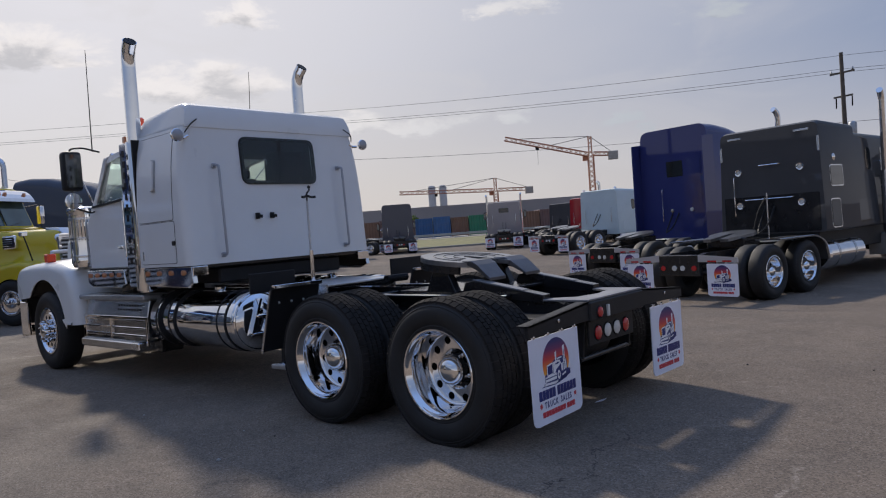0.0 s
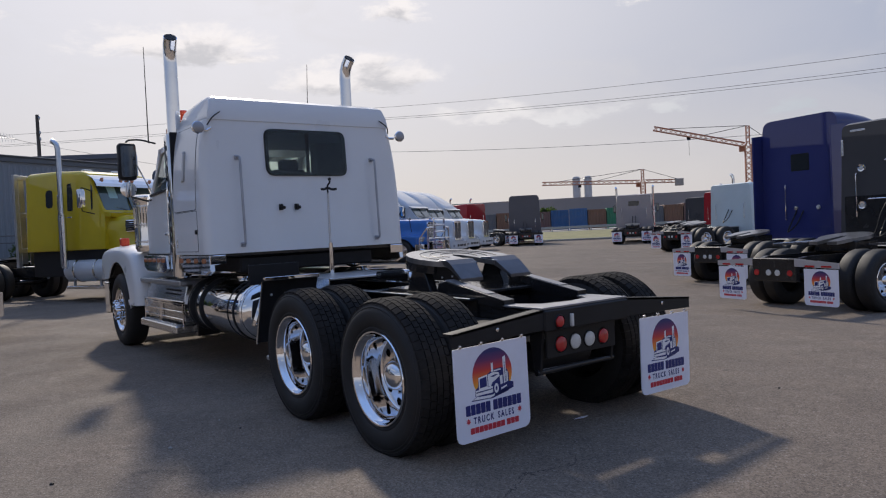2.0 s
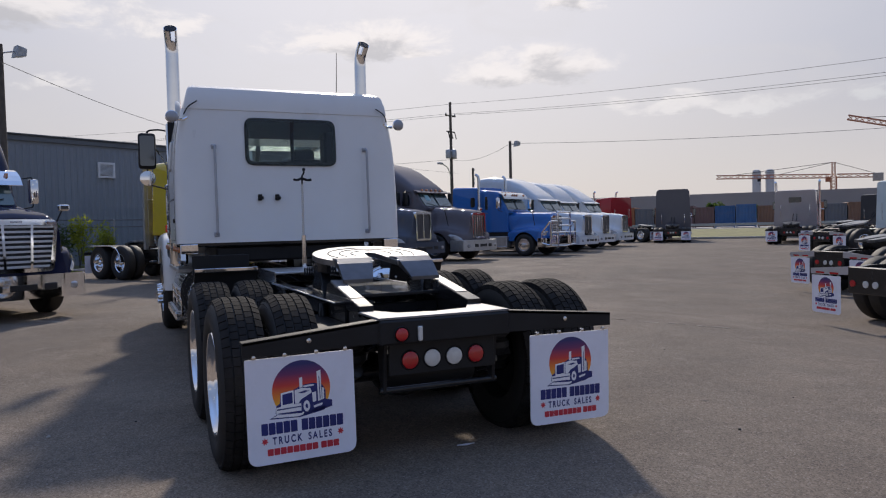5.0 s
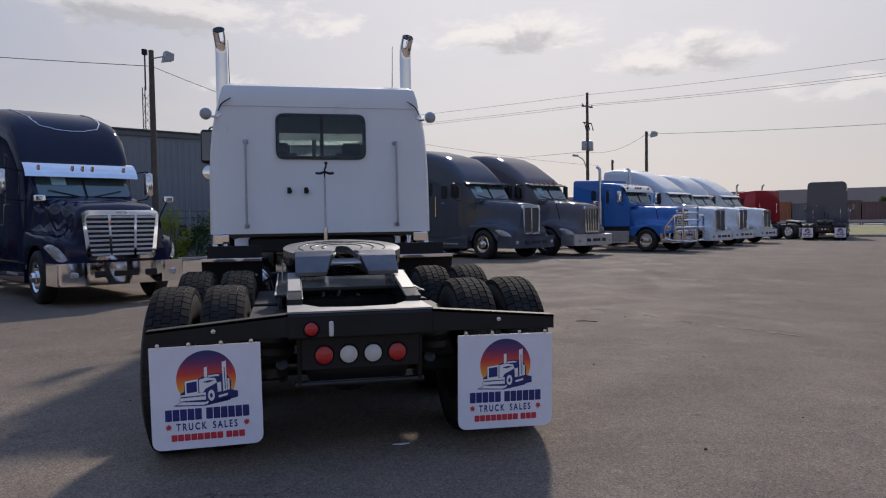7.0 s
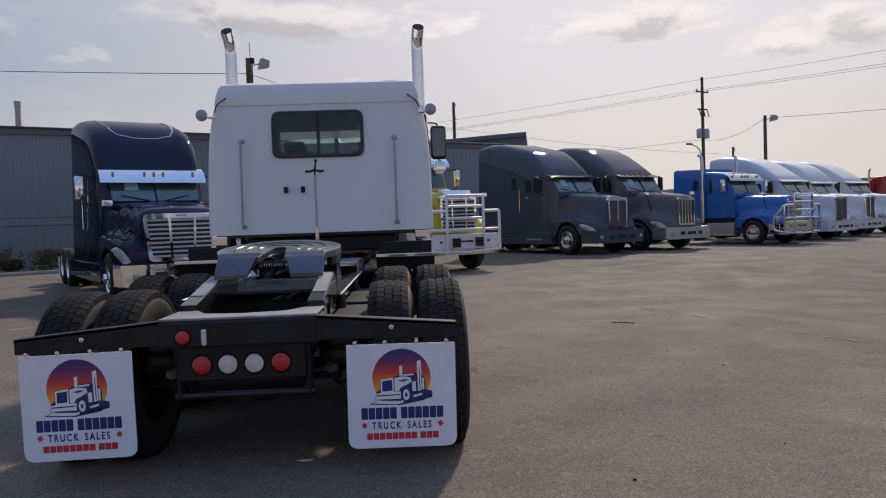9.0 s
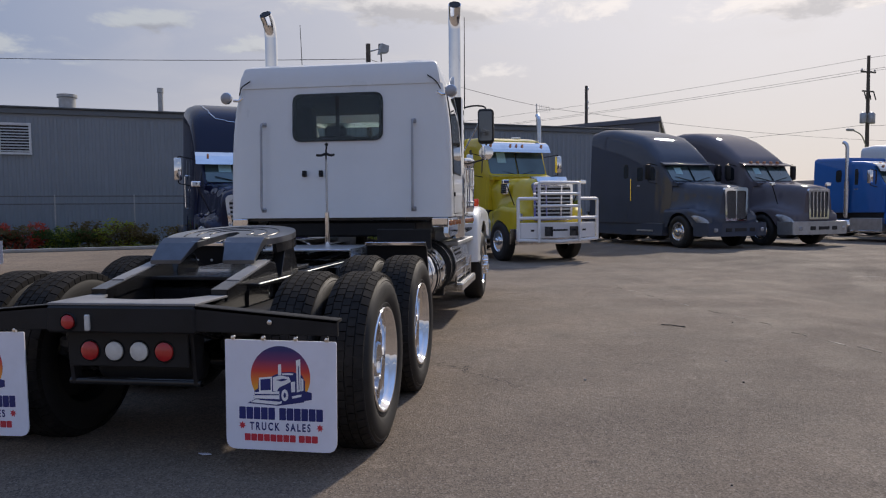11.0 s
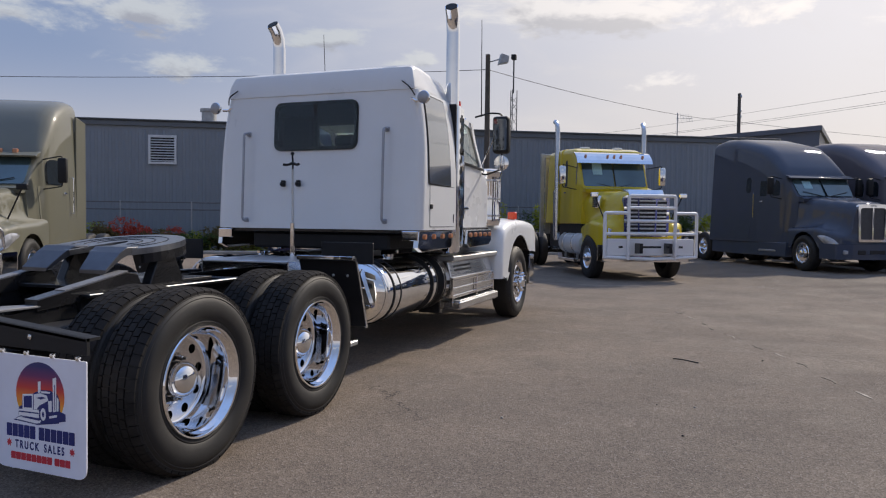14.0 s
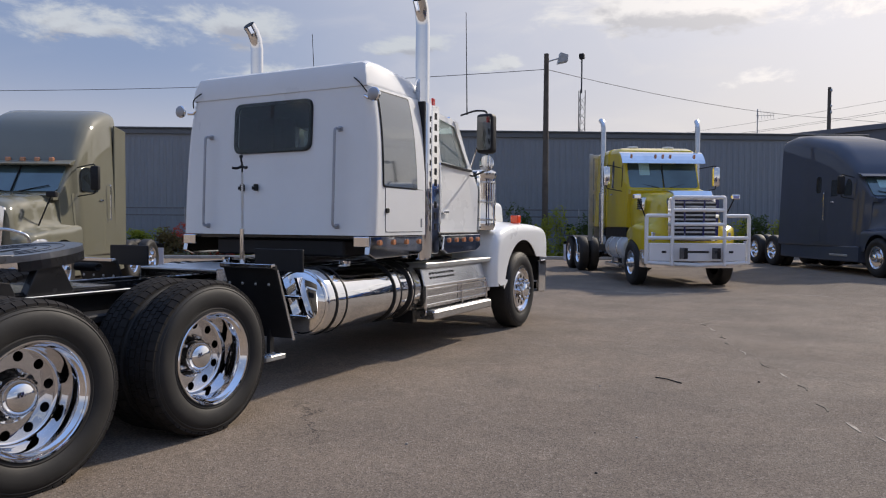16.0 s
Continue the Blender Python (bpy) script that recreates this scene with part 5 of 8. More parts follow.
def mixed(table, x):
    """A row of a table of (x, values...) between its rows, glided."""
    if x >= table[0][0]:
        return table[0][1:]
    for a, b in zip(table, table[1:]):
        if b[0] <= x <= a[0]:
            t = (a[0] - x) / (a[0] - b[0])
            t = t * t * (3 - 2 * t)
            return [p + (q - p) * t for p, q in zip(a[1:], b[1:])]
    return table[-1][1:]


# noses, front first: x, half width of the fenders, their shoulder, half width of the hood, its top
HOOD_AERO = [(1.20, 0.92, 1.16, 0.78, 1.80), (1.10, 1.03, 1.22, 0.81, 1.89), (0.85, 1.12, 1.28, 0.80, 1.95), (0.45, 1.19, 1.33, 0.85, 2.00), (-0.2, 1.21, 1.36, 0.93, 2.05), (-0.84, 1.20, 1.42, 1.02, 2.10)]
HOOD_LONG = [(1.22, 0.80, 1.02, 0.55, 1.88), (1.12, 0.96, 1.08, 0.58, 1.95), (0.85, 1.12, 1.16, 0.64, 2.00), (0.40, 1.20, 1.26, 0.72, 2.05), (-0.25, 1.20, 1.24, 0.86, 2.11), (-0.85, 1.12, 1.24, 0.98, 2.18)]
HOOD_CLASSIC = [(1.08, 0.74, 0.98, 0.52, 1.82), (1.00, 0.94, 1.05, 0.56, 1.90), (0.75, 1.14, 1.14, 0.60, 1.93), (0.20, 1.20, 1.20, 0.68, 1.95), (-0.45, 1.16, 1.12, 0.82, 1.97), (-1.08, 0.98, 1.05, 0.92, 1.99)]

HOOD_SHORT = [(0.92, 0.80, 1.02, 0.64, 1.90), (0.84, 0.98, 1.08, 0.66, 1.97), (0.62, 1.14, 1.17, 0.69, 1.99), (0.15, 1.20, 1.22, 0.76, 2.0), (-0.35, 1.16, 1.16, 0.82, 2.01), (-0.80, 1.02, 1.10, 0.90, 2.03), (-1.20, 0.98, 1.08, 0.95, 2.05)]


def nose(table, lift, k=5):
    """A hood with fenders grown into it and open wheel arches."""
    bm = bmesh.new()
    x1, x0 = table[0][0], table[-1][0]
    rings = []
    n = 30
    for i in range(n + 1):
        x = x1 + (x0 - x1) * i / n
        wf, zs, wh, zt = mixed(table, x)
        zs, zt = zs + lift, zt + lift
        r = 0.64
        z0 = 0.50 + math.sqrt(max(r * r - x * x, 0)) if abs(x) < r else 0.52
        z0 = min(max(z0, 0.66 + lift * 0.5), zs - 0.06)

        def quad(a, b, c, m=k):
            return [((1 - t) ** 2 * a[0] + 2 * t * (1 - t) * b[0] + t * t * c[0], (1 - t) ** 2 * a[1] + 2 * t * (1 - t) * b[1] + t * t * c[1]) for t in (j / m for j in range(m + 1))]
        q = 0.13
        low = max(z0 + 0.01, zs - q)
        half = [(wf, z0)] + quad((wf, low), (wf, zs), (wf - q, zs + 0.02)) + quad((wf - q, zs + 0.02), (min(wh + 0.03, wf - q), zs + 0.05), (wh, zs + (zt - zs) * 0.55))[1:] + quad((wh, zs + (zt - zs) * 0.55), (wh - 0.03, zt - 0.02), (wh - 0.26, zt))[1:] + [(0, zt + 0.03)]
        rings.append([bm.verts.new((x, y, z)) for y, z in half] + [bm.verts.new((x, -y, z)) for y, z in half[-2::-1]])
    m = len(rings[0])
    for p, q in zip(rings, rings[1:]):
        for j in range(m - 1):
            bm.faces.new([p[j], p[j + 1], q[j + 1], q[j]])
    bm.faces.new(rings[0][::-1])
    bm.faces.new(rings[-1])
    return bm


def raised(secs, lift, stretch=0.0, narrow=1.0, squeeze=1.0, roof_up=0.0):
    out = []
    for x, wb, wt, z0, z1, r in secs:
        if x < -1.5:
            x = -1.5 + (x + 1.5) * squeeze
        out.append((x - (stretch if x < -2.4 else 0), wb * narrow, wt * narrow, z0 + min(lift, 0.15), z1 + lift + roof_up * max(0.0, min(1.0, (z1 - 2.9) / 0.5)), r))
    return out


def tractor(m, name_label, color, body=AERO, hood=HOOD_AERO, lift=0.0, stretch=0.0, end=-7.9, visor=None, bull_bar=None, stacks=False, skirts=True, tanks=True, grille="slats",
            hood_mirrors=True, rack=False, bumper=CHROME, flaps=True, group="", front=True, roof_lights=False, window_back=False, back_trim=False, grille_h=(0.92, 1.76), hood_lift=None, markers=0,
            squeeze=1.0, roof_up=0.0, extender=0.0, roof_line=None, sheet=False, side_vent=False, fenders=False, lip=True, upper_window=False, tank_paint=None, nose_back=0.0, hangers=None, guard=False, cab_back=0.0, stack_y=1.22, wheel_r=0.525, floor_up=0.0, rear_gap=0.85, lamp_z=(1.75, 2.35)):
    T = thing("semi_truck", m, name_label, "truck", group)
    both = (1, -1)
    classic = hood is HOOD_CLASSIC or hood is HOOD_SHORT
    secs = [(x, wb, wt, z0 + floor_up, z1, r) for x, wb, wt, z0, z1, r in raised(body, lift, stretch, 1.0, squeeze, roof_up)]
    xb = secs[-1][0]
    ax2, ax1 = end + rear_gap, end + rear_gap + 1.30
    # chassis
    for s in both:
        part("frame_rail", prism([(0.9, 0.72), (0.9, 0.97), (end + 0.3, 0.97), (end, 0.92), (end, 0.78), (end + 0.5, 0.70), (0.3, 0.70)], s * 0.345, s * 0.43, "y"), BLACK, T)
        part("suspension_arm", tube([(ax1 + 0.5, s * 0.5, 0.62), (ax1, s * 0.5, 0.46), (ax2, s * 0.5, 0.46), (ax2 - 0.4, s * 0.5, 0.66)], 0.06, 6), BLACK, T)
        for ax in (ax1, ax2):
            wheel_at(T, ax, s * 1.21, s, wheel_r, 0.265, "dish", False, False)
            wheel_at(T, ax, s * 0.88, s, wheel_r, 0.265, "inner", False, False)
        if front:
            wheel_at(T, -nose_back, s * 1.20, s, wheel_r, 0.29, "steer", False, False)
        if flaps:
            part("flap_hanger", prism([(s * 0.43, 0.95), (s * 1.23, 0.89), (s * 1.23, 0.80), (s * 0.43, 0.82)], end - 0.03, end, "x"), hangers or BLACK, T)
            if hangers:
                for y in (0.72, 1.02):
                    part("reflector_tape", box(end - 0.034, end - 0.03, s * (y - 0.09), s * (y + 0.09), 0.815, 0.845), RED_LENS, T)
            mud_flap(T, end - 0.02, s * 0.909, 0.785)
        part("tail_light", lathe([(0.0, -0.016), (0.05, -0.012), (0.055, 0.004)], "x", (end - 0.03, s * (0.34 if hangers else 0.24), 0.70), 16), RED_LENS, T, smooth=True)
        part("reverse_light", lathe([(0.0, -0.016), (0.05, -0.012), (0.055, 0.004)], "x", (end - 0.03, s * 0.09, 0.70), 16), CLEAR_LENS, T, smooth=True)
    for ax in (ax1, ax2):
        part("axle", tube([(ax, -0.95, 0.515), (ax, 0.95, 0.515)], 0.08, 10), BLACK, T, smooth=True)
    part("steer_axle", tube([(-nose_back, -0.95, 0.48), (-nose_back, 0.95, 0.48)], 0.06, 8), BLACK, T)
    part("rear_cross_member", box(end - 0.03, end + 0.1, -0.44, 0.44, 0.55, 0.95, 0.012), BLACK, T)
    xc = (ax1 + ax2) / 2
    arcp = [(xc + 0.45 * math.cos(radians(a)), 0.46 * math.sin(radians(a))) for a in range(-130, 131, 13)]
    fw = prism(arcp + [(xc - 0.62, 0.28), (xc - 0.64, 0.10), (xc, 0.05), (xc, -0.05), (xc - 0.64, -0.10), (xc - 0.62, -0.28)], -0.03, 0.03, "z")
    fw.transform(Matrix.Translation((xc, 0, 1.22)) @ Matrix.Rotation(radians(-7), 4, "Y") @ Matrix.Translation((-xc, 0, 0)))
    part("fifth_wheel_plate", fw, PLATE, T)
    part("fifth_wheel_base", box(xc - 0.3, xc + 0.3, -0.42, 0.42, 0.97, 1.17, 0.02), BLACK, T)
    part("deck_plate", box(ax1 + 0.55, min(xb + 0.2, -3.6), -0.44, 0.44, 0.985, 1.01, 0.004), DULL, T)
    chassis, nose_parts = set(T.children), set()
    # body
    part("cab_body", loft(secs, k=5), color, T, smooth=True)
    under = part("under_cab_panel", box(xb + 0.05, -1.0, -1.0, 1.0, 0.72, secs[-1][3] + 0.02, 0.02), MATT, T)
    f0, f1 = secs[0], secs[2]
    if front:
        for s in both:
            c = [(f0[0] - 0.05, s * 0.012, f0[4] + 0.06), (f0[0] - 0.05, s * f0[2] * 0.95, f0[4] + 0.06), (f1[0] + 0.03, s * f1[2] * 0.92, f1[4] - 0.04), (f1[0] + 0.03, s * 0.012, f1[4] - 0.04)]
            part("windscreen", panel(c if s > 0 else [c[1], c[0], c[3], c[2]], [0.01, 0.09, 0.09, 0.01] if s > 0 else [0.09, 0.01, 0.01, 0.09], 0.04, 0.022), WINDOW, T)
            part("wiper", tube([(f0[0] - 0.02, s * 0.15, f0[4] + 0.07), (f0[0] - 0.10, s * 0.72, f0[4] + 0.20)], 0.010, 5), MATT, T)
        part("windscreen_post", tube([(f0[0] + 0.0, 0, f0[4] + 0.08), (f1[0] + 0.06, 0, f1[4] - 0.01)], 0.014, 6), MATT, T)
        part("cowl", prism([(f0[0] + 0.25, f0[4] - 0.02), (f0[0] - 0.06, f0[4] + 0.05), (f0[0] - 0.10, f0[4] - 0.1), (f0[0] + 0.2, f0[4] - 0.12)], -f0[2], f0[2], "y"), color, T)
        if lip and not visor:
            part("roof_lip", prism([(f1[0] + 0.02, f1[4] - 0.02), (f1[0] + 0.20, f1[4] - 0.03), (f1[0] + 0.22, f1[4] + 0.0), (f1[0] + 0.10, f1[4] + 0.05), (f1[0] - 0.08, f1[4] + 0.11)], -1.06, 1.06, "y", bevel=0.012), color, T, smooth=True)
        if sheet:
            p0 = Vector((f0[0] - 0.05, 0, f0[4] + 0.06)).lerp(Vector((f1[0] + 0.03, 0, f1[4] - 0.04)), 0.42)
            p1 = Vector((f0[0] - 0.05, 0, f0[4] + 0.06)).lerp(Vector((f1[0] + 0.03, 0, f1[4] - 0.04)), 0.86)
            part("price_sheet", panel([(p0.x, -0.62, p0.z), (p0.x, -0.34, p0.z), (p1.x, -0.34, p1.z), (p1.x, -0.62, p1.z)], 0.01, 0.004, 0.028), SHEET, T, "pale printed sheet in the windscreen")
    if roof_line:
        def top(x):
            for a, b in zip(secs, secs[1:]):
                if b[0] <= x <= a[0]:
                    return a[4] + (b[4] - a[4]) * (a[0] - x) / (a[0] - b[0]) + 0.004
            return secs[-1][4]
        path = [(-3.6, 0.80), (-2.6, 0.78), (-2.0, 0.70), (-1.78, 0.58), (-1.70, 0.3), (-1.69, 0.0)]
        path = [(x, y) for x, y in path] + [(x, -y) for x, y in path[-2::-1]]
        fine = []
        for (xa, ya), (xb_, yb_) in zip(path, path[1:]):
            for j in range(5):
                fine.append((xa + (xb_ - xa) * j / 5, ya + (yb_ - ya) * j / 5))
        part("roof_trim_line", tube([(x, y, top(x)) for x, y in fine], 0.016, 6), roof_line, T, smooth=True)
    if extender:
        for s in both:
            part("side_extender", prism([(xb + 0.20, 0.95), (xb + 0.20, secs[-1][4] - 0.34), (xb - extender, secs[-1][4] - 0.40), (xb - extender, 0.95)], s * (secs[-1][1] - 0.01), s * (secs[-1][1] - 0.05), "y", bevel=0.008), color, T)
        part("back_panel", panel([(xb, 0.92, 1.25), (xb, -0.92, 1.25), (xb, -0.90, 3.45), (xb, 0.90, 3.45)], 0.10, 0.012, 0.010), color, T)
        part("back_lamp", lathe([(0, -0.03), (0.05, -0.03), (0.06, 0.0)], "x", (xb - 0.026, -0.57, 1.82), 16), CLEAR_LENS, T, smooth=True)
        part("back_vent", panel([(xb, 0.24, 2.82), (xb, -0.32, 2.82), (xb, -0.32, 3.28), (xb, 0.24, 3.28)], 0.04, 0.016, 0.014), WINDOW_DARK, T)
    if fenders:
        for s in both:
            arcs = [(ax1 + 0.80, 0.62), (ax1 + 0.70, 0.98), (ax1 + 0.30, 1.13), (ax2 + 0.25, 1.13)]
            arcs = [tuple(p[:2]) for p in arc([(x, z, 0) for x, z in arcs], 0.2, 4)]
            part("wheel_fender", prism(arcs + [(x, z - 0.03) for x, z in arcs[::-1]], s * 0.72, s * 1.235, "y"), MATT if fenders == "black" else color, T, smooth=True)
            part("fender_edge", tube([(x, s * 1.24, z - 0.015) for x, z in arcs], 0.022, 6), STEEL, T, smooth=True)
    # doors and their windows
    zl = f0[4] + 0.10
    zh = f1[4] - 0.04
    for s in both:
        part("door_window", side_panel(secs, s, -1.98 if guard else -2.26, -1.34, zl, zh, [0.05, 0.05, 0.22, 0.06], 0.035 if guard else 0.006, 0.03 if guard else 0.012), WINDOW_DARK, T)
        part("cab_door", side_panel(secs, s, -2.34, -1.10, secs[3][3] + 0.10, zl - 0.05, 0.06, 0.008, 0.016), color, T)
        part("door_handle", box(-2.24, -2.08, s * (half_width(secs, -2.1, zl - 0.2) + 0.005), s * (half_width(secs, -2.1, zl - 0.2) + 0.035), zl - 0.19, zl - 0.15, 0.008), CHROME, T)
        if squeeze == 1.0:
            part("sleeper_window", side_panel(secs, s, -3.05, -2.78, zl + 0.12, zl + 0.62, 0.12), WINDOW_DARK, T)
        if squeeze == 1.0:
            part("baggage_door", side_panel(secs, s, xb + 0.35, -2.75, secs[3][3] + 0.15, secs[3][3] + 0.62, 0.05, 0.008, 0.016), color, T)
        if back_trim:
            for x0, x1, z0, z1 in ((xb + 0.29, xb + 0.88, 2.08, 2.54), (xb + 0.23, xb + 0.66, 1.21, 1.83)):
                part("flank_window_frame", side_panel(secs, s, x0, x1, z0, z1, 0.08, 0.010, 0.012), STEEL, T)
                part("flank_window", side_panel(secs, s, x0 + 0.025, x1 - 0.025, z0 + 0.025, z1 - 0.025, 0.06, 0.018, 0.012), WINDOW_DARK if z0 > 2 else color, T)
            w = half_width(secs, xb + 0.52, 2.70)
            part("flank_lamp", lathe([(0.0, s * 0.03), (0.05, s * 0.025), (0.075, s * 0.01), (0.08, -s * 0.02)], "y", (xb + 0.52, s * w, 2.70), 18), CHROME, T, smooth=True)
        if upper_window:
            part("upper_window", side_panel(secs, s, -4.45, -3.75, 3.20, 3.62, 0.14), WINDOW_DARK, T)
        part("side_grab_rail", tube(arc([(-2.5, s * (half_width(secs, -2.5, 1.6) + 0.0), 1.55 + lift), (-2.5, s * (half_width(secs, -2.5, 1.6) + 0.06), 1.55 + lift), (-2.5, s * (half_width(secs, -2.5, 1.6) + 0.06), 2.35 + lift), (-2.5, s * (half_width(secs, -2.5, 2.3) - 0.01), 2.35 + lift)], 0.03), 0.014, 6), CHROME, T)
        if front:
            mx = -1.22
            mr = part("mirror", box(mx - 0.07, mx + 0.07, s * 1.40, s * 1.58, zl + 0.02, zl + 0.54, 0.04, seg=2), CHROME if visor or color is None else MATT, T, smooth=True)
            part("mirror_glass", panel([(mx - 0.073, s * 1.42, zl + 0.06), (mx - 0.073, s * 1.56, zl + 0.06), (mx - 0.073, s * 1.56, zl + 0.50), (mx - 0.073, s * 1.42, zl + 0.50)][::(-1 if s > 0 else 1)], 0.03, 0.004, 0.0), MIRROR, mr)
            part("mirror_arm", tube(arc([(-1.30, s * 1.05, zl + 0.50), (mx, s * 1.48, zl + 0.58), (mx, s * 1.48, zl - 0.05), (-1.25, s * 1.06, zl - 0.12)], 0.05), 0.014, 6), MATT, T)
        if skirts:
            part("side_fairing", loft([(-0.8, 0.12, 0.10, 0.36, 0.80, 0.04), (-3.0, 0.12, 0.10, 0.34, 0.80, 0.04), (ax1 + 0.65, 0.12, 0.10, 0.36, 0.80, 0.04)]), color, T).matrix_basis = pose(0, s * 1.10, 0)
            part("step_slot", box(-2.2, -1.3, s * 1.20, s * 1.225, 0.50, 0.56, 0.008), DULL, T)
        elif tanks:
            tx = -5.15 if back_trim else -2.45 if tank_paint else -4.0
            part("fuel_tank", lathe([(0.0, -0.04), (0.26, -0.02), (0.32, 0.04), (0.32, 1.56), (0.26, 1.62), (0, 1.64)], "x", (tx, s * 0.86, 0.66 + floor_up * 0.8), 24), tank_paint or ALU, T, smooth=True)
            for x in (tx + 0.4, tx + 1.15):
                part("tank_strap", lathe([(0.322, -0.03), (0.335, -0.025), (0.335, 0.025), (0.322, 0.03)], "x", (x, s * 0.86, 0.66 + floor_up * 0.8), 24), STEEL, T, smooth=True)
            if tank_paint:
                for x in (-2.2, -1.2):
                    part("step_hanger", box(x - 0.03, x + 0.03, s * 0.98, s * 1.04, 0.44, 0.70, 0.006), DULL, T)
            else:
                part("step_box", box(-2.36, -0.95, s * 0.72, s * 1.16, 0.45 + floor_up * 0.3, 0.95 + floor_up, 0.02), DULL, T)
            part("lower_step", box(-2.30, -0.95, s * 0.95, s * 1.22, 0.38, 0.46, 0.012), STEEL, T)
        if stacks:
            h = stacks
            x = -2.85 if body is DAY else -2.48 if body is FLAT else -2.6
            pts = [(x, s * stack_y, 0.95), (x, s * stack_y, h - 0.22), (x - 0.03, s * (stack_y + 0.005), h - 0.10), (x - 0.10, s * (stack_y + 0.02), h - 0.03), (x - 0.16, s * (stack_y + 0.03), h)]
            sk = part("exhaust_pipe", tube(pts, 0.07, 12), CHROME if visor is None else STEEL, T, smooth=True)
            part("stack_guard", lathe([(0.10, 1.0), (0.10, 2.4)], "z", (x, s * stack_y, 0), 16), STEEL, sk, smooth=True)
            chassis.add(sk)
    # nose
    if front:
        if hood_lift is not None:
            lift = hood_lift
        hl = lift if classic else lift * 0.5
        before = set(T.children)
        part("hood", nose(hood, hl), color, T, smooth=True)
        xf = hood[0][0]
        gz0, gz1 = grille_h[0] + hl * 0.6, grille_h[1] + hl * 0.9
        gw0, gw1 = (0.63, 0.73) if hood is HOOD_AERO else (0.42, 0.46) if hood is HOOD_LONG else (0.60, 0.62) if hood is HOOD_SHORT else (0.46, 0.47)
        corner = [0.10, 0.10, 0.14, 0.14] if hood is HOOD_AERO else [0.05, 0.05, 0.12, 0.12]
        edge = rounded([(-gw0, gz0), (gw0, gz0), (gw1, gz1), (-gw1, gz1)], corner, 4)
        inset = rounded([(-gw0 + 0.07, gz0 + 0.07), (gw0 - 0.07, gz0 + 0.07), (gw1 - 0.075, gz1 - 0.10), (-gw1 + 0.075, gz1 - 0.10)], [q * 0.7 for q in corner], 4)
        g = part("grille", holed(edge, [inset], xf - 0.06, xf + 0.055, "x"), CHROME, T)
        # a dark slab stands for the shaded depth behind the bars
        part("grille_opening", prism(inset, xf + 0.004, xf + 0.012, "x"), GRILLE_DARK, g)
        part("hood_emblem", box(xf + 0.05, xf + 0.062, -0.10, 0.10, gz1 - 0.06, gz1 - 0.025, 0.01), STEEL, g)
        gz1 -= 0.03
        if grille == "slats":
            for k in range(9):
                z = gz0 + 0.10 + k * (gz1 - gz0 - 0.20) / 8
                w = gw0 + (gw1 - gw0) * (z - gz0) / (gz1 - gz0) - 0.06
                part("grille_bar", box(xf + 0.012, xf + 0.044, -w, w, z - 0.021, z + 0.021, 0.006), SATIN, g)
            for y in (-0.20, 0.24):
                part("grille_post", prism([(y - 0.022, gz0 + 0.05), (y + 0.022, gz0 + 0.05), (y * 1.12 + 0.022, gz1 - 0.05), (y * 1.12 - 0.022, gz1 - 0.05)], xf + 0.012, xf + 0.054, "x"), CHROME, g)
        elif grille == "posts":
            for k in range(4):
                y = (k - 1.5) * 0.155
                part("grille_post", box(xf + 0.012, xf + 0.052, y - 0.02, y + 0.02, gz0 + 0.04, gz1 - 0.05, 0.004), CHROME, g)
            part("grille_mesh", box(xf + 0.012, xf + 0.02, -gw0 + 0.06, gw0 - 0.06, gz0 + 0.06, gz1 - 0.07), GRILLE_MESH, g)
        else:
            part("grille_mesh", box(xf + 0.012, xf + 0.02, -gw0 + 0.06, gw0 - 0.06, gz0 + 0.06, gz1 - 0.07), GRILLE_MESH, g)
            part("grille_post", box(xf + 0.012, xf + 0.060, -0.022, 0.022, gz0 + 0.04, gz1 - 0.0, 0.003), CHROME, g)
        if side_vent:
            zt = mixed(hood, xf - 0.4)[3] + hl
            part("grille_cap", prism([(xf + 0.055, gz1 + 0.01), (xf + 0.035, gz1 + 0.05), (xf - 0.05, zt + 0.03), (xf - 0.42, zt + 0.05), (xf - 0.42, zt - 0.02), (xf, gz1 - 0.02)], -0.47, 0.47, "y", bevel=0.01), CHROME, T, smooth=True)
            for s in both:
                v = part("side_vent", box(-0.36, 0.0, s * 0.80, s * 0.94, 1.55 + hl, 1.90 + hl, 0.05, seg=2), CHROME, T, smooth=True)
                for k in range(5):
                    part("vent_slat", box(-0.33, -0.03, s * 0.93, s * 0.955, 1.595 + hl + k * 0.055, 1.63 + hl + k * 0.055, 0.004), MATT, v)
        bz = 0.40 + lift * 0.3
        part("front_bumper", prism(rounded([(xf + 0.12, -1.16), (xf + 0.24, -0.7), (xf + 0.26, 0.0), (xf + 0.24, 0.7), (xf + 0.12, 1.16), (0.72, 1.22), (0.72, 1.12), (xf - 0.1, 1.0), (xf - 0.1, -1.0), (0.72, -1.12), (0.72, -1.22)], 0.05, 4), bz, bz + 0.42, "z", bevel=0.02), bumper, T)
        for y0, y1 in ((-0.24, 0.24), (-0.58, -0.34), (0.34, 0.58)):
            # solid dark block, the slot's inner shade as colour
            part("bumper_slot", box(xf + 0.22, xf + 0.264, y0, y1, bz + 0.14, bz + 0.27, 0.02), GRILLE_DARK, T)
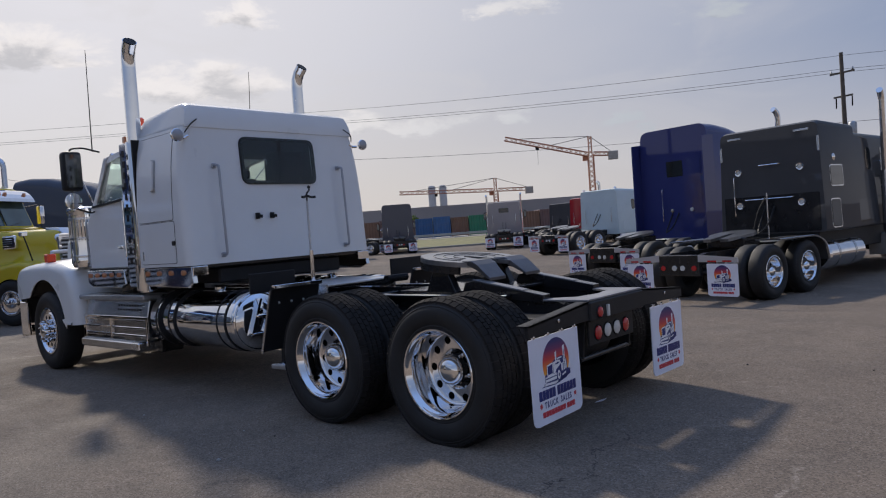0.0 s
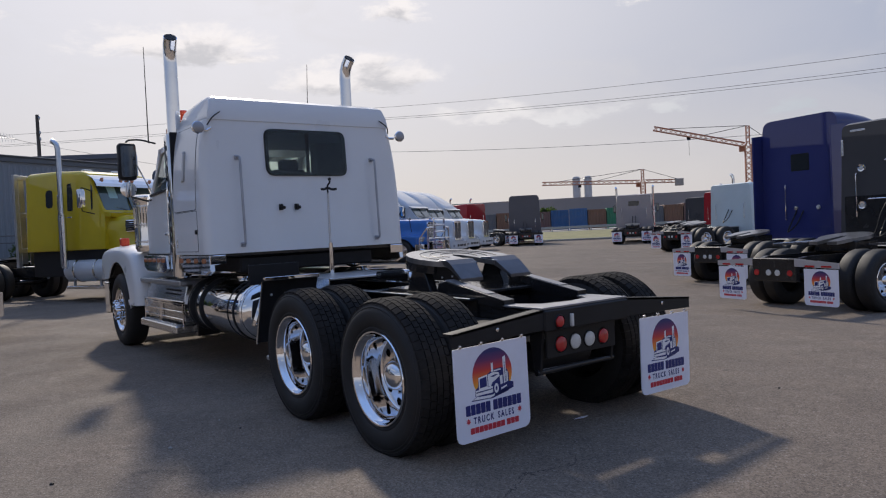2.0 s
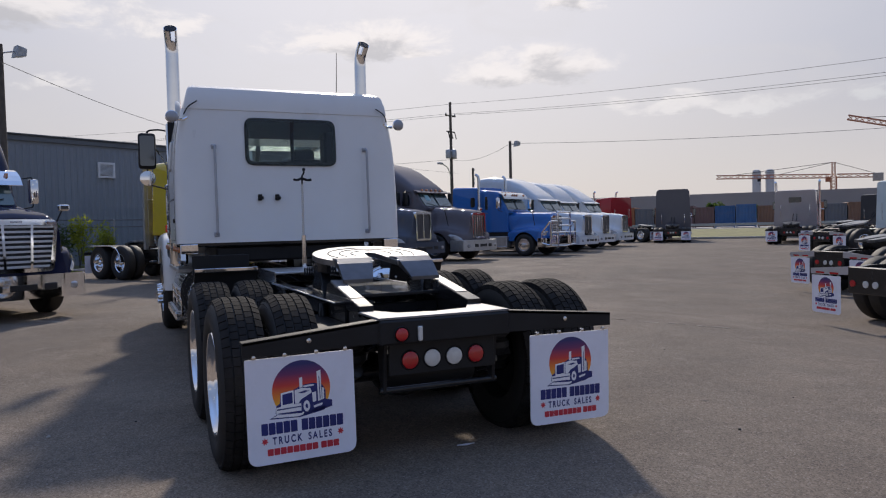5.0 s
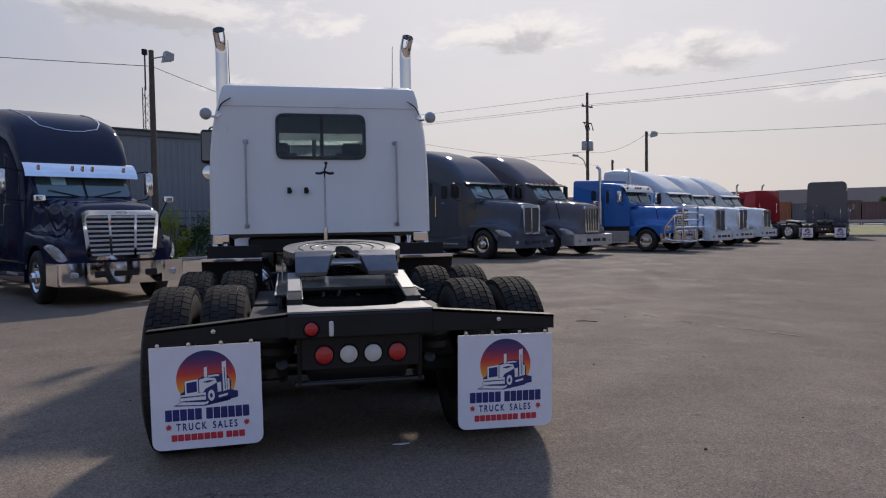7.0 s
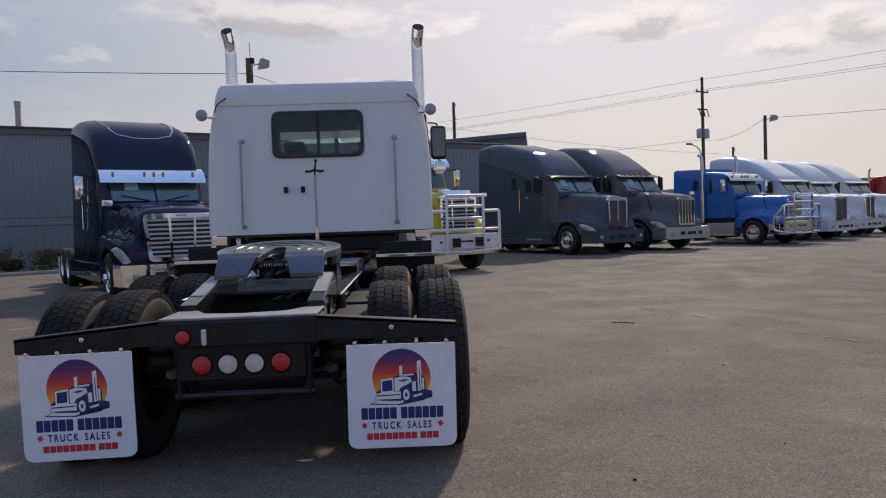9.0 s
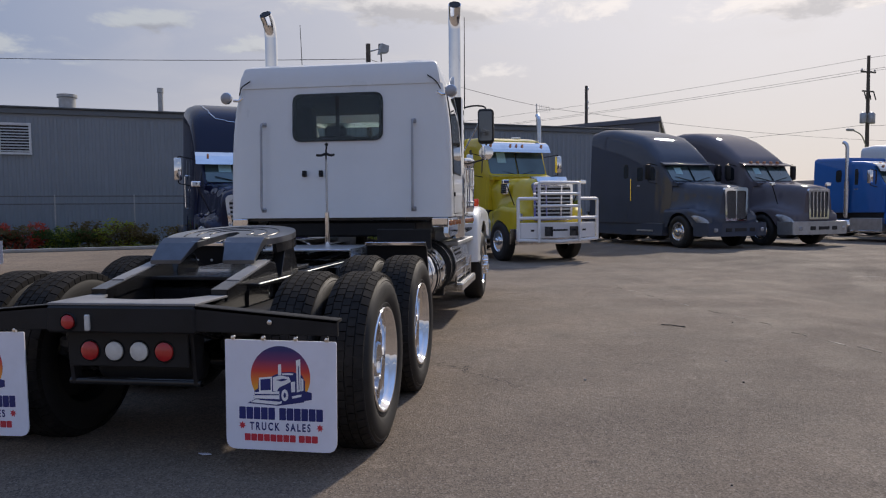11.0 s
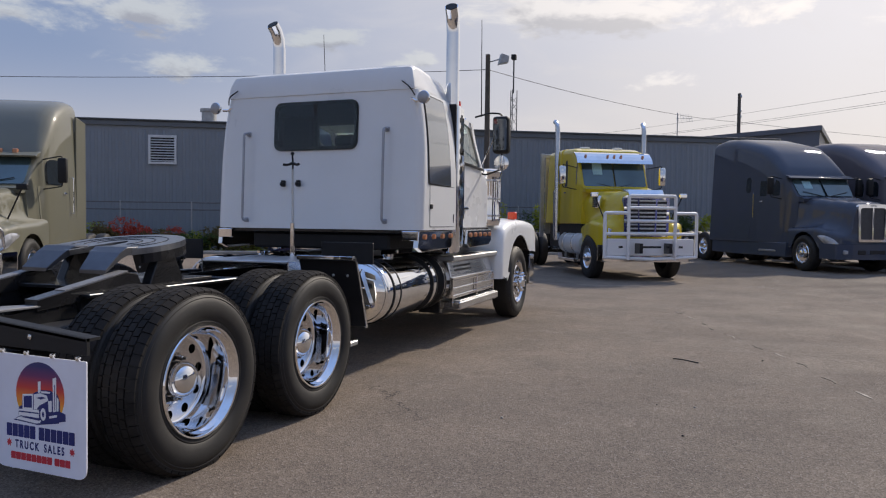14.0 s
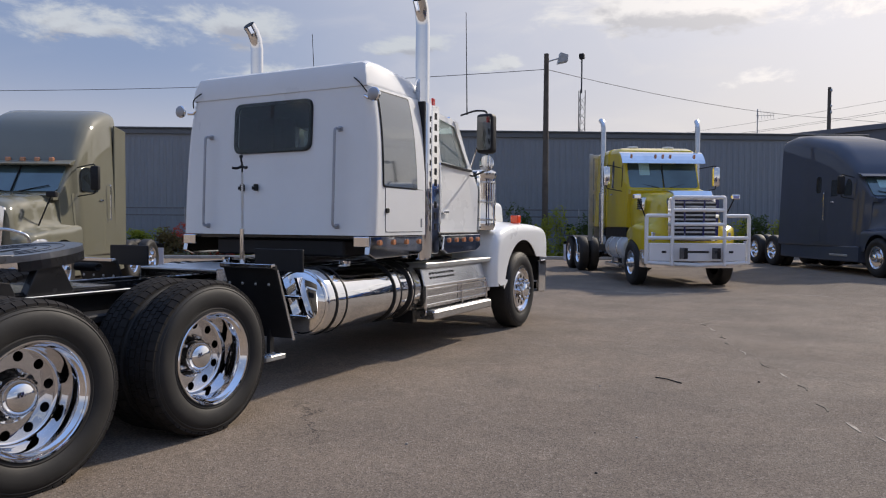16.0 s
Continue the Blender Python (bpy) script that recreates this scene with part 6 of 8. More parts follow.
        for s in both:
            part("fog_lamp", box(xf + 0.14, xf + 0.215, s * 0.82, s * 0.98, bz + 0.13, bz + 0.26, 0.03), LAMP_GLASS, T)
            part("wheel_arch", prism([(0.63 * math.cos(radians(a)), 0.50 + 0.63 * math.sin(radians(a))) for a in range(0, 181, 15)], s * 0.55, s * 0.88, "y"), MATT, T)
            zs = mixed(hood, 0.9)[1] + hl
            if classic:
                hd = part("headlight", box(xf - 0.26, xf - 0.05, s * 0.66, s * 0.98, zs - 0.24, zs + 0.02, 0.05, seg=2), CHROME, T, smooth=True)
                part("headlight_lens", box(xf - 0.05, xf - 0.04, s * 0.69, s * 0.95, zs - 0.21, zs - 0.01, 0.01), LAMP_GLASS, hd)
            else:
                lens = bmesh.new()
                rows = []
                for i in range(15):
                    u = -1 + 2 * i / 14
                    x = 0.90 + 0.27 * u
                    y, sh = mixed(hood, x)[0], mixed(hood, x)[1] + hl
                    h = 0.012 + 0.135 * (1 - abs(u) ** 2.6) ** 0.6 * (0.80 + 0.20 * u)
                    mid = sh - 0.24 - 0.05 * u
                    rows.append([lens.verts.new((x, s * (y + 0.012), mid - h)), lens.verts.new((x, s * (y + 0.050), mid - h * 0.45)), lens.verts.new((x, s * (y + 0.055), mid + h * 0.4)), lens.verts.new((x, s * (y + 0.015), mid + h)), lens.verts.new((x - 0.03, s * (y - 0.09), mid))])
                for p, q in zip(rows, rows[1:]):
                    for j in range(5):
                        lens.faces.new([p[j], p[(j + 1) % 5], q[(j + 1) % 5], q[j]])
                lens.faces.new(rows[0])
                lens.faces.new(rows[-1][::-1])
                part("headlight", lens, LAMP_GLASS, T, smooth=True)
            if hood_mirrors:
                st = part("hood_mirror", box(0.46, 0.56, s * 1.12, s * 1.32, 1.98 + lift * 0.5, 2.10 + lift * 0.5, 0.025, seg=2), MATT if squeeze < 1 else CHROME, T)
                part("mirror_stalk", tube([(0.45, s * 0.92, 1.40 + lift * 0.5), (0.50, s * 1.20, 2.0 + lift * 0.5)], 0.016, 6), MATT, st)
        if guard:
            gx = xf + 0.31
            gd = part("grille_guard", tube(arc([(gx, -0.44, 0.42), (gx, -0.44, 1.60), (gx, 0.44, 1.60), (gx, 0.44, 0.42)], 0.08), 0.034, 8), STEEL, T, "tubular steel grille guard", smooth=True)
            for z in (0.95, 1.28):
                part("guard_tube", tube([(gx, -0.44, z), (gx, 0.44, z)], 0.026, 8), STEEL, gd, smooth=True)
            for q in both:
                part("guard_loop", tube(arc([(gx, q * 0.44, 1.36), (gx - 0.02, q * 0.92, 1.36), (gx - 0.22, q * 1.17, 1.24), (gx - 0.26, q * 1.19, 0.86), (gx - 0.02, q * 0.90, 0.86), (gx, q * 0.44, 0.86)], 0.10), 0.030, 8), STEEL, gd, smooth=True)
        for ob in T.children:
            if ob not in before:
                nose_parts.add(ob)
                ob.matrix_basis = Matrix.Translation((-nose_back, 0, 0)) @ ob.matrix_basis
    if visor:
        vx, vz = f1[0], f1[4]
        curve = [(vx - 0.02, vz + 0.15), (vx + 0.10, vz + 0.11), (vx + 0.22, vz + 0.02), (vx + 0.30, vz - 0.09), (vx + 0.34, vz - 0.18)]
        v = part("sun_visor", prism(curve + [(x - 0.015, z - 0.012) for x, z in curve[::-1]], -1.12, 1.12, "y"), visor, T, "polished metal sun visor")
        for y in (-0.85, -0.2, 0.0, 0.2, 0.85):
            part("visor_lamp", box(vx + 0.20, vx + 0.28, y - 0.022, y + 0.022, vz - 0.03, vz + 0.06, 0.006), AMBER, v)
    for k in range(markers):
        y = (k - (markers - 1) / 2) * 0.30
        part("roof_marker", box(secs[3][0] + 0.02, secs[3][0] + 0.10, y - 0.05, y + 0.05, secs[3][4] - 0.07, secs[3][4] + 0.03, 0.015), AMBER, T)
    if roof_lights:
        for y in (-0.55, 0.45):
            part("roof_lamp", box(-2.1, -1.95, y - 0.14, y + 0.14, secs[4][4] - 0.02, secs[4][4] + 0.07, 0.02), WHITE, T)
    if bull_bar:
        before = set(T.children)
        b = part("bull_bar", tube(arc([(1.45, -1.22, 0.50), (1.45, -1.22, 1.62), (1.48, -0.62, 1.62)], 0.04), 0.045, 8), bull_bar, T, "heavy tubular bull bar", smooth=True)
        bits = [[(1.45, 1.22, 0.50), (1.45, 1.22, 1.62), (1.48, 0.62, 1.62)], [(1.50, -0.62, 0.45), (1.50, -0.62, 2.05), (1.50, 0.62, 2.05), (1.50, 0.62, 0.45)],
                [(1.50, -0.62, 1.75), (1.50, 0.62, 1.75)], [(1.50, -0.62, 1.42), (1.50, 0.62, 1.42)], [(1.45, -1.22, 1.10), (1.50, -0.62, 1.10), (1.50, 0.62, 1.10), (1.45, 1.22, 1.10)], [(1.45, -1.22, 0.52), (1.50, 0, 0.46), (1.45, 1.22, 0.52)],
                ] + ([] if bull_bar is BAR_WHITE else [[(1.40, q * 1.22, 1.60), (1.0, q * 1.24, 1.10), (1.0, q * 1.24, 0.6), (1.42, q * 1.22, 0.52)] for q in both])
        for p in bits:
            part("bull_bar_tube", tube(arc(p, 0.06), 0.042, 8), bull_bar, b, smooth=True)
        part("bull_bar_plate", box(1.38, 1.46, -1.16, 1.16, 0.55, 0.98, 0.02), bull_bar, b)
        for y0, y1 in ((-0.28, 0.28), (-0.86, -0.74), (0.74, 0.86)):
            # dark block in place of a shaded cut-out
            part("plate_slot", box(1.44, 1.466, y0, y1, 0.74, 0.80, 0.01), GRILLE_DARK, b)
        for ob in T.children:
            if ob not in before:
                nose_parts.add(ob)
                if nose_back:
                    ob.matrix_basis = Matrix.Translation((-nose_back - 0.2, 0, 0.1)) @ ob.matrix_basis
    if rack:
        r = part("headache_rack", box(xb - 0.34, xb - 0.24, -1.24, -1.12, 1.0, 3.66, 0.01), DULL, T, "slatted aluminium headache rack")
        part("rack_post", box(xb - 0.34, xb - 0.24, 1.12, 1.24, 1.0, 3.66, 0.01), DULL, r)
        for z in (1.5, 2.5, 3.58):
            part("rack_rail", box(xb - 0.33, xb - 0.25, -1.12, 1.12, z - 0.06, z + 0.06, 0.01), DULL, r)
        for k in range(9):
            y = -0.98 + k * 0.245
            part("rack_slat", box(xb - 0.32, xb - 0.30, y - 0.09, y + 0.09, 1.1, 3.52, 0.006), DULL, r)
    # back of the sleeper
    yb, zt = secs[-1][1], secs[-1][4]
    if window_back:
        part("back_window", panel([(xb, 0.35, zt - 0.72), (xb, -0.35, zt - 0.72), (xb, -0.35, zt - 0.40), (xb, 0.35, zt - 0.40)], 0.05, 0.012, 0.008), WINDOW_DARK, T)
    def bar(name, p, q, r=0.013):
        """A bent grab bar standing 6 cm off the sleeper's back."""
        part(name, tube(arc([(xb, *p), (xb - 0.06, *p), (xb - 0.06, *q), (xb, *q)], 0.03), r, 6), CHROME, T, smooth=True)
    if back_trim:
        bar("grab_handle", (0.79, 1.56), (0.79, 2.44))
        bar("cross_handle", (0.20, 2.66), (-0.27, 2.66))
        bar("cross_handle", (0.55, 1.92), (-0.54, 1.92))
        part("lower_back_panel", panel([(xb, 1.08, 1.18), (xb, -1.08, 1.18), (xb, -1.08, 1.99), (xb, 1.08, 1.99)], 0.04, 0.010, 0.008), BLACK, T)
        part("hose_stand", tube([(xb - 0.16, -0.02, 1.0), (xb - 0.16, -0.02, 2.05)], 0.018, 8), STEEL, T, smooth=True)
        part("supply_hose", tube(arc([(xb - 0.16, -0.02, 2.0), (xb - 0.28, 0.12, 1.7), (xb - 0.34, 0.22, 1.25), (xb - 0.40, 0.34, 1.06)], 0.2), 0.016, 6), MATT, T, smooth=True)
        for s in both:
            for z in lamp_z:
                lamp = part("back_lamp", lathe([(0.045, -0.020), (0.075, -0.024), (0.085, 0.0)], "x", (xb, s * 0.70, z), 20), CHROME, T, smooth=True)
                part("lens", lathe([(0.0, -0.022), (0.045, -0.016), (0.050, 0.0)], "x", (xb, s * 0.70, z), 16), CLEAR_LENS, lamp, smooth=True)
            part("corner_trim", box(xb - 0.012, xb, s * 1.10 - 0.025, s * 1.10 + 0.025, 2.83, 3.15, 0.004), STEEL, T)
            part("top_marker", box(xb - 0.012, xb, s * 0.76 - 0.16, s * 0.76 + 0.16, 3.29, 3.335, 0.004), STEEL, T)
    elif extender:
        bar("grab_handle", (0.41, 1.50), (0.41, 2.46))
        part("back_hatch", panel([(xb, 0.42, 1.46), (xb, -0.98, 1.46), (xb, -0.98, 1.96), (xb, 0.42, 1.96)], 0.05, 0.012, 0.014), color, T)
        part("hose_coupling", lathe([(0, -0.05), (0.05, -0.045), (0.06, 0.0)], "x", (xb - 0.012, 0.10, 1.82), 14), STEEL, T, smooth=True)
    else:
        for s in both:
            bar("grab_handle", (s * 0.8, 1.6 + lift), (s * 0.8, 2.3 + lift))
    part("air_hose", tube(arc([(xb + 0.02, 0.1, 1.8), (xb - 0.3, 0.12, 1.3), (xb - 0.5, 0.05, 1.15), (xb - 0.3, -0.1, 1.35), (xb, -0.1, 1.75)], 0.15), 0.02, 6), MATT, T, smooth=True)
    if cab_back:
        for ob in T.children:
            if ob not in chassis and ob not in nose_parts:
                ob.matrix_basis = Matrix.Translation((-cab_back, 0, 0)) @ ob.matrix_basis
    return T


def at(x, y, deg, z=0.0):
    """A pose on the yard: the middle of the front axle, and the way the nose points (degrees from +x)."""
    return pose(x, y, z, 0, 0, deg)


def rear_at(x, y, deg, end=-7.9, z=0.0):
    """The same from the middle of the rear end, z: the ground's height there."""
    h = radians(deg)
    return pose(x - end * math.cos(h), y - end * math.sin(h), z, 0, 0, deg)


NAVY = paint("navy_paint", (0.012, 0.015, 0.040), dirt=0.02)
OLIVE = paint("olive_metallic_paint", (0.150, 0.146, 0.108), rough=0.28)
YELLOW = paint("yellow_paint", (0.58, 0.44, 0.02))
MIDNIGHT = paint("midnight_paint", (0.068, 0.079, 0.106), dirt=0.02)
SLATE = paint("slate_paint", (0.126, 0.114, 0.128), dirt=0.03)
BLUE = paint("blue_paint", (0.02, 0.13, 0.42))
WHITE2 = paint("fleet_white_paint", (0.58, 0.60, 0.62), dirt=0.15)
BAR_WHITE = paint("white_enamel", (0.76, 0.76, 0.77), dirt=0.08)
RED = paint("red_paint", (0.34, 0.010, 0.018))
COBALT = paint("cobalt_paint", (0.026, 0.034, 0.150), dirt=0.03)
COAL = paint("black_paint", (0.070, 0.070, 0.073), dirt=0.03)
GREY = paint("grey_paint", (0.09, 0.09, 0.105), dirt=0.04)
SILVER = paint("silver_grey_paint", (0.30, 0.275, 0.27))
HANGER = paint("pale_hanger_paint", (0.42, 0.40, 0.40))
PALE = paint("pale_teal_paint", (0.55, 0.64, 0.66))
ROW = "trucks in the long row"
TAILS = "tractors parked tail outwards"

tractor(at(-11.55, -4.15, 31), "navy blue high-roof sleeper tractor with a chrome visor and grille", NAVY, AERO, stretch=0.25, end=-8.6, roof_up=0.2, visor=CHROME, group=ROW, roof_line=STEEL, sheet=True, grille_h=(0.86, 1.80))
tractor(at(-6.76, -9.30, 30), "olive metallic high-roof tractor with dark mirrors", OLIVE, AERO, end=-6.2, nose_back=0.40, guard=True, squeeze=0.52, extender=0.45, group=ROW, markers=5, grille_h=(0.86, 1.80))
tractor(at(-16.56, 2.29, 30), "bright yellow conventional tractor with a white bull bar", YELLOW, DAY, HOOD_SHORT, 0.62, end=-8.5, nose_back=0.65, hood_lift=0.30, visor=CHROME, bull_bar=BAR_WHITE, tank_paint=WHITE2, stacks=4.43, stack_y=1.34, cab_back=0.7, wheel_r=0.56, floor_up=0.28, fenders="black", skirts=False, rack=True, group=ROW, hood_mirrors=True, roof_lights=True, grille_h=(0.95, 1.90), side_vent=True, sheet=True)
tractor(at(-21.15, 7.53, 29, 0.13), "dark midnight sleeper tractor with a sloped roof", MIDNIGHT, SLOPED, HOOD_LONG, stretch=0.4, roof_up=0.12, grille="upright", bumper=MIDNIGHT, group=ROW, grille_h=(0.88, 1.92), sheet=True, hood_mirrors=False)
tractor(at(-22.4, 10.4, 29, 0.13), "dark slate sleeper tractor with a rounded roof", SLATE, SLOPED, HOOD_LONG, grille="posts", bumper=DULL, group=ROW, grille_h=(0.88, 1.88), markers=5, sheet=True, upper_window=True)
tractor(at(-26.0, 16.5, 29), "blue conventional tractor with a chrome bull bar", BLUE, FLAT, HOOD_CLASSIC, 0.22, hood_lift=0.1, bull_bar=CHROME, visor=STEEL, stacks=4.0, skirts=False, group=ROW, grille_h=(1.0, 1.8), markers=5)
for x, y, shape in ((-28.5, 19.9, SLOPED), (-31.0, 22.9, AERO), (-33.6, 26.3, SLOPED)):
    tractor(at(x, y, 29), "white high-roof sleeper tractor", WHITE2, shape, HOOD_LONG, grille="upright", bumper=WHITE2, group=ROW, grille_h=(0.88, 1.92), hood_mirrors=False)
tractor(rear_at(-37.3, 33.9, 190), "red flat-roof sleeper tractor parked nose inwards", RED, FLAT, HOOD_CLASSIC, 0.2, stacks=3.9, skirts=False, group=ROW)
tractor(rear_at(-34.6, 32.5, 137), "dark grey high-roof sleeper tractor seen from behind", GREY, AERO, HOOD_AERO, lift=-0.3, group=ROW)
# the row that stands tail outwards
tractor(rear_at(-2.98, 8.15, 78, -8.7, -0.20), "black sleeper tractor with chrome trim and mud flaps", COAL, FLAT, HOOD_CLASSIC, 0.26, end=-8.7, rear_gap=1.22, lamp_z=(1.80, 2.55), stretch=1.15, stacks=4.2, skirts=False, group=TAILS, back_trim=True, fenders=True, hangers=HANGER)
tractor(rear_at(-6.9, 12.3, 78, -7.9, -0.19), "cobalt blue high-roof sleeper tractor", COBALT, AERO, HOOD_AERO, 0.17, group=TAILS, extender=0.35, hangers=HANGER)
tractor(rear_at(-15.7, 23.2, 80), "pale teal flat-roof sleeper tractor", PALE, FLAT, HOOD_CLASSIC, -0.25, stacks=3.5, skirts=False, group=TAILS, hangers=HANGER)
tractor(rear_at(-20.6, 30.2, 80), "red flat-roof sleeper tractor with chrome stacks", RED, FLAT, HOOD_CLASSIC, -0.3, stacks=3.4, skirts=False, group=TAILS)
tractor(rear_at(-27.5, 38.5, 80), "black flat-roof sleeper tractor", COAL, FLAT, HOOD_CLASSIC, -0.3, skirts=False, group=TAILS)
tractor(rear_at(-25.3, 32.7, 125), "silver-grey flat-roof sleeper tractor with a back window", SILVER, FLAT, HOOD_CLASSIC, 0.0, stacks=3.8, skirts=False, group=TAILS, window_back=True)


# ---- the site ----
def ground_mat():
    """Worn asphalt: aggregate, blotches, pale worn patches and dark oil stains."""
    m = bpy.data.materials.new("worn_asphalt")
    m.use_nodes = True
    n, l = m.node_tree.nodes, m.node_tree.links
    p = n["Principled BSDF"]
    co = n.new("ShaderNodeTexCoord")

    def tex(scale, detail=6, rough=0.6, dist=0.0):
        t = n.new("ShaderNodeTexNoise")
        t.inputs["Scale"].default_value, t.inputs["Detail"].default_value, t.inputs["Roughness"].default_value, t.inputs["Distortion"].default_value = scale, detail, rough, dist
        l.new(co.outputs["Object"], t.inputs["Vector"])
        return t.outputs["Fac"]

    def ramp(v, a, b, lo, hi):
        r = n.new("ShaderNodeMapRange")
        r.inputs["From Min"].default_value, r.inputs["From Max"].default_value, r.inputs["To Min"].default_value, r.inputs["To Max"].default_value = a, b, lo, hi
        l.new(v, r.inputs["Value"])
        return r.outputs[0]

    def mix(f, a, b, mode="MIX"):
        x = n.new("ShaderNodeMix")
        x.data_type, x.blend_type = "RGBA", mode
        for sock, v in ((x.inputs[0], f), (x.inputs[6], a), (x.inputs[7], b)):
            if isinstance(v, (int, float)):
                sock.default_value = v
            elif isinstance(v, tuple):
                sock.default_value = (*v, 1)
            else:
                l.new(v, sock)
        return x.outputs[2]

    c = mix(ramp(tex(0.16, 6, 0.55, 0.6), 0.38, 0.62, 0, 1), (0.182, 0.146, 0.116), (0.244, 0.194, 0.150))
    c = mix(ramp(tex(0.9, 8, 0.65), 0.40, 0.70, 0, 0.7), c, (0.145, 0.120, 0.099))
    c = mix(ramp(tex(2.3, 8, 0.7, 1.2), 0.55, 0.72, 0, 0.48), c, (0.31, 0.255, 0.205))
    c = mix(ramp(tex(6.5, 9, 0.72, 0.8), 0.52, 0.70, 0, 0.45), c, (0.125, 0.103, 0.085))
    c = mix(ramp(tex(1.3, 5, 0.6, 2.0), 0.66, 0.75, 0, 0.55), c, (0.075, 0.067, 0.060))
    # wandering cracks and a few pale, filled joints
    warp = n.new("ShaderNodeVectorMath")
    warp.operation = "MULTIPLY_ADD"
    wob = n.new("ShaderNodeTexNoise")
    wob.inputs["Scale"].default_value, wob.inputs["Detail"].default_value, wob.inputs["Roughness"].default_value = 0.7, 8, 0.62
    l.new(co.outputs["Object"], wob.inputs["Vector"])
    l.new(wob.outputs["Color"], warp.inputs[0])
    warp.inputs[1].default_value = (1.6, 1.6, 0.0)
    l.new(co.outputs["Object"], warp.inputs[2])
    for scale, width, color, keep in ((0.17, 0.0014, (0.045, 0.040, 0.035), 0.52), (0.09, 0.0030, (0.36, 0.31, 0.26), 0.50)):
        cell = n.new("ShaderNodeTexVoronoi")
        cell.feature = "DISTANCE_TO_EDGE"
        cell.inputs["Scale"].default_value = scale
        l.new(warp.outputs[0], cell.inputs["Vector"])
        line = n.new("ShaderNodeMath")
        line.operation = "MULTIPLY"
        l.new(ramp(cell.outputs["Distance"], width * 0.4, width, 0.8, 0.0), line.inputs[0])
        l.new(ramp(tex(0.35, 4, 0.6), keep, keep + 0.1, 0.0, 1.0), line.inputs[1])
        c = mix(line.outputs[0], c, color)
    vor = n.new("ShaderNodeTexVoronoi")
    vor.inputs["Scale"].default_value = 95.0
    l.new(co.outputs["Object"], vor.inputs["Vector"])
    sepc = n.new("ShaderNodeSeparateColor")
    l.new(vor.outputs["Color"], sepc.inputs[0])
    c = mix(1.0, c, ramp(sepc.outputs[0], 0.0, 1.0, 0.66, 1.30), "MULTIPLY")
    c = mix(ramp(sepc.outputs[1], 0.94, 0.97, 0, 0.35), c, (0.40, 0.36, 0.31))
    p.inputs["Specular IOR Level"].default_value = 0.10
    p.inputs["Diffuse Roughness"].default_value = 0.4
    l.new(c, p.inputs["Base Color"])
    l.new(ramp(tex(1.1), 0.3, 0.7, 0.72, 0.95), p.inputs["Roughness"])
    b = n.new("ShaderNodeBump")
    b.inputs["Strength"].default_value, b.inputs["Distance"].default_value = 0.5, 0.006
    l.new(vor.outputs["Distance"], b.inputs["Height"])
    b2 = n.new("ShaderNodeBump")
    b2.inputs["Strength"].default_value, b2.inputs["Distance"].default_value = 0.5, 0.03
    l.new(tex(3.0, 8, 0.65), b2.inputs["Height"])
    l.new(b.outputs[0], b2.inputs["Normal"])
    l.new(b2.outputs[0], p.inputs["Normal"])
    return m


ASPHALT = ground_mat()


def dip(x, y):
    """How far the yard rises towards the building, or falls to the drain behind the parked row."""
    def step(v, a, b):
        t = max(0.0, min(1.0, (v - a) / (b - a)))
        return t * t * (3 - 2 * t)
    u, v = 0.875 * y - 0.485 * x, 0.875 * x + 0.485 * y
    rise = 0.13 * step(u, 11.8, 15.0) * (1 - step(u, 21.5, 25.0)) * step(v, -27.0, -23.5) * (1 - step(v, -10.0, -3.0))
    return rise - 0.20 * step(y, 5.6, 7.8) * (1 - step(y, 12.0, 23.0)) * step(x, -15.0, -9.0) * (1 - step(x, 9.0, 24.0))


def ground_bm():
    bm = bmesh.new()
    xs = [-2000, -400, -80] + [-44 + 1.4 * i for i in range(20)] + [-16 + 1.0 * i for i in range(42)] + [60, 400, 2000]
    ys = [-2000, -400, -80, -20] + [-9 + 1.4 * i for i in range(10)] + [5.0 + 0.4 * i for i in range(9)] + [9.5 + 1.0 * i for i in range(16)] + [60, 400, 2000]
    rows = [[bm.verts.new((x, y, dip(x, y))) for x in xs] for y in ys]
    for p, q in zip(rows, rows[1:]):
        for i in range(len(xs) - 1):
            bm.faces.new([p[i], p[i + 1], q[i + 1], q[i]])
    return bm


ground = tagged(part("ground", ground_bm(), ASPHALT, smooth=True), "worn grey-brown asphalt yard with stains and patches", "ground", kind="structure")

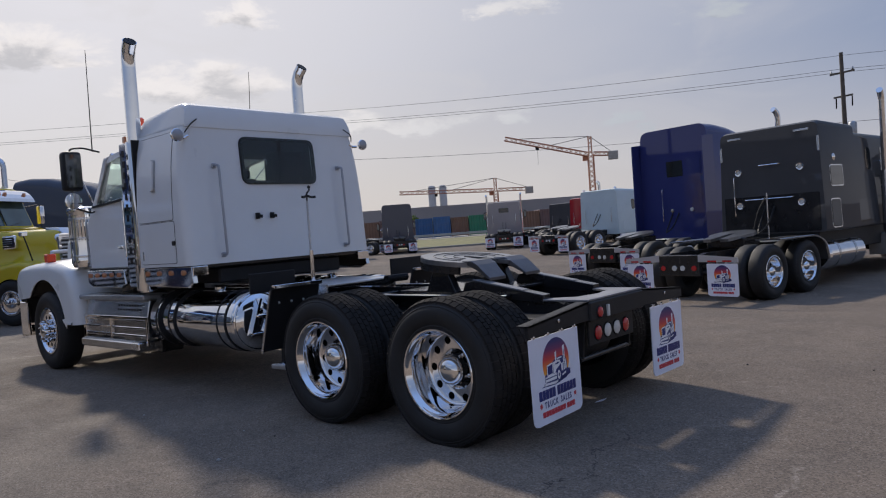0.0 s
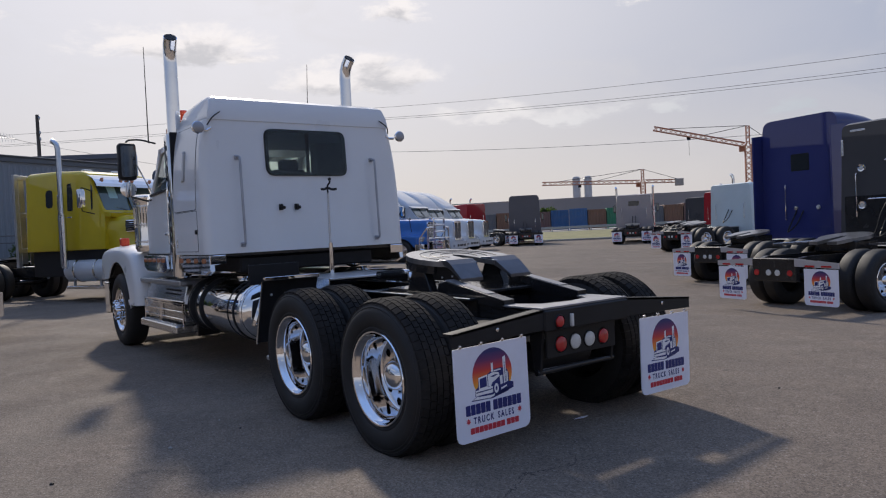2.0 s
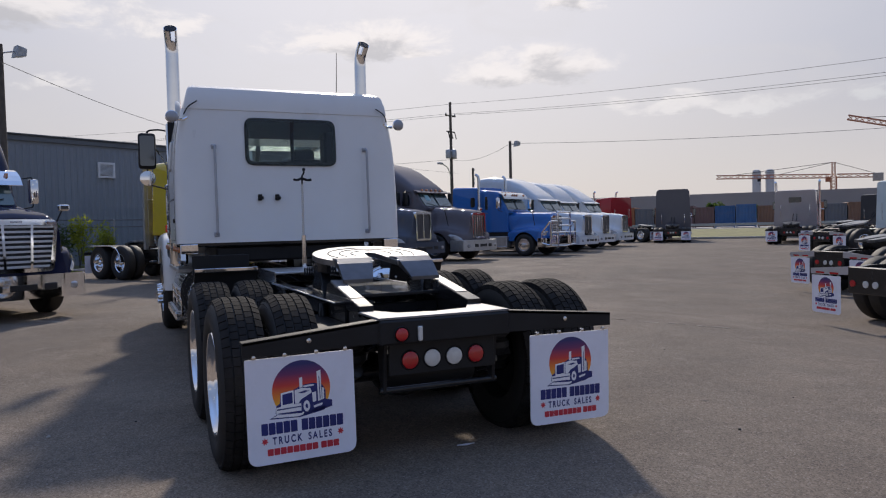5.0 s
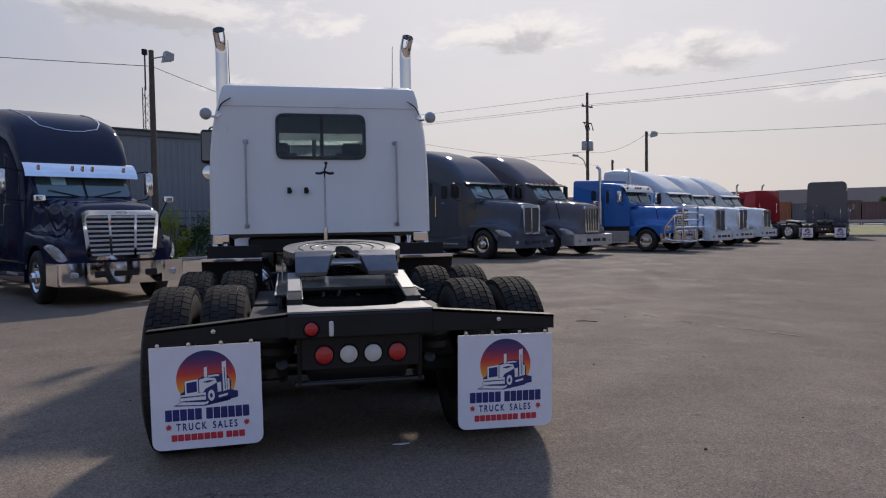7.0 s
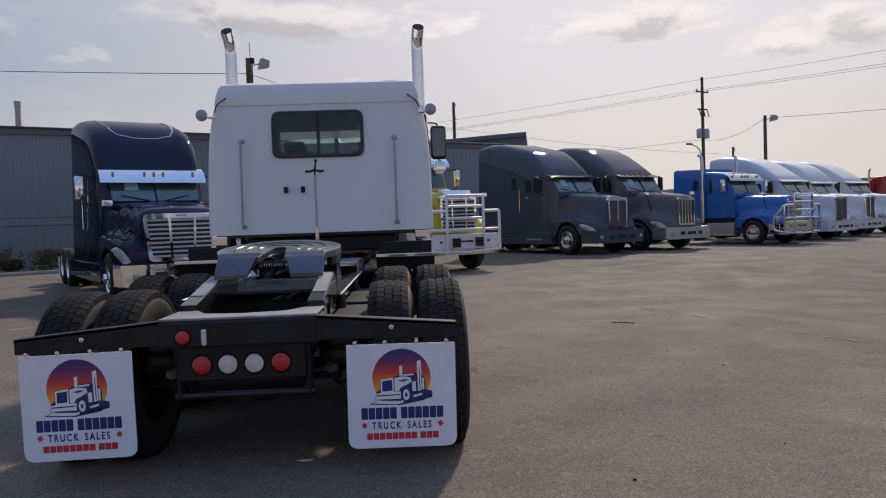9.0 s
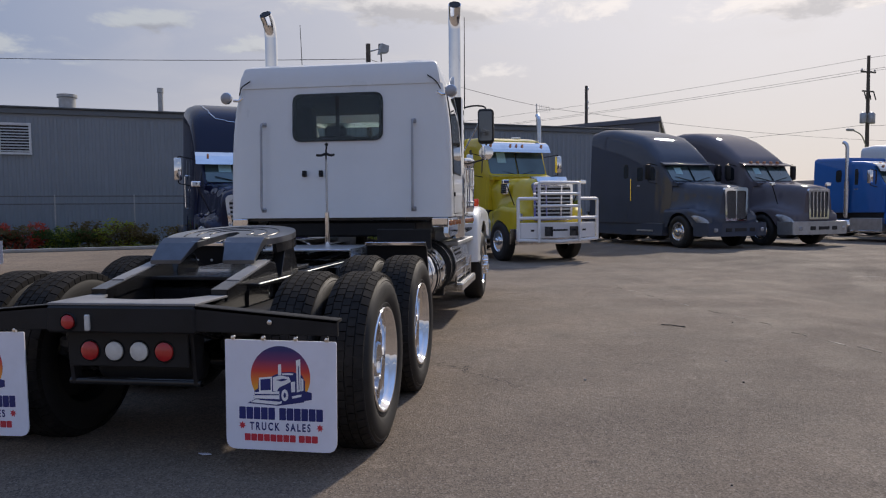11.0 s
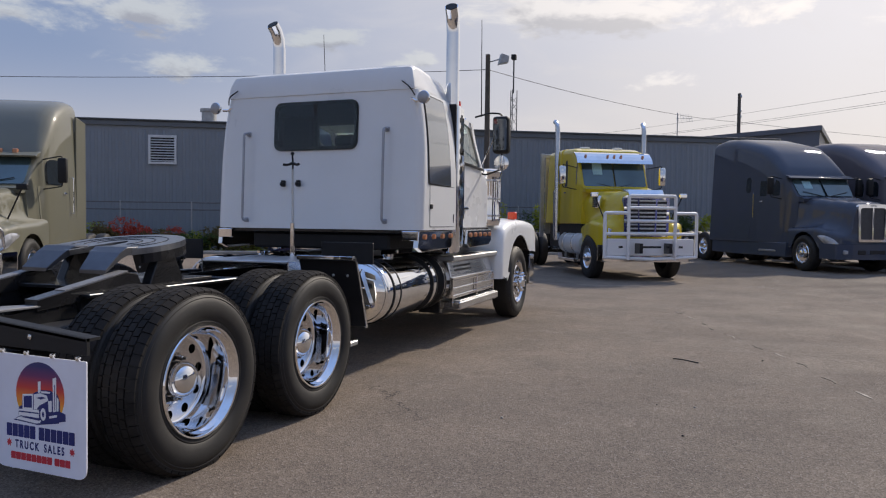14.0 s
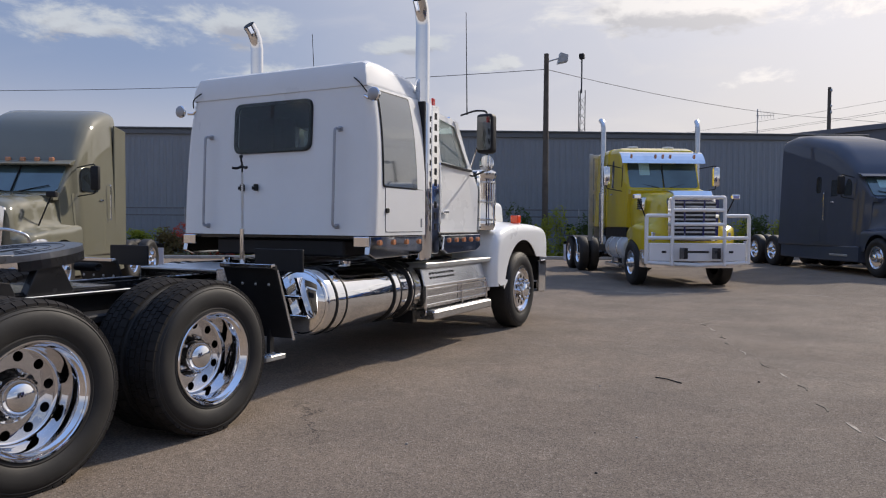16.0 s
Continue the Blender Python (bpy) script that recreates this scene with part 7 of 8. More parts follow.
GRASS = mat("grass", (0.17, 0.165, 0.06), 0.9, 0, 0.5, 1.2, 0.6, 30, dirt=0.5, dirt_color=(0.16, 0.13, 0.05))
LEAF = mat("shrub_leaves", (0.075, 0.12, 0.025), 0.7, 0, 0.5, 6)
LEAF2 = mat("yellow_green_leaves", (0.36, 0.40, 0.05), 0.7, 0, 0.4, 6)
FLOWER = mat("red_flowers", (0.62, 0.10, 0.06), 0.7, 0, 0.5, 6)
DRY = mat("dry_weeds", (0.20, 0.15, 0.06), 0.8, 0, 0.5, 6)
for leaf_mat in (LEAF, LEAF2, FLOWER, DRY):
    # light shows through thin leaves
    ln, ll = leaf_mat.node_tree.nodes, leaf_mat.node_tree.links
    pb, glow, both_ways = ln["Principled BSDF"], ln.new("ShaderNodeBsdfTranslucent"), ln.new("ShaderNodeMixShader")
    ll.new(pb.inputs["Base Color"].links[0].from_socket, glow.inputs["Color"])
    both_ways.inputs[0].default_value = 0.55
    ll.new(pb.outputs[0], both_ways.inputs[1])
    ll.new(glow.outputs[0], both_ways.inputs[2])
    ll.new(both_ways.outputs[0], ln["Material Output"].inputs["Surface"])
BARK = mat("bark", (0.09, 0.07, 0.05), 0.9, 0, 0.3, 8, 0.5, 30)
WOOD = mat("weathered_pole_wood", (0.10, 0.085, 0.07), 0.85, 0, 0.3, 4, 0.5, 30)
GALV = mat("galvanised_steel", (0.38, 0.39, 0.40), 0.45, 0.7, 0.2, 5)
FENCE = mat("weathered_fence_pipe", (0.13, 0.135, 0.14), 0.6, 0.3, 0.2, 5)
CONCRETE = mat("kerb_concrete", (0.36, 0.34, 0.31), 0.85, 0, 0.2, 2, 0.3, 60)
SIDING = mat("blue_grey_siding", (0.205, 0.235, 0.27), 0.5, 0, 0.10, 0.6, 0.05, 20, dirt=0.2, dirt_color=(0.12, 0.12, 0.12))
SIDING_DARK = mat("dark_slate_siding", (0.10, 0.11, 0.14), 0.5, 0, 0.12, 0.6, dirt=0.15)
TRIMM = mat("roof_trim", (0.11, 0.125, 0.14), 0.5, 0, 0.1, 1)
LOUVRE = mat("louvre_white", (0.62, 0.64, 0.66), 0.5, 0, 0.1, 4)

# the long building: local x runs along its wall, local -y faces the yard
BUILD = Matrix.Translation((-33.3, -5.0, 0)) @ Matrix.Rotation(radians(120), 4, "Z")
HIGH = 5.95
wall = tagged(part("wall_north", box(-75, 14, 0.0, 0.3, 0, HIGH), SIDING), "blue-grey corrugated metal building wall", "wall", kind="structure")
wall.matrix_world = BUILD
rib = prism([(0, 0), (0.04, -0.03), (0.12, -0.03), (0.16, 0)], 0.1, HIGH - 0.35, "z")
rib_ob = None
for i in range(296):
    if rib_ob is None:
        rib_ob = part("siding_rib", rib, SIDING, wall)
    else:
        c = rib_ob.copy()
        scene.collection.objects.link(c)
        c.parent = wall
    (c if i else rib_ob).matrix_basis = Matrix.Translation((-75 + i * 0.3, 0, 0))
for z0, z1, d in ((HIGH - 0.20, HIGH + 0.06, 0.10), (HIGH + 0.06, HIGH + 0.12, 0.16)):
    t = tagged(part("trim", box(-75, 14.1, -d, 0.35, z0, z1, 0.01), TRIMM), "dark metal eaves trim", "trim", kind="structure")
    t.matrix_world = BUILD
roof = tagged(part("roof", prism([(-0.1, HIGH + 0.1), (12, HIGH + 0.5), (24, HIGH + 0.1), (24, HIGH - 0.1), (-0.1, HIGH)], -75, 14, "x"), TRIMM), "low metal roof", "roof", kind="structure")
roof.matrix_world = BUILD
for nm, b in (("wall_east", box(13.7, 14, 0.3, 24, 0, HIGH)), ("wall_south", box(-75, 14, 23.7, 24, 0, HIGH)), ("wall_west", box(-75, -74.7, 0.3, 24, 0, HIGH))):
    t = tagged(part(nm, b, SIDING), "blue-grey metal building wall", "wall", kind="structure")
    t.matrix_world = BUILD


# a taller dark block behind the end of the building
block = tagged(part("wall_block", prism([(-54.5, 10.8), (-59.7, 2.4), (-84.0, 8.5), (-80.0, 15.2)], 0, 8.1, "z"), SIDING_DARK), "dark slate taller building block", "wall", kind="structure")
part("block_coping", prism([(-54.2, 10.9), (-59.6, 2.0), (-84.4, 8.4), (-80.0, 15.6)], 8.1, 8.45, "z"), SIDING_DARK, block)


def louvre(x, z, w=1.25, h=1.35):
    L = thing("wall_louvre", BUILD @ Matrix.Translation((x, -0.06, z)), "white slatted metal wall louvre", "vent")
    fr = holed(rect(0, w, 0, h), [rect(0.09, w - 0.09, 0.09, h - 0.09)], -0.06, 0.03, "y")
    part("frame", fr, LOUVRE, L)
    # dark sheet for the shade behind the slats
    part("backing", box(0.05, w - 0.05, 0.02, 0.04, 0.05, h - 0.05), GRILLE_DARK, L)
    for k in range(10):
        part("slat", prism([(-0.05, 0.12 + k * (h - 0.24) / 9), (0.02, 0.17 + k * (h - 0.24) / 9), (0.02, 0.18 + k * (h - 0.24) / 9), (-0.05, 0.14 + k * (h - 0.24) / 9)], 0.09, w - 0.09, "x"), LOUVRE, L)


louvre(-18.3, 4.0)
louvre(2.5, 4.25, 0.85, 0.75)
for x, h in ((-15.7, 0.7), (-11.8, 1.2)):
    v = thing("roof_vent", BUILD @ Matrix.Translation((x, 0.8, HIGH + 0.1)), "grey metal roof vent pipe", "vent")
    r = 0.35 if h < 1 else 0.12
    part("pipe", lathe([(r, 0), (r, h * 0.8), (r * 1.2, h * 0.82), (r * 1.2, h), (0, h)], "z", n=16), GALV, v, smooth=True)

# fence along the wall, a kerb and a strip of grass and weeds
fence = thing("chain_link_fence", BUILD @ Matrix.Translation((0, -2.2, 0)), "galvanised chain-link fence along the building", "fence")
for k in range(26):
    part("post", lathe([(0.03, 0), (0.03, 2.2), (0.0, 2.23)], "z", (-70 + k * 3.0, 0, 0), 8), GALV, fence)
for z in (2.16, 1.84):
    part("rail", tube([(-70, 0, z), (5, 0, z)], 0.026, 6), FENCE, fence)
strip = tagged(part("grass_strip", box(-74, 6, -4.6, -0.1, 0.0, 0.06), GRASS), "strip of patchy mown grass", "grass", kind="structure")
strip.matrix_world = BUILD
kerb = tagged(part("kerb", box(-74, 6, -4.85, -4.6, 0, 0.13, 0.02), CONCRETE), "pale concrete kerb", "kerb", kind="structure")
kerb.matrix_world = BUILD


def leaf_cloud(count, seed, rx, ry, rz, size, base=0.0, lump=0.35):
    """Many small leaves in an uneven mound."""
    rnd = random.Random(seed)
    verts, faces = [], []
    lumps = [(rnd.uniform(-0.7, 0.7), rnd.uniform(-0.7, 0.7), rnd.uniform(0.1, 0.9), rnd.uniform(0.3, 0.6)) for _ in range(9)]
    for _ in range(count):
        lx, ly, lz, lr = rnd.choice(lumps)
        d = Vector((rnd.gauss(0, 1), rnd.gauss(0, 1), rnd.gauss(0, 1)))
        d = d.normalized() * lr * rnd.uniform(0.5, 1.0)
        c = Vector(((lx + d.x) * rx, (ly + d.y) * ry, base + max(0.02, (lz + d.z * 0.6)) * rz))
        a = Vector((rnd.gauss(0, 1), rnd.gauss(0, 1), rnd.gauss(0, 0.6))).normalized() * size * rnd.uniform(0.6, 1.3)
        b = a.cross(Vector((rnd.gauss(0, 1), rnd.gauss(0, 1), rnd.gauss(0, 1)))).normalized() * size * 0.45
        i = len(verts)
        verts += [c - a, c + b, c + a, c - b]
        faces.append((i, i + 1, i + 2, i + 3))
    me = bpy.data.meshes.new("leaves")
    me.from_pydata(verts, [], faces)
    return me


def shrub(name, x, y, seed, size, m, label, count=1100, leaf=0.075):
    S = thing(name, BUILD @ Matrix.Translation((x, y, 0.05)), label, "shrub")
    me = leaf_cloud(count, seed, size[0], size[1], size[2], leaf)
    me.materials.append(m)
    f = new("foliage", me)
    f.parent = S
    f["kind"] = "stuff"
    rnd = random.Random(seed)
    for _ in range(5):
        part("stem", tube([(0, 0, 0), (rnd.uniform(-0.5, 0.5) * size[0], rnd.uniform(-0.5, 0.5) * size[1], size[2] * 0.8)], 0.015, 5, r_end=0.006), BARK, S)


for k in range(9):
    shrub("weed_clump", -27 + k * 1.9, -3.2, 50 + k, (1.2, 0.6, 0.9), DRY if k % 3 else LEAF, "dry brown and green weeds by the fence")
for k in range(7):
    shrub("flower_bush", -20.5 + k * 1.15, -2.9, 80 + k, (0.9, 0.55, 1.22 if k in (2, 3) else 1.05), FLOWER if k in (2, 3) else DRY if k % 2 else LEAF2, "bush with red autumn leaves along the fence" if k in (2, 3) else "low dry green bush along the fence")
for k in range(6):
    shrub("leafy_shrub", -4.0 + k * 1.0, -2.9, 110 + k, (0.75, 0.55, 2.0 - 0.25 * (k % 2)), LEAF2 if k % 3 else LEAF, "yellow-green leafy shrub by the fence")
for k in range(4):
    shrub("leafy_shrub", 5.0 + k * 1.0, -2.9, 130 + k, (0.75, 0.5, 1.7), LEAF2 if k % 2 else LEAF, "yellow-green leafy shrub by the fence")


def lamp_pole(x, y, h, turn, label):
    P = thing("yard_lamp_pole", pose(x, y, 0, 0, 0, turn), label, "lamp post")
    part("pole", lathe([(0.15, 0), (0.13, h * 0.6), (0.11, h), (0, h)], "z", n=12), WOOD, P, smooth=True)
    arm = part("arm", tube([(0.05, 0, h - 0.35), (0.55, 0, h - 0.2)], 0.03, 6), GALV, P)
    part("floodlight", prism([(0.5, h - 0.45), (0.95, h - 0.35), (0.98, h - 0.05), (0.62, h + 0.05)], -0.2, 0.2, "y", bevel=0.02), GALV, arm)


lamp_pole(-30.0, -6.1, 9.3, 120, "dark wooden pole with a floodlight")
lamp_pole(-48.8, 28.0, 8.5, 100, "dark wooden pole with a floodlight")


MAST = mat("dark_mast_steel", (0.07, 0.07, 0.075), 0.6, 0.3, 0.2, 4)


def lattice_tower(x, y, h):
    P = thing("lattice_mast", pose(x, y, 0), "slim galvanised lattice antenna mast", "mast")
    c = [(0.25 * math.cos(radians(a)), 0.25 * math.sin(radians(a))) for a in (0, 120, 240)]
    for p in c:
        part("leg", tube([(*p, 0), (*p, h - 2.4)], 0.03, 5), MAST, P)
    br = bmesh.new()
    z, k = 0.0, 0
    while z < h - 2.9:
        for i in range(3):
            a, b = c[i], c[(i + 1) % 3]
            tube([(*(a if k % 2 else b), z), (*(b if k % 2 else a), z + 0.5)], 0.014, 4, br)
        z += 0.5
        k += 1
    tagged(part("bracing", br, MAST, P), kind="stuff")
    part("top_pole", tube([(0, 0, h - 2.6), (0, 0, h)], 0.05, 6), MAST, P)
    part("antenna_head", box(-0.16, 0.16, -0.16, 0.16, h - 0.35, h, 0.03), MATT, P)


lattice_tower(-45.2, -9.0, 12.8)


def utility_pole(x, y, h, turn, transformer=True, lamp=True):
    P = thing("utility_pole", pose(x, y, 0, 0, 0, turn), "wooden utility pole with cross arms and transformers" if transformer else "bare wooden utility pole with side insulators", "pole")
    part("pole", lathe([(0.20, 0), (0.13, h), (0, h)], "z", n=10), WOOD, P, smooth=True)
    if transformer:
        arm = part("cross_arm", box(-0.06, 0.06, -0.9, 0.9, h - 1.5, h - 1.38), WOOD, P)
        for yy in (-0.8, 0, 0.8):
            part("insulator", lathe([(0.05, 0), (0.08, 0.1), (0.04, 0.2), (0, 0.24)], "z", (0, yy, h - 1.38), 8), DULL, arm)
    else:
        for zz in (h - 0.4, h - 1.6, h - 2.1):
            part("insulator", lathe([(0.05, 0), (0.09, 0.12), (0.05, 0.26), (0, 0.3)], "z", (0.16, 0.05, zz), 8), DULL, P)
    if transformer:
        for yy in (-0.55, 0.55, 0.0):
            part("transformer", lathe([(0, 0), (0.26, 0.02), (0.28, 0.1), (0.28, 0.85), (0.2, 0.95), (0, 1.0)], "z", (0.35 if yy == 0 else 0.0, yy, h - 6.0), 14), GALV, P, smooth=True)
        part("cross_arm", box(-0.06, 0.06, -0.7, 0.7, h - 3.2, h - 3.08), WOOD, P)
        for yy in (-0.6, 0.0, 0.6):
            part("cutout", tube([(0.1, yy, h - 3.2), (0.22, yy + 0.1, h - 3.9)], 0.05, 6), MATT, P)
    if lamp:
        part("lamp_arm", tube(arc([(0, 0, h - 8.2), (0.4, -1.2, h - 7.0), (0.6, -2.6, h - 6.7)], 0.6), 0.05, 6), GALV, P)
        part("lamp_head", box(0.45, 0.75, -3.2, -2.5, h - 6.8, h - 6.6, 0.04), GALV, P)


utility_pole(-66.0, 30.5, 14.7, 30)
utility_pole(-9.6, 53.6, 12.2, 70, True, False)
utility_pole(-63.0, 5.7, 12.4, 30, False, False)
utility_pole(-80.0, 40.0, 9.0, 30, False, False)


CABLE = mat("weathered_cable", (0.10, 0.10, 0.11), 0.7, 0, 0.2, 3)


def cable(name_label, pts, sag, r=0.02):
    """An overhead line hung between points."""
    path = []
    for a, b in zip(pts, pts[1:]):
        a, b = Vector(a), Vector(b)
        for i in range(17):
            t = i / 16
            path.append(a.lerp(b, t) - Vector((0, 0, sag * 4 * t * (1 - t))))
    ob = part("overhead_cable", tube(path, r * 0.75, 5), CABLE)
    tagged(ob, name_label, "cable", "overhead cables")


for dz, dy in ((-0.2, 0), (-1.3, -0.8), (-1.3, 0.8)):
    cable("dark overhead power line between poles", [(-110, -30 + dy, 14 + dz), (-66.0, 30.5 + dy, 14.7 + dz), (-9.6, 53.6 + dy, 12.2 + dz), (60, 80 + dy, 12 + dz)], 0.7)
cable("dark overhead telephone line", [(-110, -28, 8.3), (-66, 30.5, 8.6), (-48.8, 28, 8.3), (-9.6, 53.6, 7.2), (60, 80, 7.2)], 0.6)
cable("dark overhead supply line between lamp poles", [(-18, -42, 8.6), (-30, -6.1, 8.6), (-63, 5.7, 10.0), (-95, 45, 9.5)], 0.4)


def crane(x, y, h, jib, turn, back, rise, apex):
    """A tower crane. rise: how far the jib's tip stands over its root; apex: the height of its head."""
    P = thing("tower_crane", pose(x, y, 0, 0, 0, turn), "distant orange-brown tower crane with a lattice jib", "crane")
    M = mat("crane_paint", (0.44, 0.20, 0.12), 0.6, 0, 0.2, 0.5)

    def lattice(name, a, b, n, size, r=0.17):
        a, b = Vector(a), Vector(b)
        d = (b - a)
        ax = Vector((0, 1, 0))
        az = d.normalized().cross(ax)
        cs = [ax * size + az * size, ax * -size + az * size, ax * -size - az * size, ax * size - az * size]
        bm = bmesh.new()
        for c in cs:
            tube([a + c, b + c], r, 4, bm)
        for i in range(n):
            p, q = a + d * (i / n), a + d * ((i + 1) / n)
            for j in range(4):
                u, v = (cs[j], cs[(j + 1) % 4]) if (i + j) % 2 else (cs[(j + 1) % 4], cs[j])
                tube([p + u, q + v], r * 0.65, 4, bm)
        return part(name, bm, M, P)
    lattice("tower", (0, 0, 0), (0, 0, h), 14, 0.9, 0.23)
    lattice("jib", (1, 0, h), (jib, 0, h + rise), 18, 0.65)
    lattice("counter_jib", (-1, 0, h), (-back, 0, h - 0.5), 5, 0.6)
    lattice("apex", (0, 0, h), (0, 0, apex), 4, 0.5)
    part("counterweight", box(-back - 1, -back + 2.2, -1.1, 1.1, h - 2.4, h + 0.4, 0.1), CONCRETE, P)
    part("cabin", box(0.8, 2.6, -2.2, -0.8, h - 2.0, h - 0.2, 0.1), M, P)
    for x0, z0 in ((jib * 0.45, h + rise * 0.45 + 0.7), (jib * 0.85, h + rise * 0.85 + 0.7), (-back + 1, h + 0.2)):
        part("stay", tube([(0, 0, apex), (x0, 0, z0)], 0.09, 4), MATT, P)
    part("hoist_rope", tube([(jib * 0.62, 0, h + rise * 0.62), (jib * 0.62, 0, h - 2)], 0.05, 4), MATT, P)
    part("hook_block", box(jib * 0.62 - 0.6, jib * 0.62 + 0.6, -0.4, 0.4, h + rise * 0.62 - 1.8, h + rise * 0.62 - 0.8, 0.05), MATT, P)


crane(-120.0, 212.5, 23.5, 28.5, 214.0, 8.0, 7.6, 29.5)
crane(-178.0, 235.0, 16.5, 40.0, 220.0, 14.5, 1.5, 21.5)
silo_m = mat("pale_silo_concrete", (0.48, 0.47, 0.46), 0.8, 0, 0.12, 0.2)
for x, y in ((-265.5, 292.5), (-261.0, 296.7)):
    s = thing("storage_silo", pose(x, y, 0), "pale round storage silo far off", "silo", "far silos")
    part("shell", lathe([(2.1, 0), (2.1, 25.4), (1.6, 26.2), (0, 26.6)], "z", n=24), silo_m, s, smooth=True)
    part("rim", lathe([(2.15, 24.6), (2.3, 24.7), (2.3, 25.0), (2.15, 25.1)], "z", n=24), GALV, s, smooth=True)

# the far side: verge, road, containers, a long wall and woods
FAR = Matrix.Translation((-45.3, 49.7, 0)) @ Matrix.Rotation(radians(43), 4, "Z")
verge = tagged(part("grass_verge", prism([(-10, 0), (22, 0), (22, 0.45), (-8, 0.16), (-10, 0.12)], -140, 140, "x"), GRASS), "long yellowing grass verge", "grass", kind="structure")
verge.matrix_world = FAR
fk = tagged(part("kerb_far", box(-140, 140, -10.3, -10, 0, 0.16, 0.02), CONCRETE), "pale concrete kerb", "kerb", kind="structure")
fk.matrix_world = FAR
road = tagged(part("road", box(-300, 300, 22, 120, 0.0, 0.44), CONCRETE), "pale road and gravel beyond the verge", "road", kind="structure")
road.matrix_world = FAR
rails = thing("guard_rail", FAR @ Matrix.Translation((0, 22.4, 0.44)), "low galvanised guard rail along the road", "rail")
part("beam", box(-140, 140, 0, 0.06, 0.35, 0.65, 0.02), GALV, rails)
for k in range(56):
    part("post", box(-138 + k * 5, -137.85 + k * 5, 0.06, 0.2, 0, 0.6), GALV, rails)


def container(x, y, color, label, n, h):
    C = thing("shipping_container", FAR @ Matrix.Translation((x, y, 0.44)), label, "container", "far containers")
    m = mat("container_" + "_".join(label.split()[:2]), color, 0.6, 0, 0.15, 0.6, dirt=0.25)
    body = box(0, n, 0, 6.06, 0.15, h, 0.03)
    part("body", body, m, C)
    for k in range(int(n / 0.4) - 1):
        part("corrugation", prism([(0.3 + k * 0.4, 0), (0.36 + k * 0.4, -0.05), (0.5 + k * 0.4, -0.05), (0.56 + k * 0.4, 0)], 0.25, h - 0.12, "z"), m, C)
    for xx in (0.0, n - 0.16):
        part("corner_post", box(xx, xx + 0.16, -0.06, 0.1, 0, h), m, C)


row_c = {"dark grey": (0.13, 0.13, 0.14), "deep blue": (0.03, 0.10, 0.24), "faded blue": (0.05, 0.13, 0.28), "rust brown": (0.20, 0.10, 0.06), "faded green": (0.03, 0.20, 0.10), "rust orange": (0.32, 0.11, 0.04), "dull maroon": (0.16, 0.085, 0.075)}
order = ["dull maroon", "deep blue", "faded blue", "rust brown", "faded green", "rust orange", "dark grey", "rust brown", "dull maroon"]
for i in range(-9, 27):
    hue = order[i % 9]
    container(-5.72 + i * 2.56, 30.0, row_c[hue], hue + " corrugated shipping container, end on", 2.44, 2.9 + 0.12 * (i % 3 - 1))
back = tagged(part("wall_far", box(-330, 330, 78, 79, 0.44, 6.6), mat("far_brown_cladding", (0.29, 0.255, 0.24), 0.8, 0, 0.2, 0.05)), "long brown industrial wall far off", "wall", kind="structure")
back.matrix_world = FAR


def far_tree(x, y, seed, h):
    S = thing("tree", FAR @ Matrix.Translation((x, y, 0.44)), "distant leafy tree beyond the road", "tree", "far trees")
    rnd = random.Random(seed)
    part("trunk", tube([(0, 0, 0), (rnd.uniform(-.2, .2), 0, h * 0.5), (rnd.uniform(-.5, .5), 0, h * 0.8)], 0.22, 7, r_end=0.06), BARK, S)
    for k in range(4):
        a = rnd.uniform(0, 6.3)
        part("limb", tube([(0, 0, h * (0.35 + 0.1 * k)), (math.cos(a) * h * 0.22, math.sin(a) * h * 0.22, h * (0.55 + 0.1 * k))], 0.09, 5, r_end=0.03), BARK, S)
    me = leaf_cloud(1100, seed, h * 0.42, h * 0.42, h * 0.70, 0.32, h * 0.25)
    me.materials.append(LEAF)
    f = new("crown", me)
    f.parent = S
    f["kind"] = "stuff"


for i in range(34):
    far_tree(-150 + i * 9.5 + random.Random(i).uniform(-3, 3), 62 + random.Random(i + 99).uniform(-8, 10), 400 + i, random.Random(i + 7).uniform(2.4, 4.0))

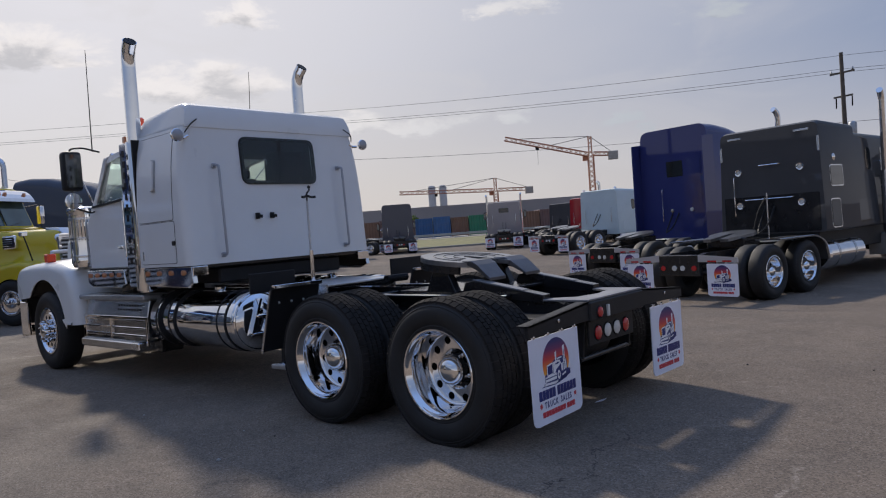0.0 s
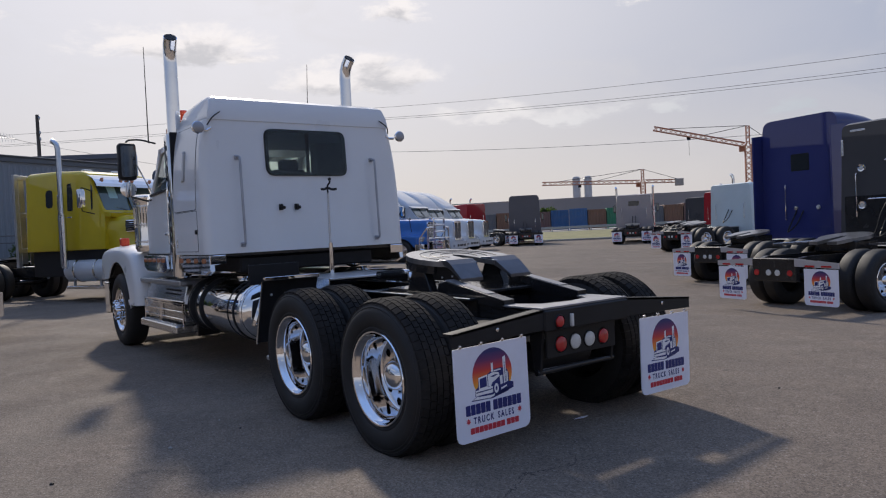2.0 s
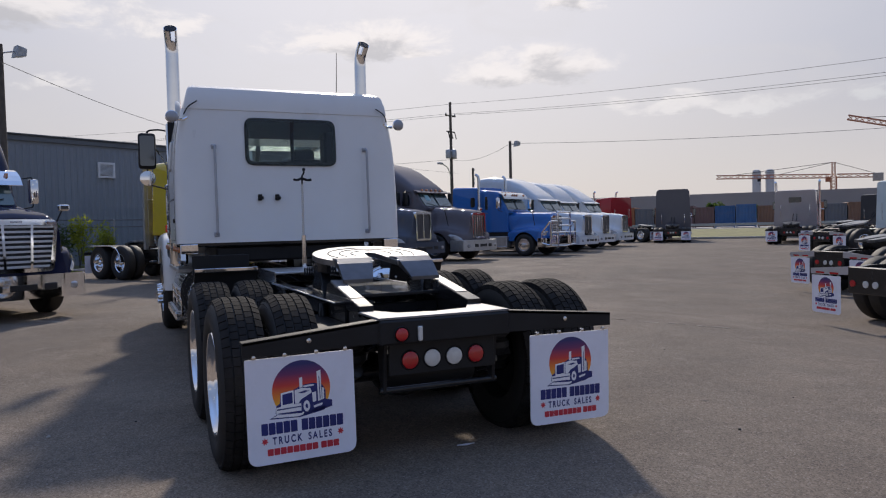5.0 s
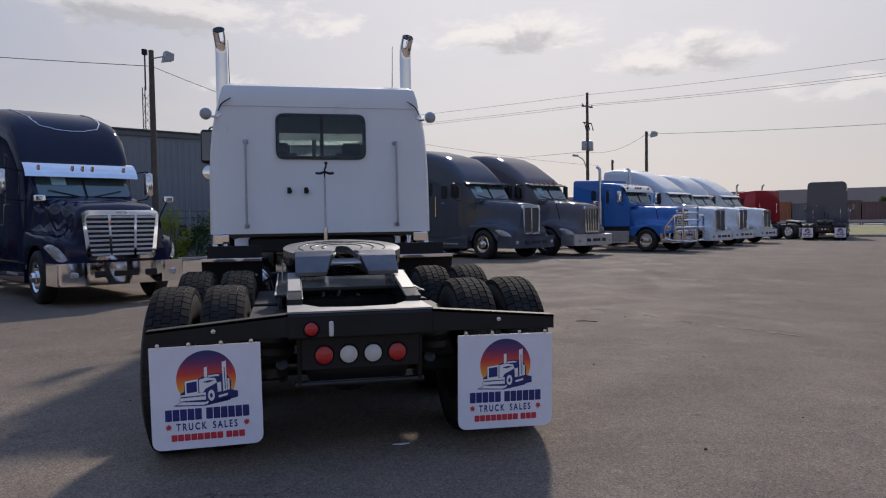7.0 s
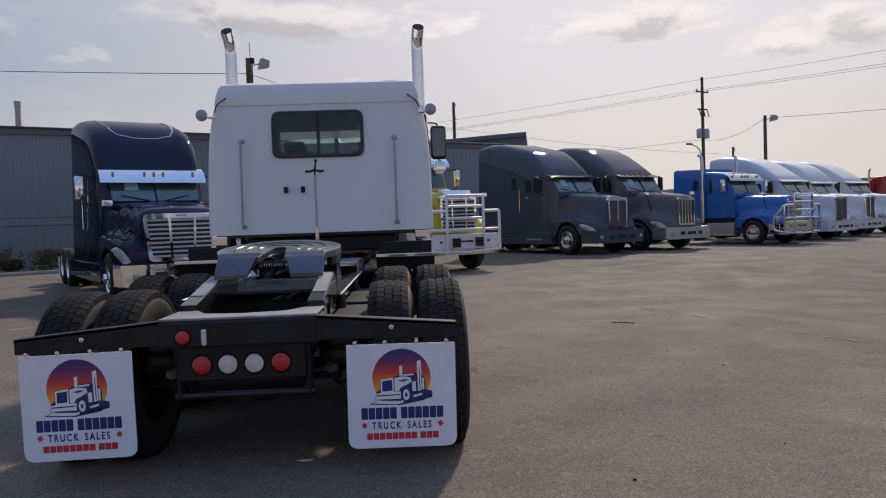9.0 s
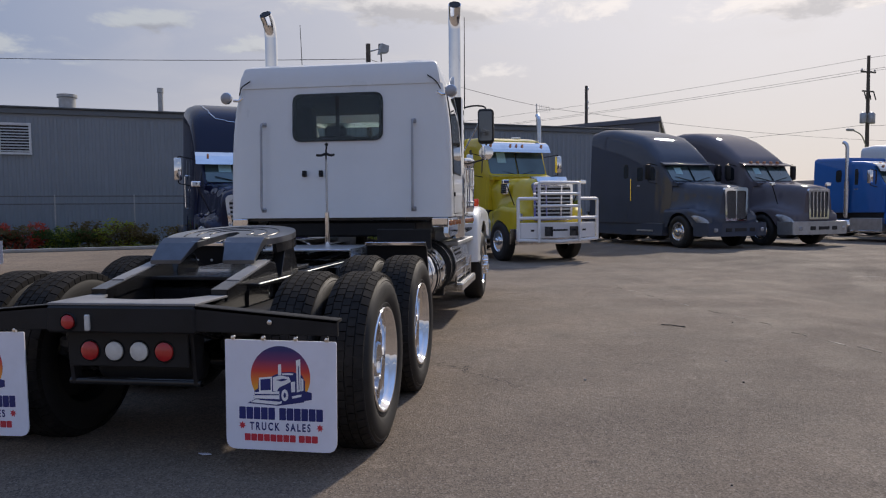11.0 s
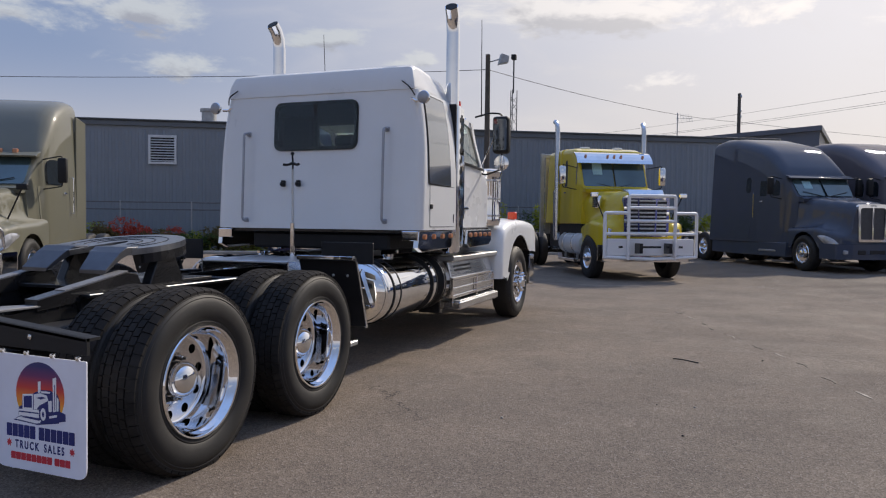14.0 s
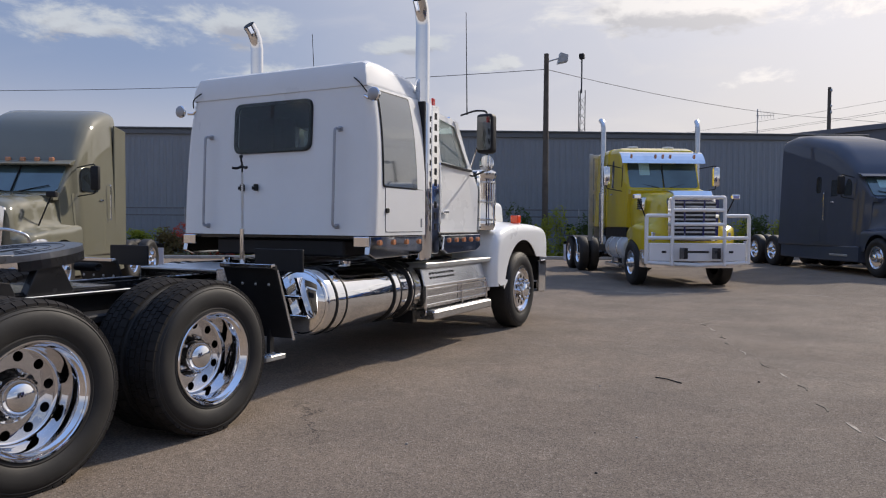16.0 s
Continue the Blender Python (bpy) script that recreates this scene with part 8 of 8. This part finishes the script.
# litter and cracks on the yard
scrap = tagged(part("paper_scrap", prism([(0, 0), (0.07, 0.02), (0.10, 0.07), (0.05, 0.05)], 0.001, 0.006, "z"), FLAP), "small pale scrap on the asphalt", "litter")
scrap.matrix_world = pose(-0.37, 0.23, 0.002, 4, -6, 30)
twig = tagged(part("twig", tube([(0, 0, 0.008), (0.12, 0.01, 0.012), (0.30, 0.0, 0.006)], 0.006, 5), MATT), "short dark strap lying on the asphalt", "litter")
twig.matrix_world = pose(-5.5, 3.7, 0, 0, 0, 62)
rnd = random.Random(12)
for k in range(26):
    r = rnd.uniform(0.006, 0.018)
    st = tagged(part("pebble", lathe([(0, 0), (r, r * 0.2), (r * 0.9, r * 0.7), (r * 0.4, r), (0, r * 1.05)], "z", n=7), CONCRETE if k % 2 else MATT), "small loose stone on the asphalt", "stone", "loose stones")
    st.matrix_world = pose(rnd.uniform(-6, 3.5), rnd.choice((-1, 1)) * rnd.uniform(1.7, 5.0), 0, 0, 0, rnd.uniform(0, 360))


# an aerial on the roof of the building
aerial = thing("roof_aerial", BUILD @ Matrix.Translation((13.6, 10.6, HIGH + 0.35)), "thin metal television aerial on a mast", "aerial")
part("mast", tube([(0, 0, 0), (0, 0, 2.7)], 0.035, 6), GALV, aerial)
part("boom", tube([(-0.1, 0, 2.3), (1.1, 0, 2.35)], 0.02, 5), GALV, aerial)
for k in range(6):
    part("dipole", tube([(0.05 + k * 0.2, -0.1, 2.0 + k * 0.02), (0.05 + k * 0.2, 0.1, 2.7 - k * 0.02)], 0.010, 4), GALV, aerial)

# a broken pale joint in the asphalt
JOINT = mat("pale_joint_filler", (0.33, 0.29, 0.24), 0.9, 0, 0.3, 8, 0.3, 80)
TAR = mat("dark_joint_tar", (0.07, 0.055, 0.042), 0.8, 0, 0.3, 8)
joint = thing("pavement_joint", Matrix.Identity(4), "broken pale joint line in the worn asphalt", "pavement joint")
rj = random.Random(3)
ja, jb = Vector((-9.9, 3.5, 0)), Vector((-3.4, 5.75, 0))
way = (jb - ja).normalized()
side = Vector((-way.y, way.x, 0))
t = 0.0
while t < (jb - ja).length:
    n = rj.uniform(0.08, 0.35)
    c = ja + way * t + side * (0.05 * math.sin(t * 2.1) + rj.uniform(-0.02, 0.02))
    w = rj.uniform(0.008, 0.022)
    turn = side * rj.uniform(-0.04, 0.04)
    pts = [c + side * w * 0.3, c + way * n * 0.5 + turn + side * w, c + way * n + side * w * 0.2, c + way * n - side * w * 0.3, c + way * n * 0.5 + turn - side * w * 0.8, c - side * w * 0.3]
    part("filler", prism([(p.x, p.y) for p in pts], 0.0, 0.004, "z"), JOINT if rj.random() < 0.65 else TAR, joint)
    t += n + rj.uniform(0.05, 0.5)
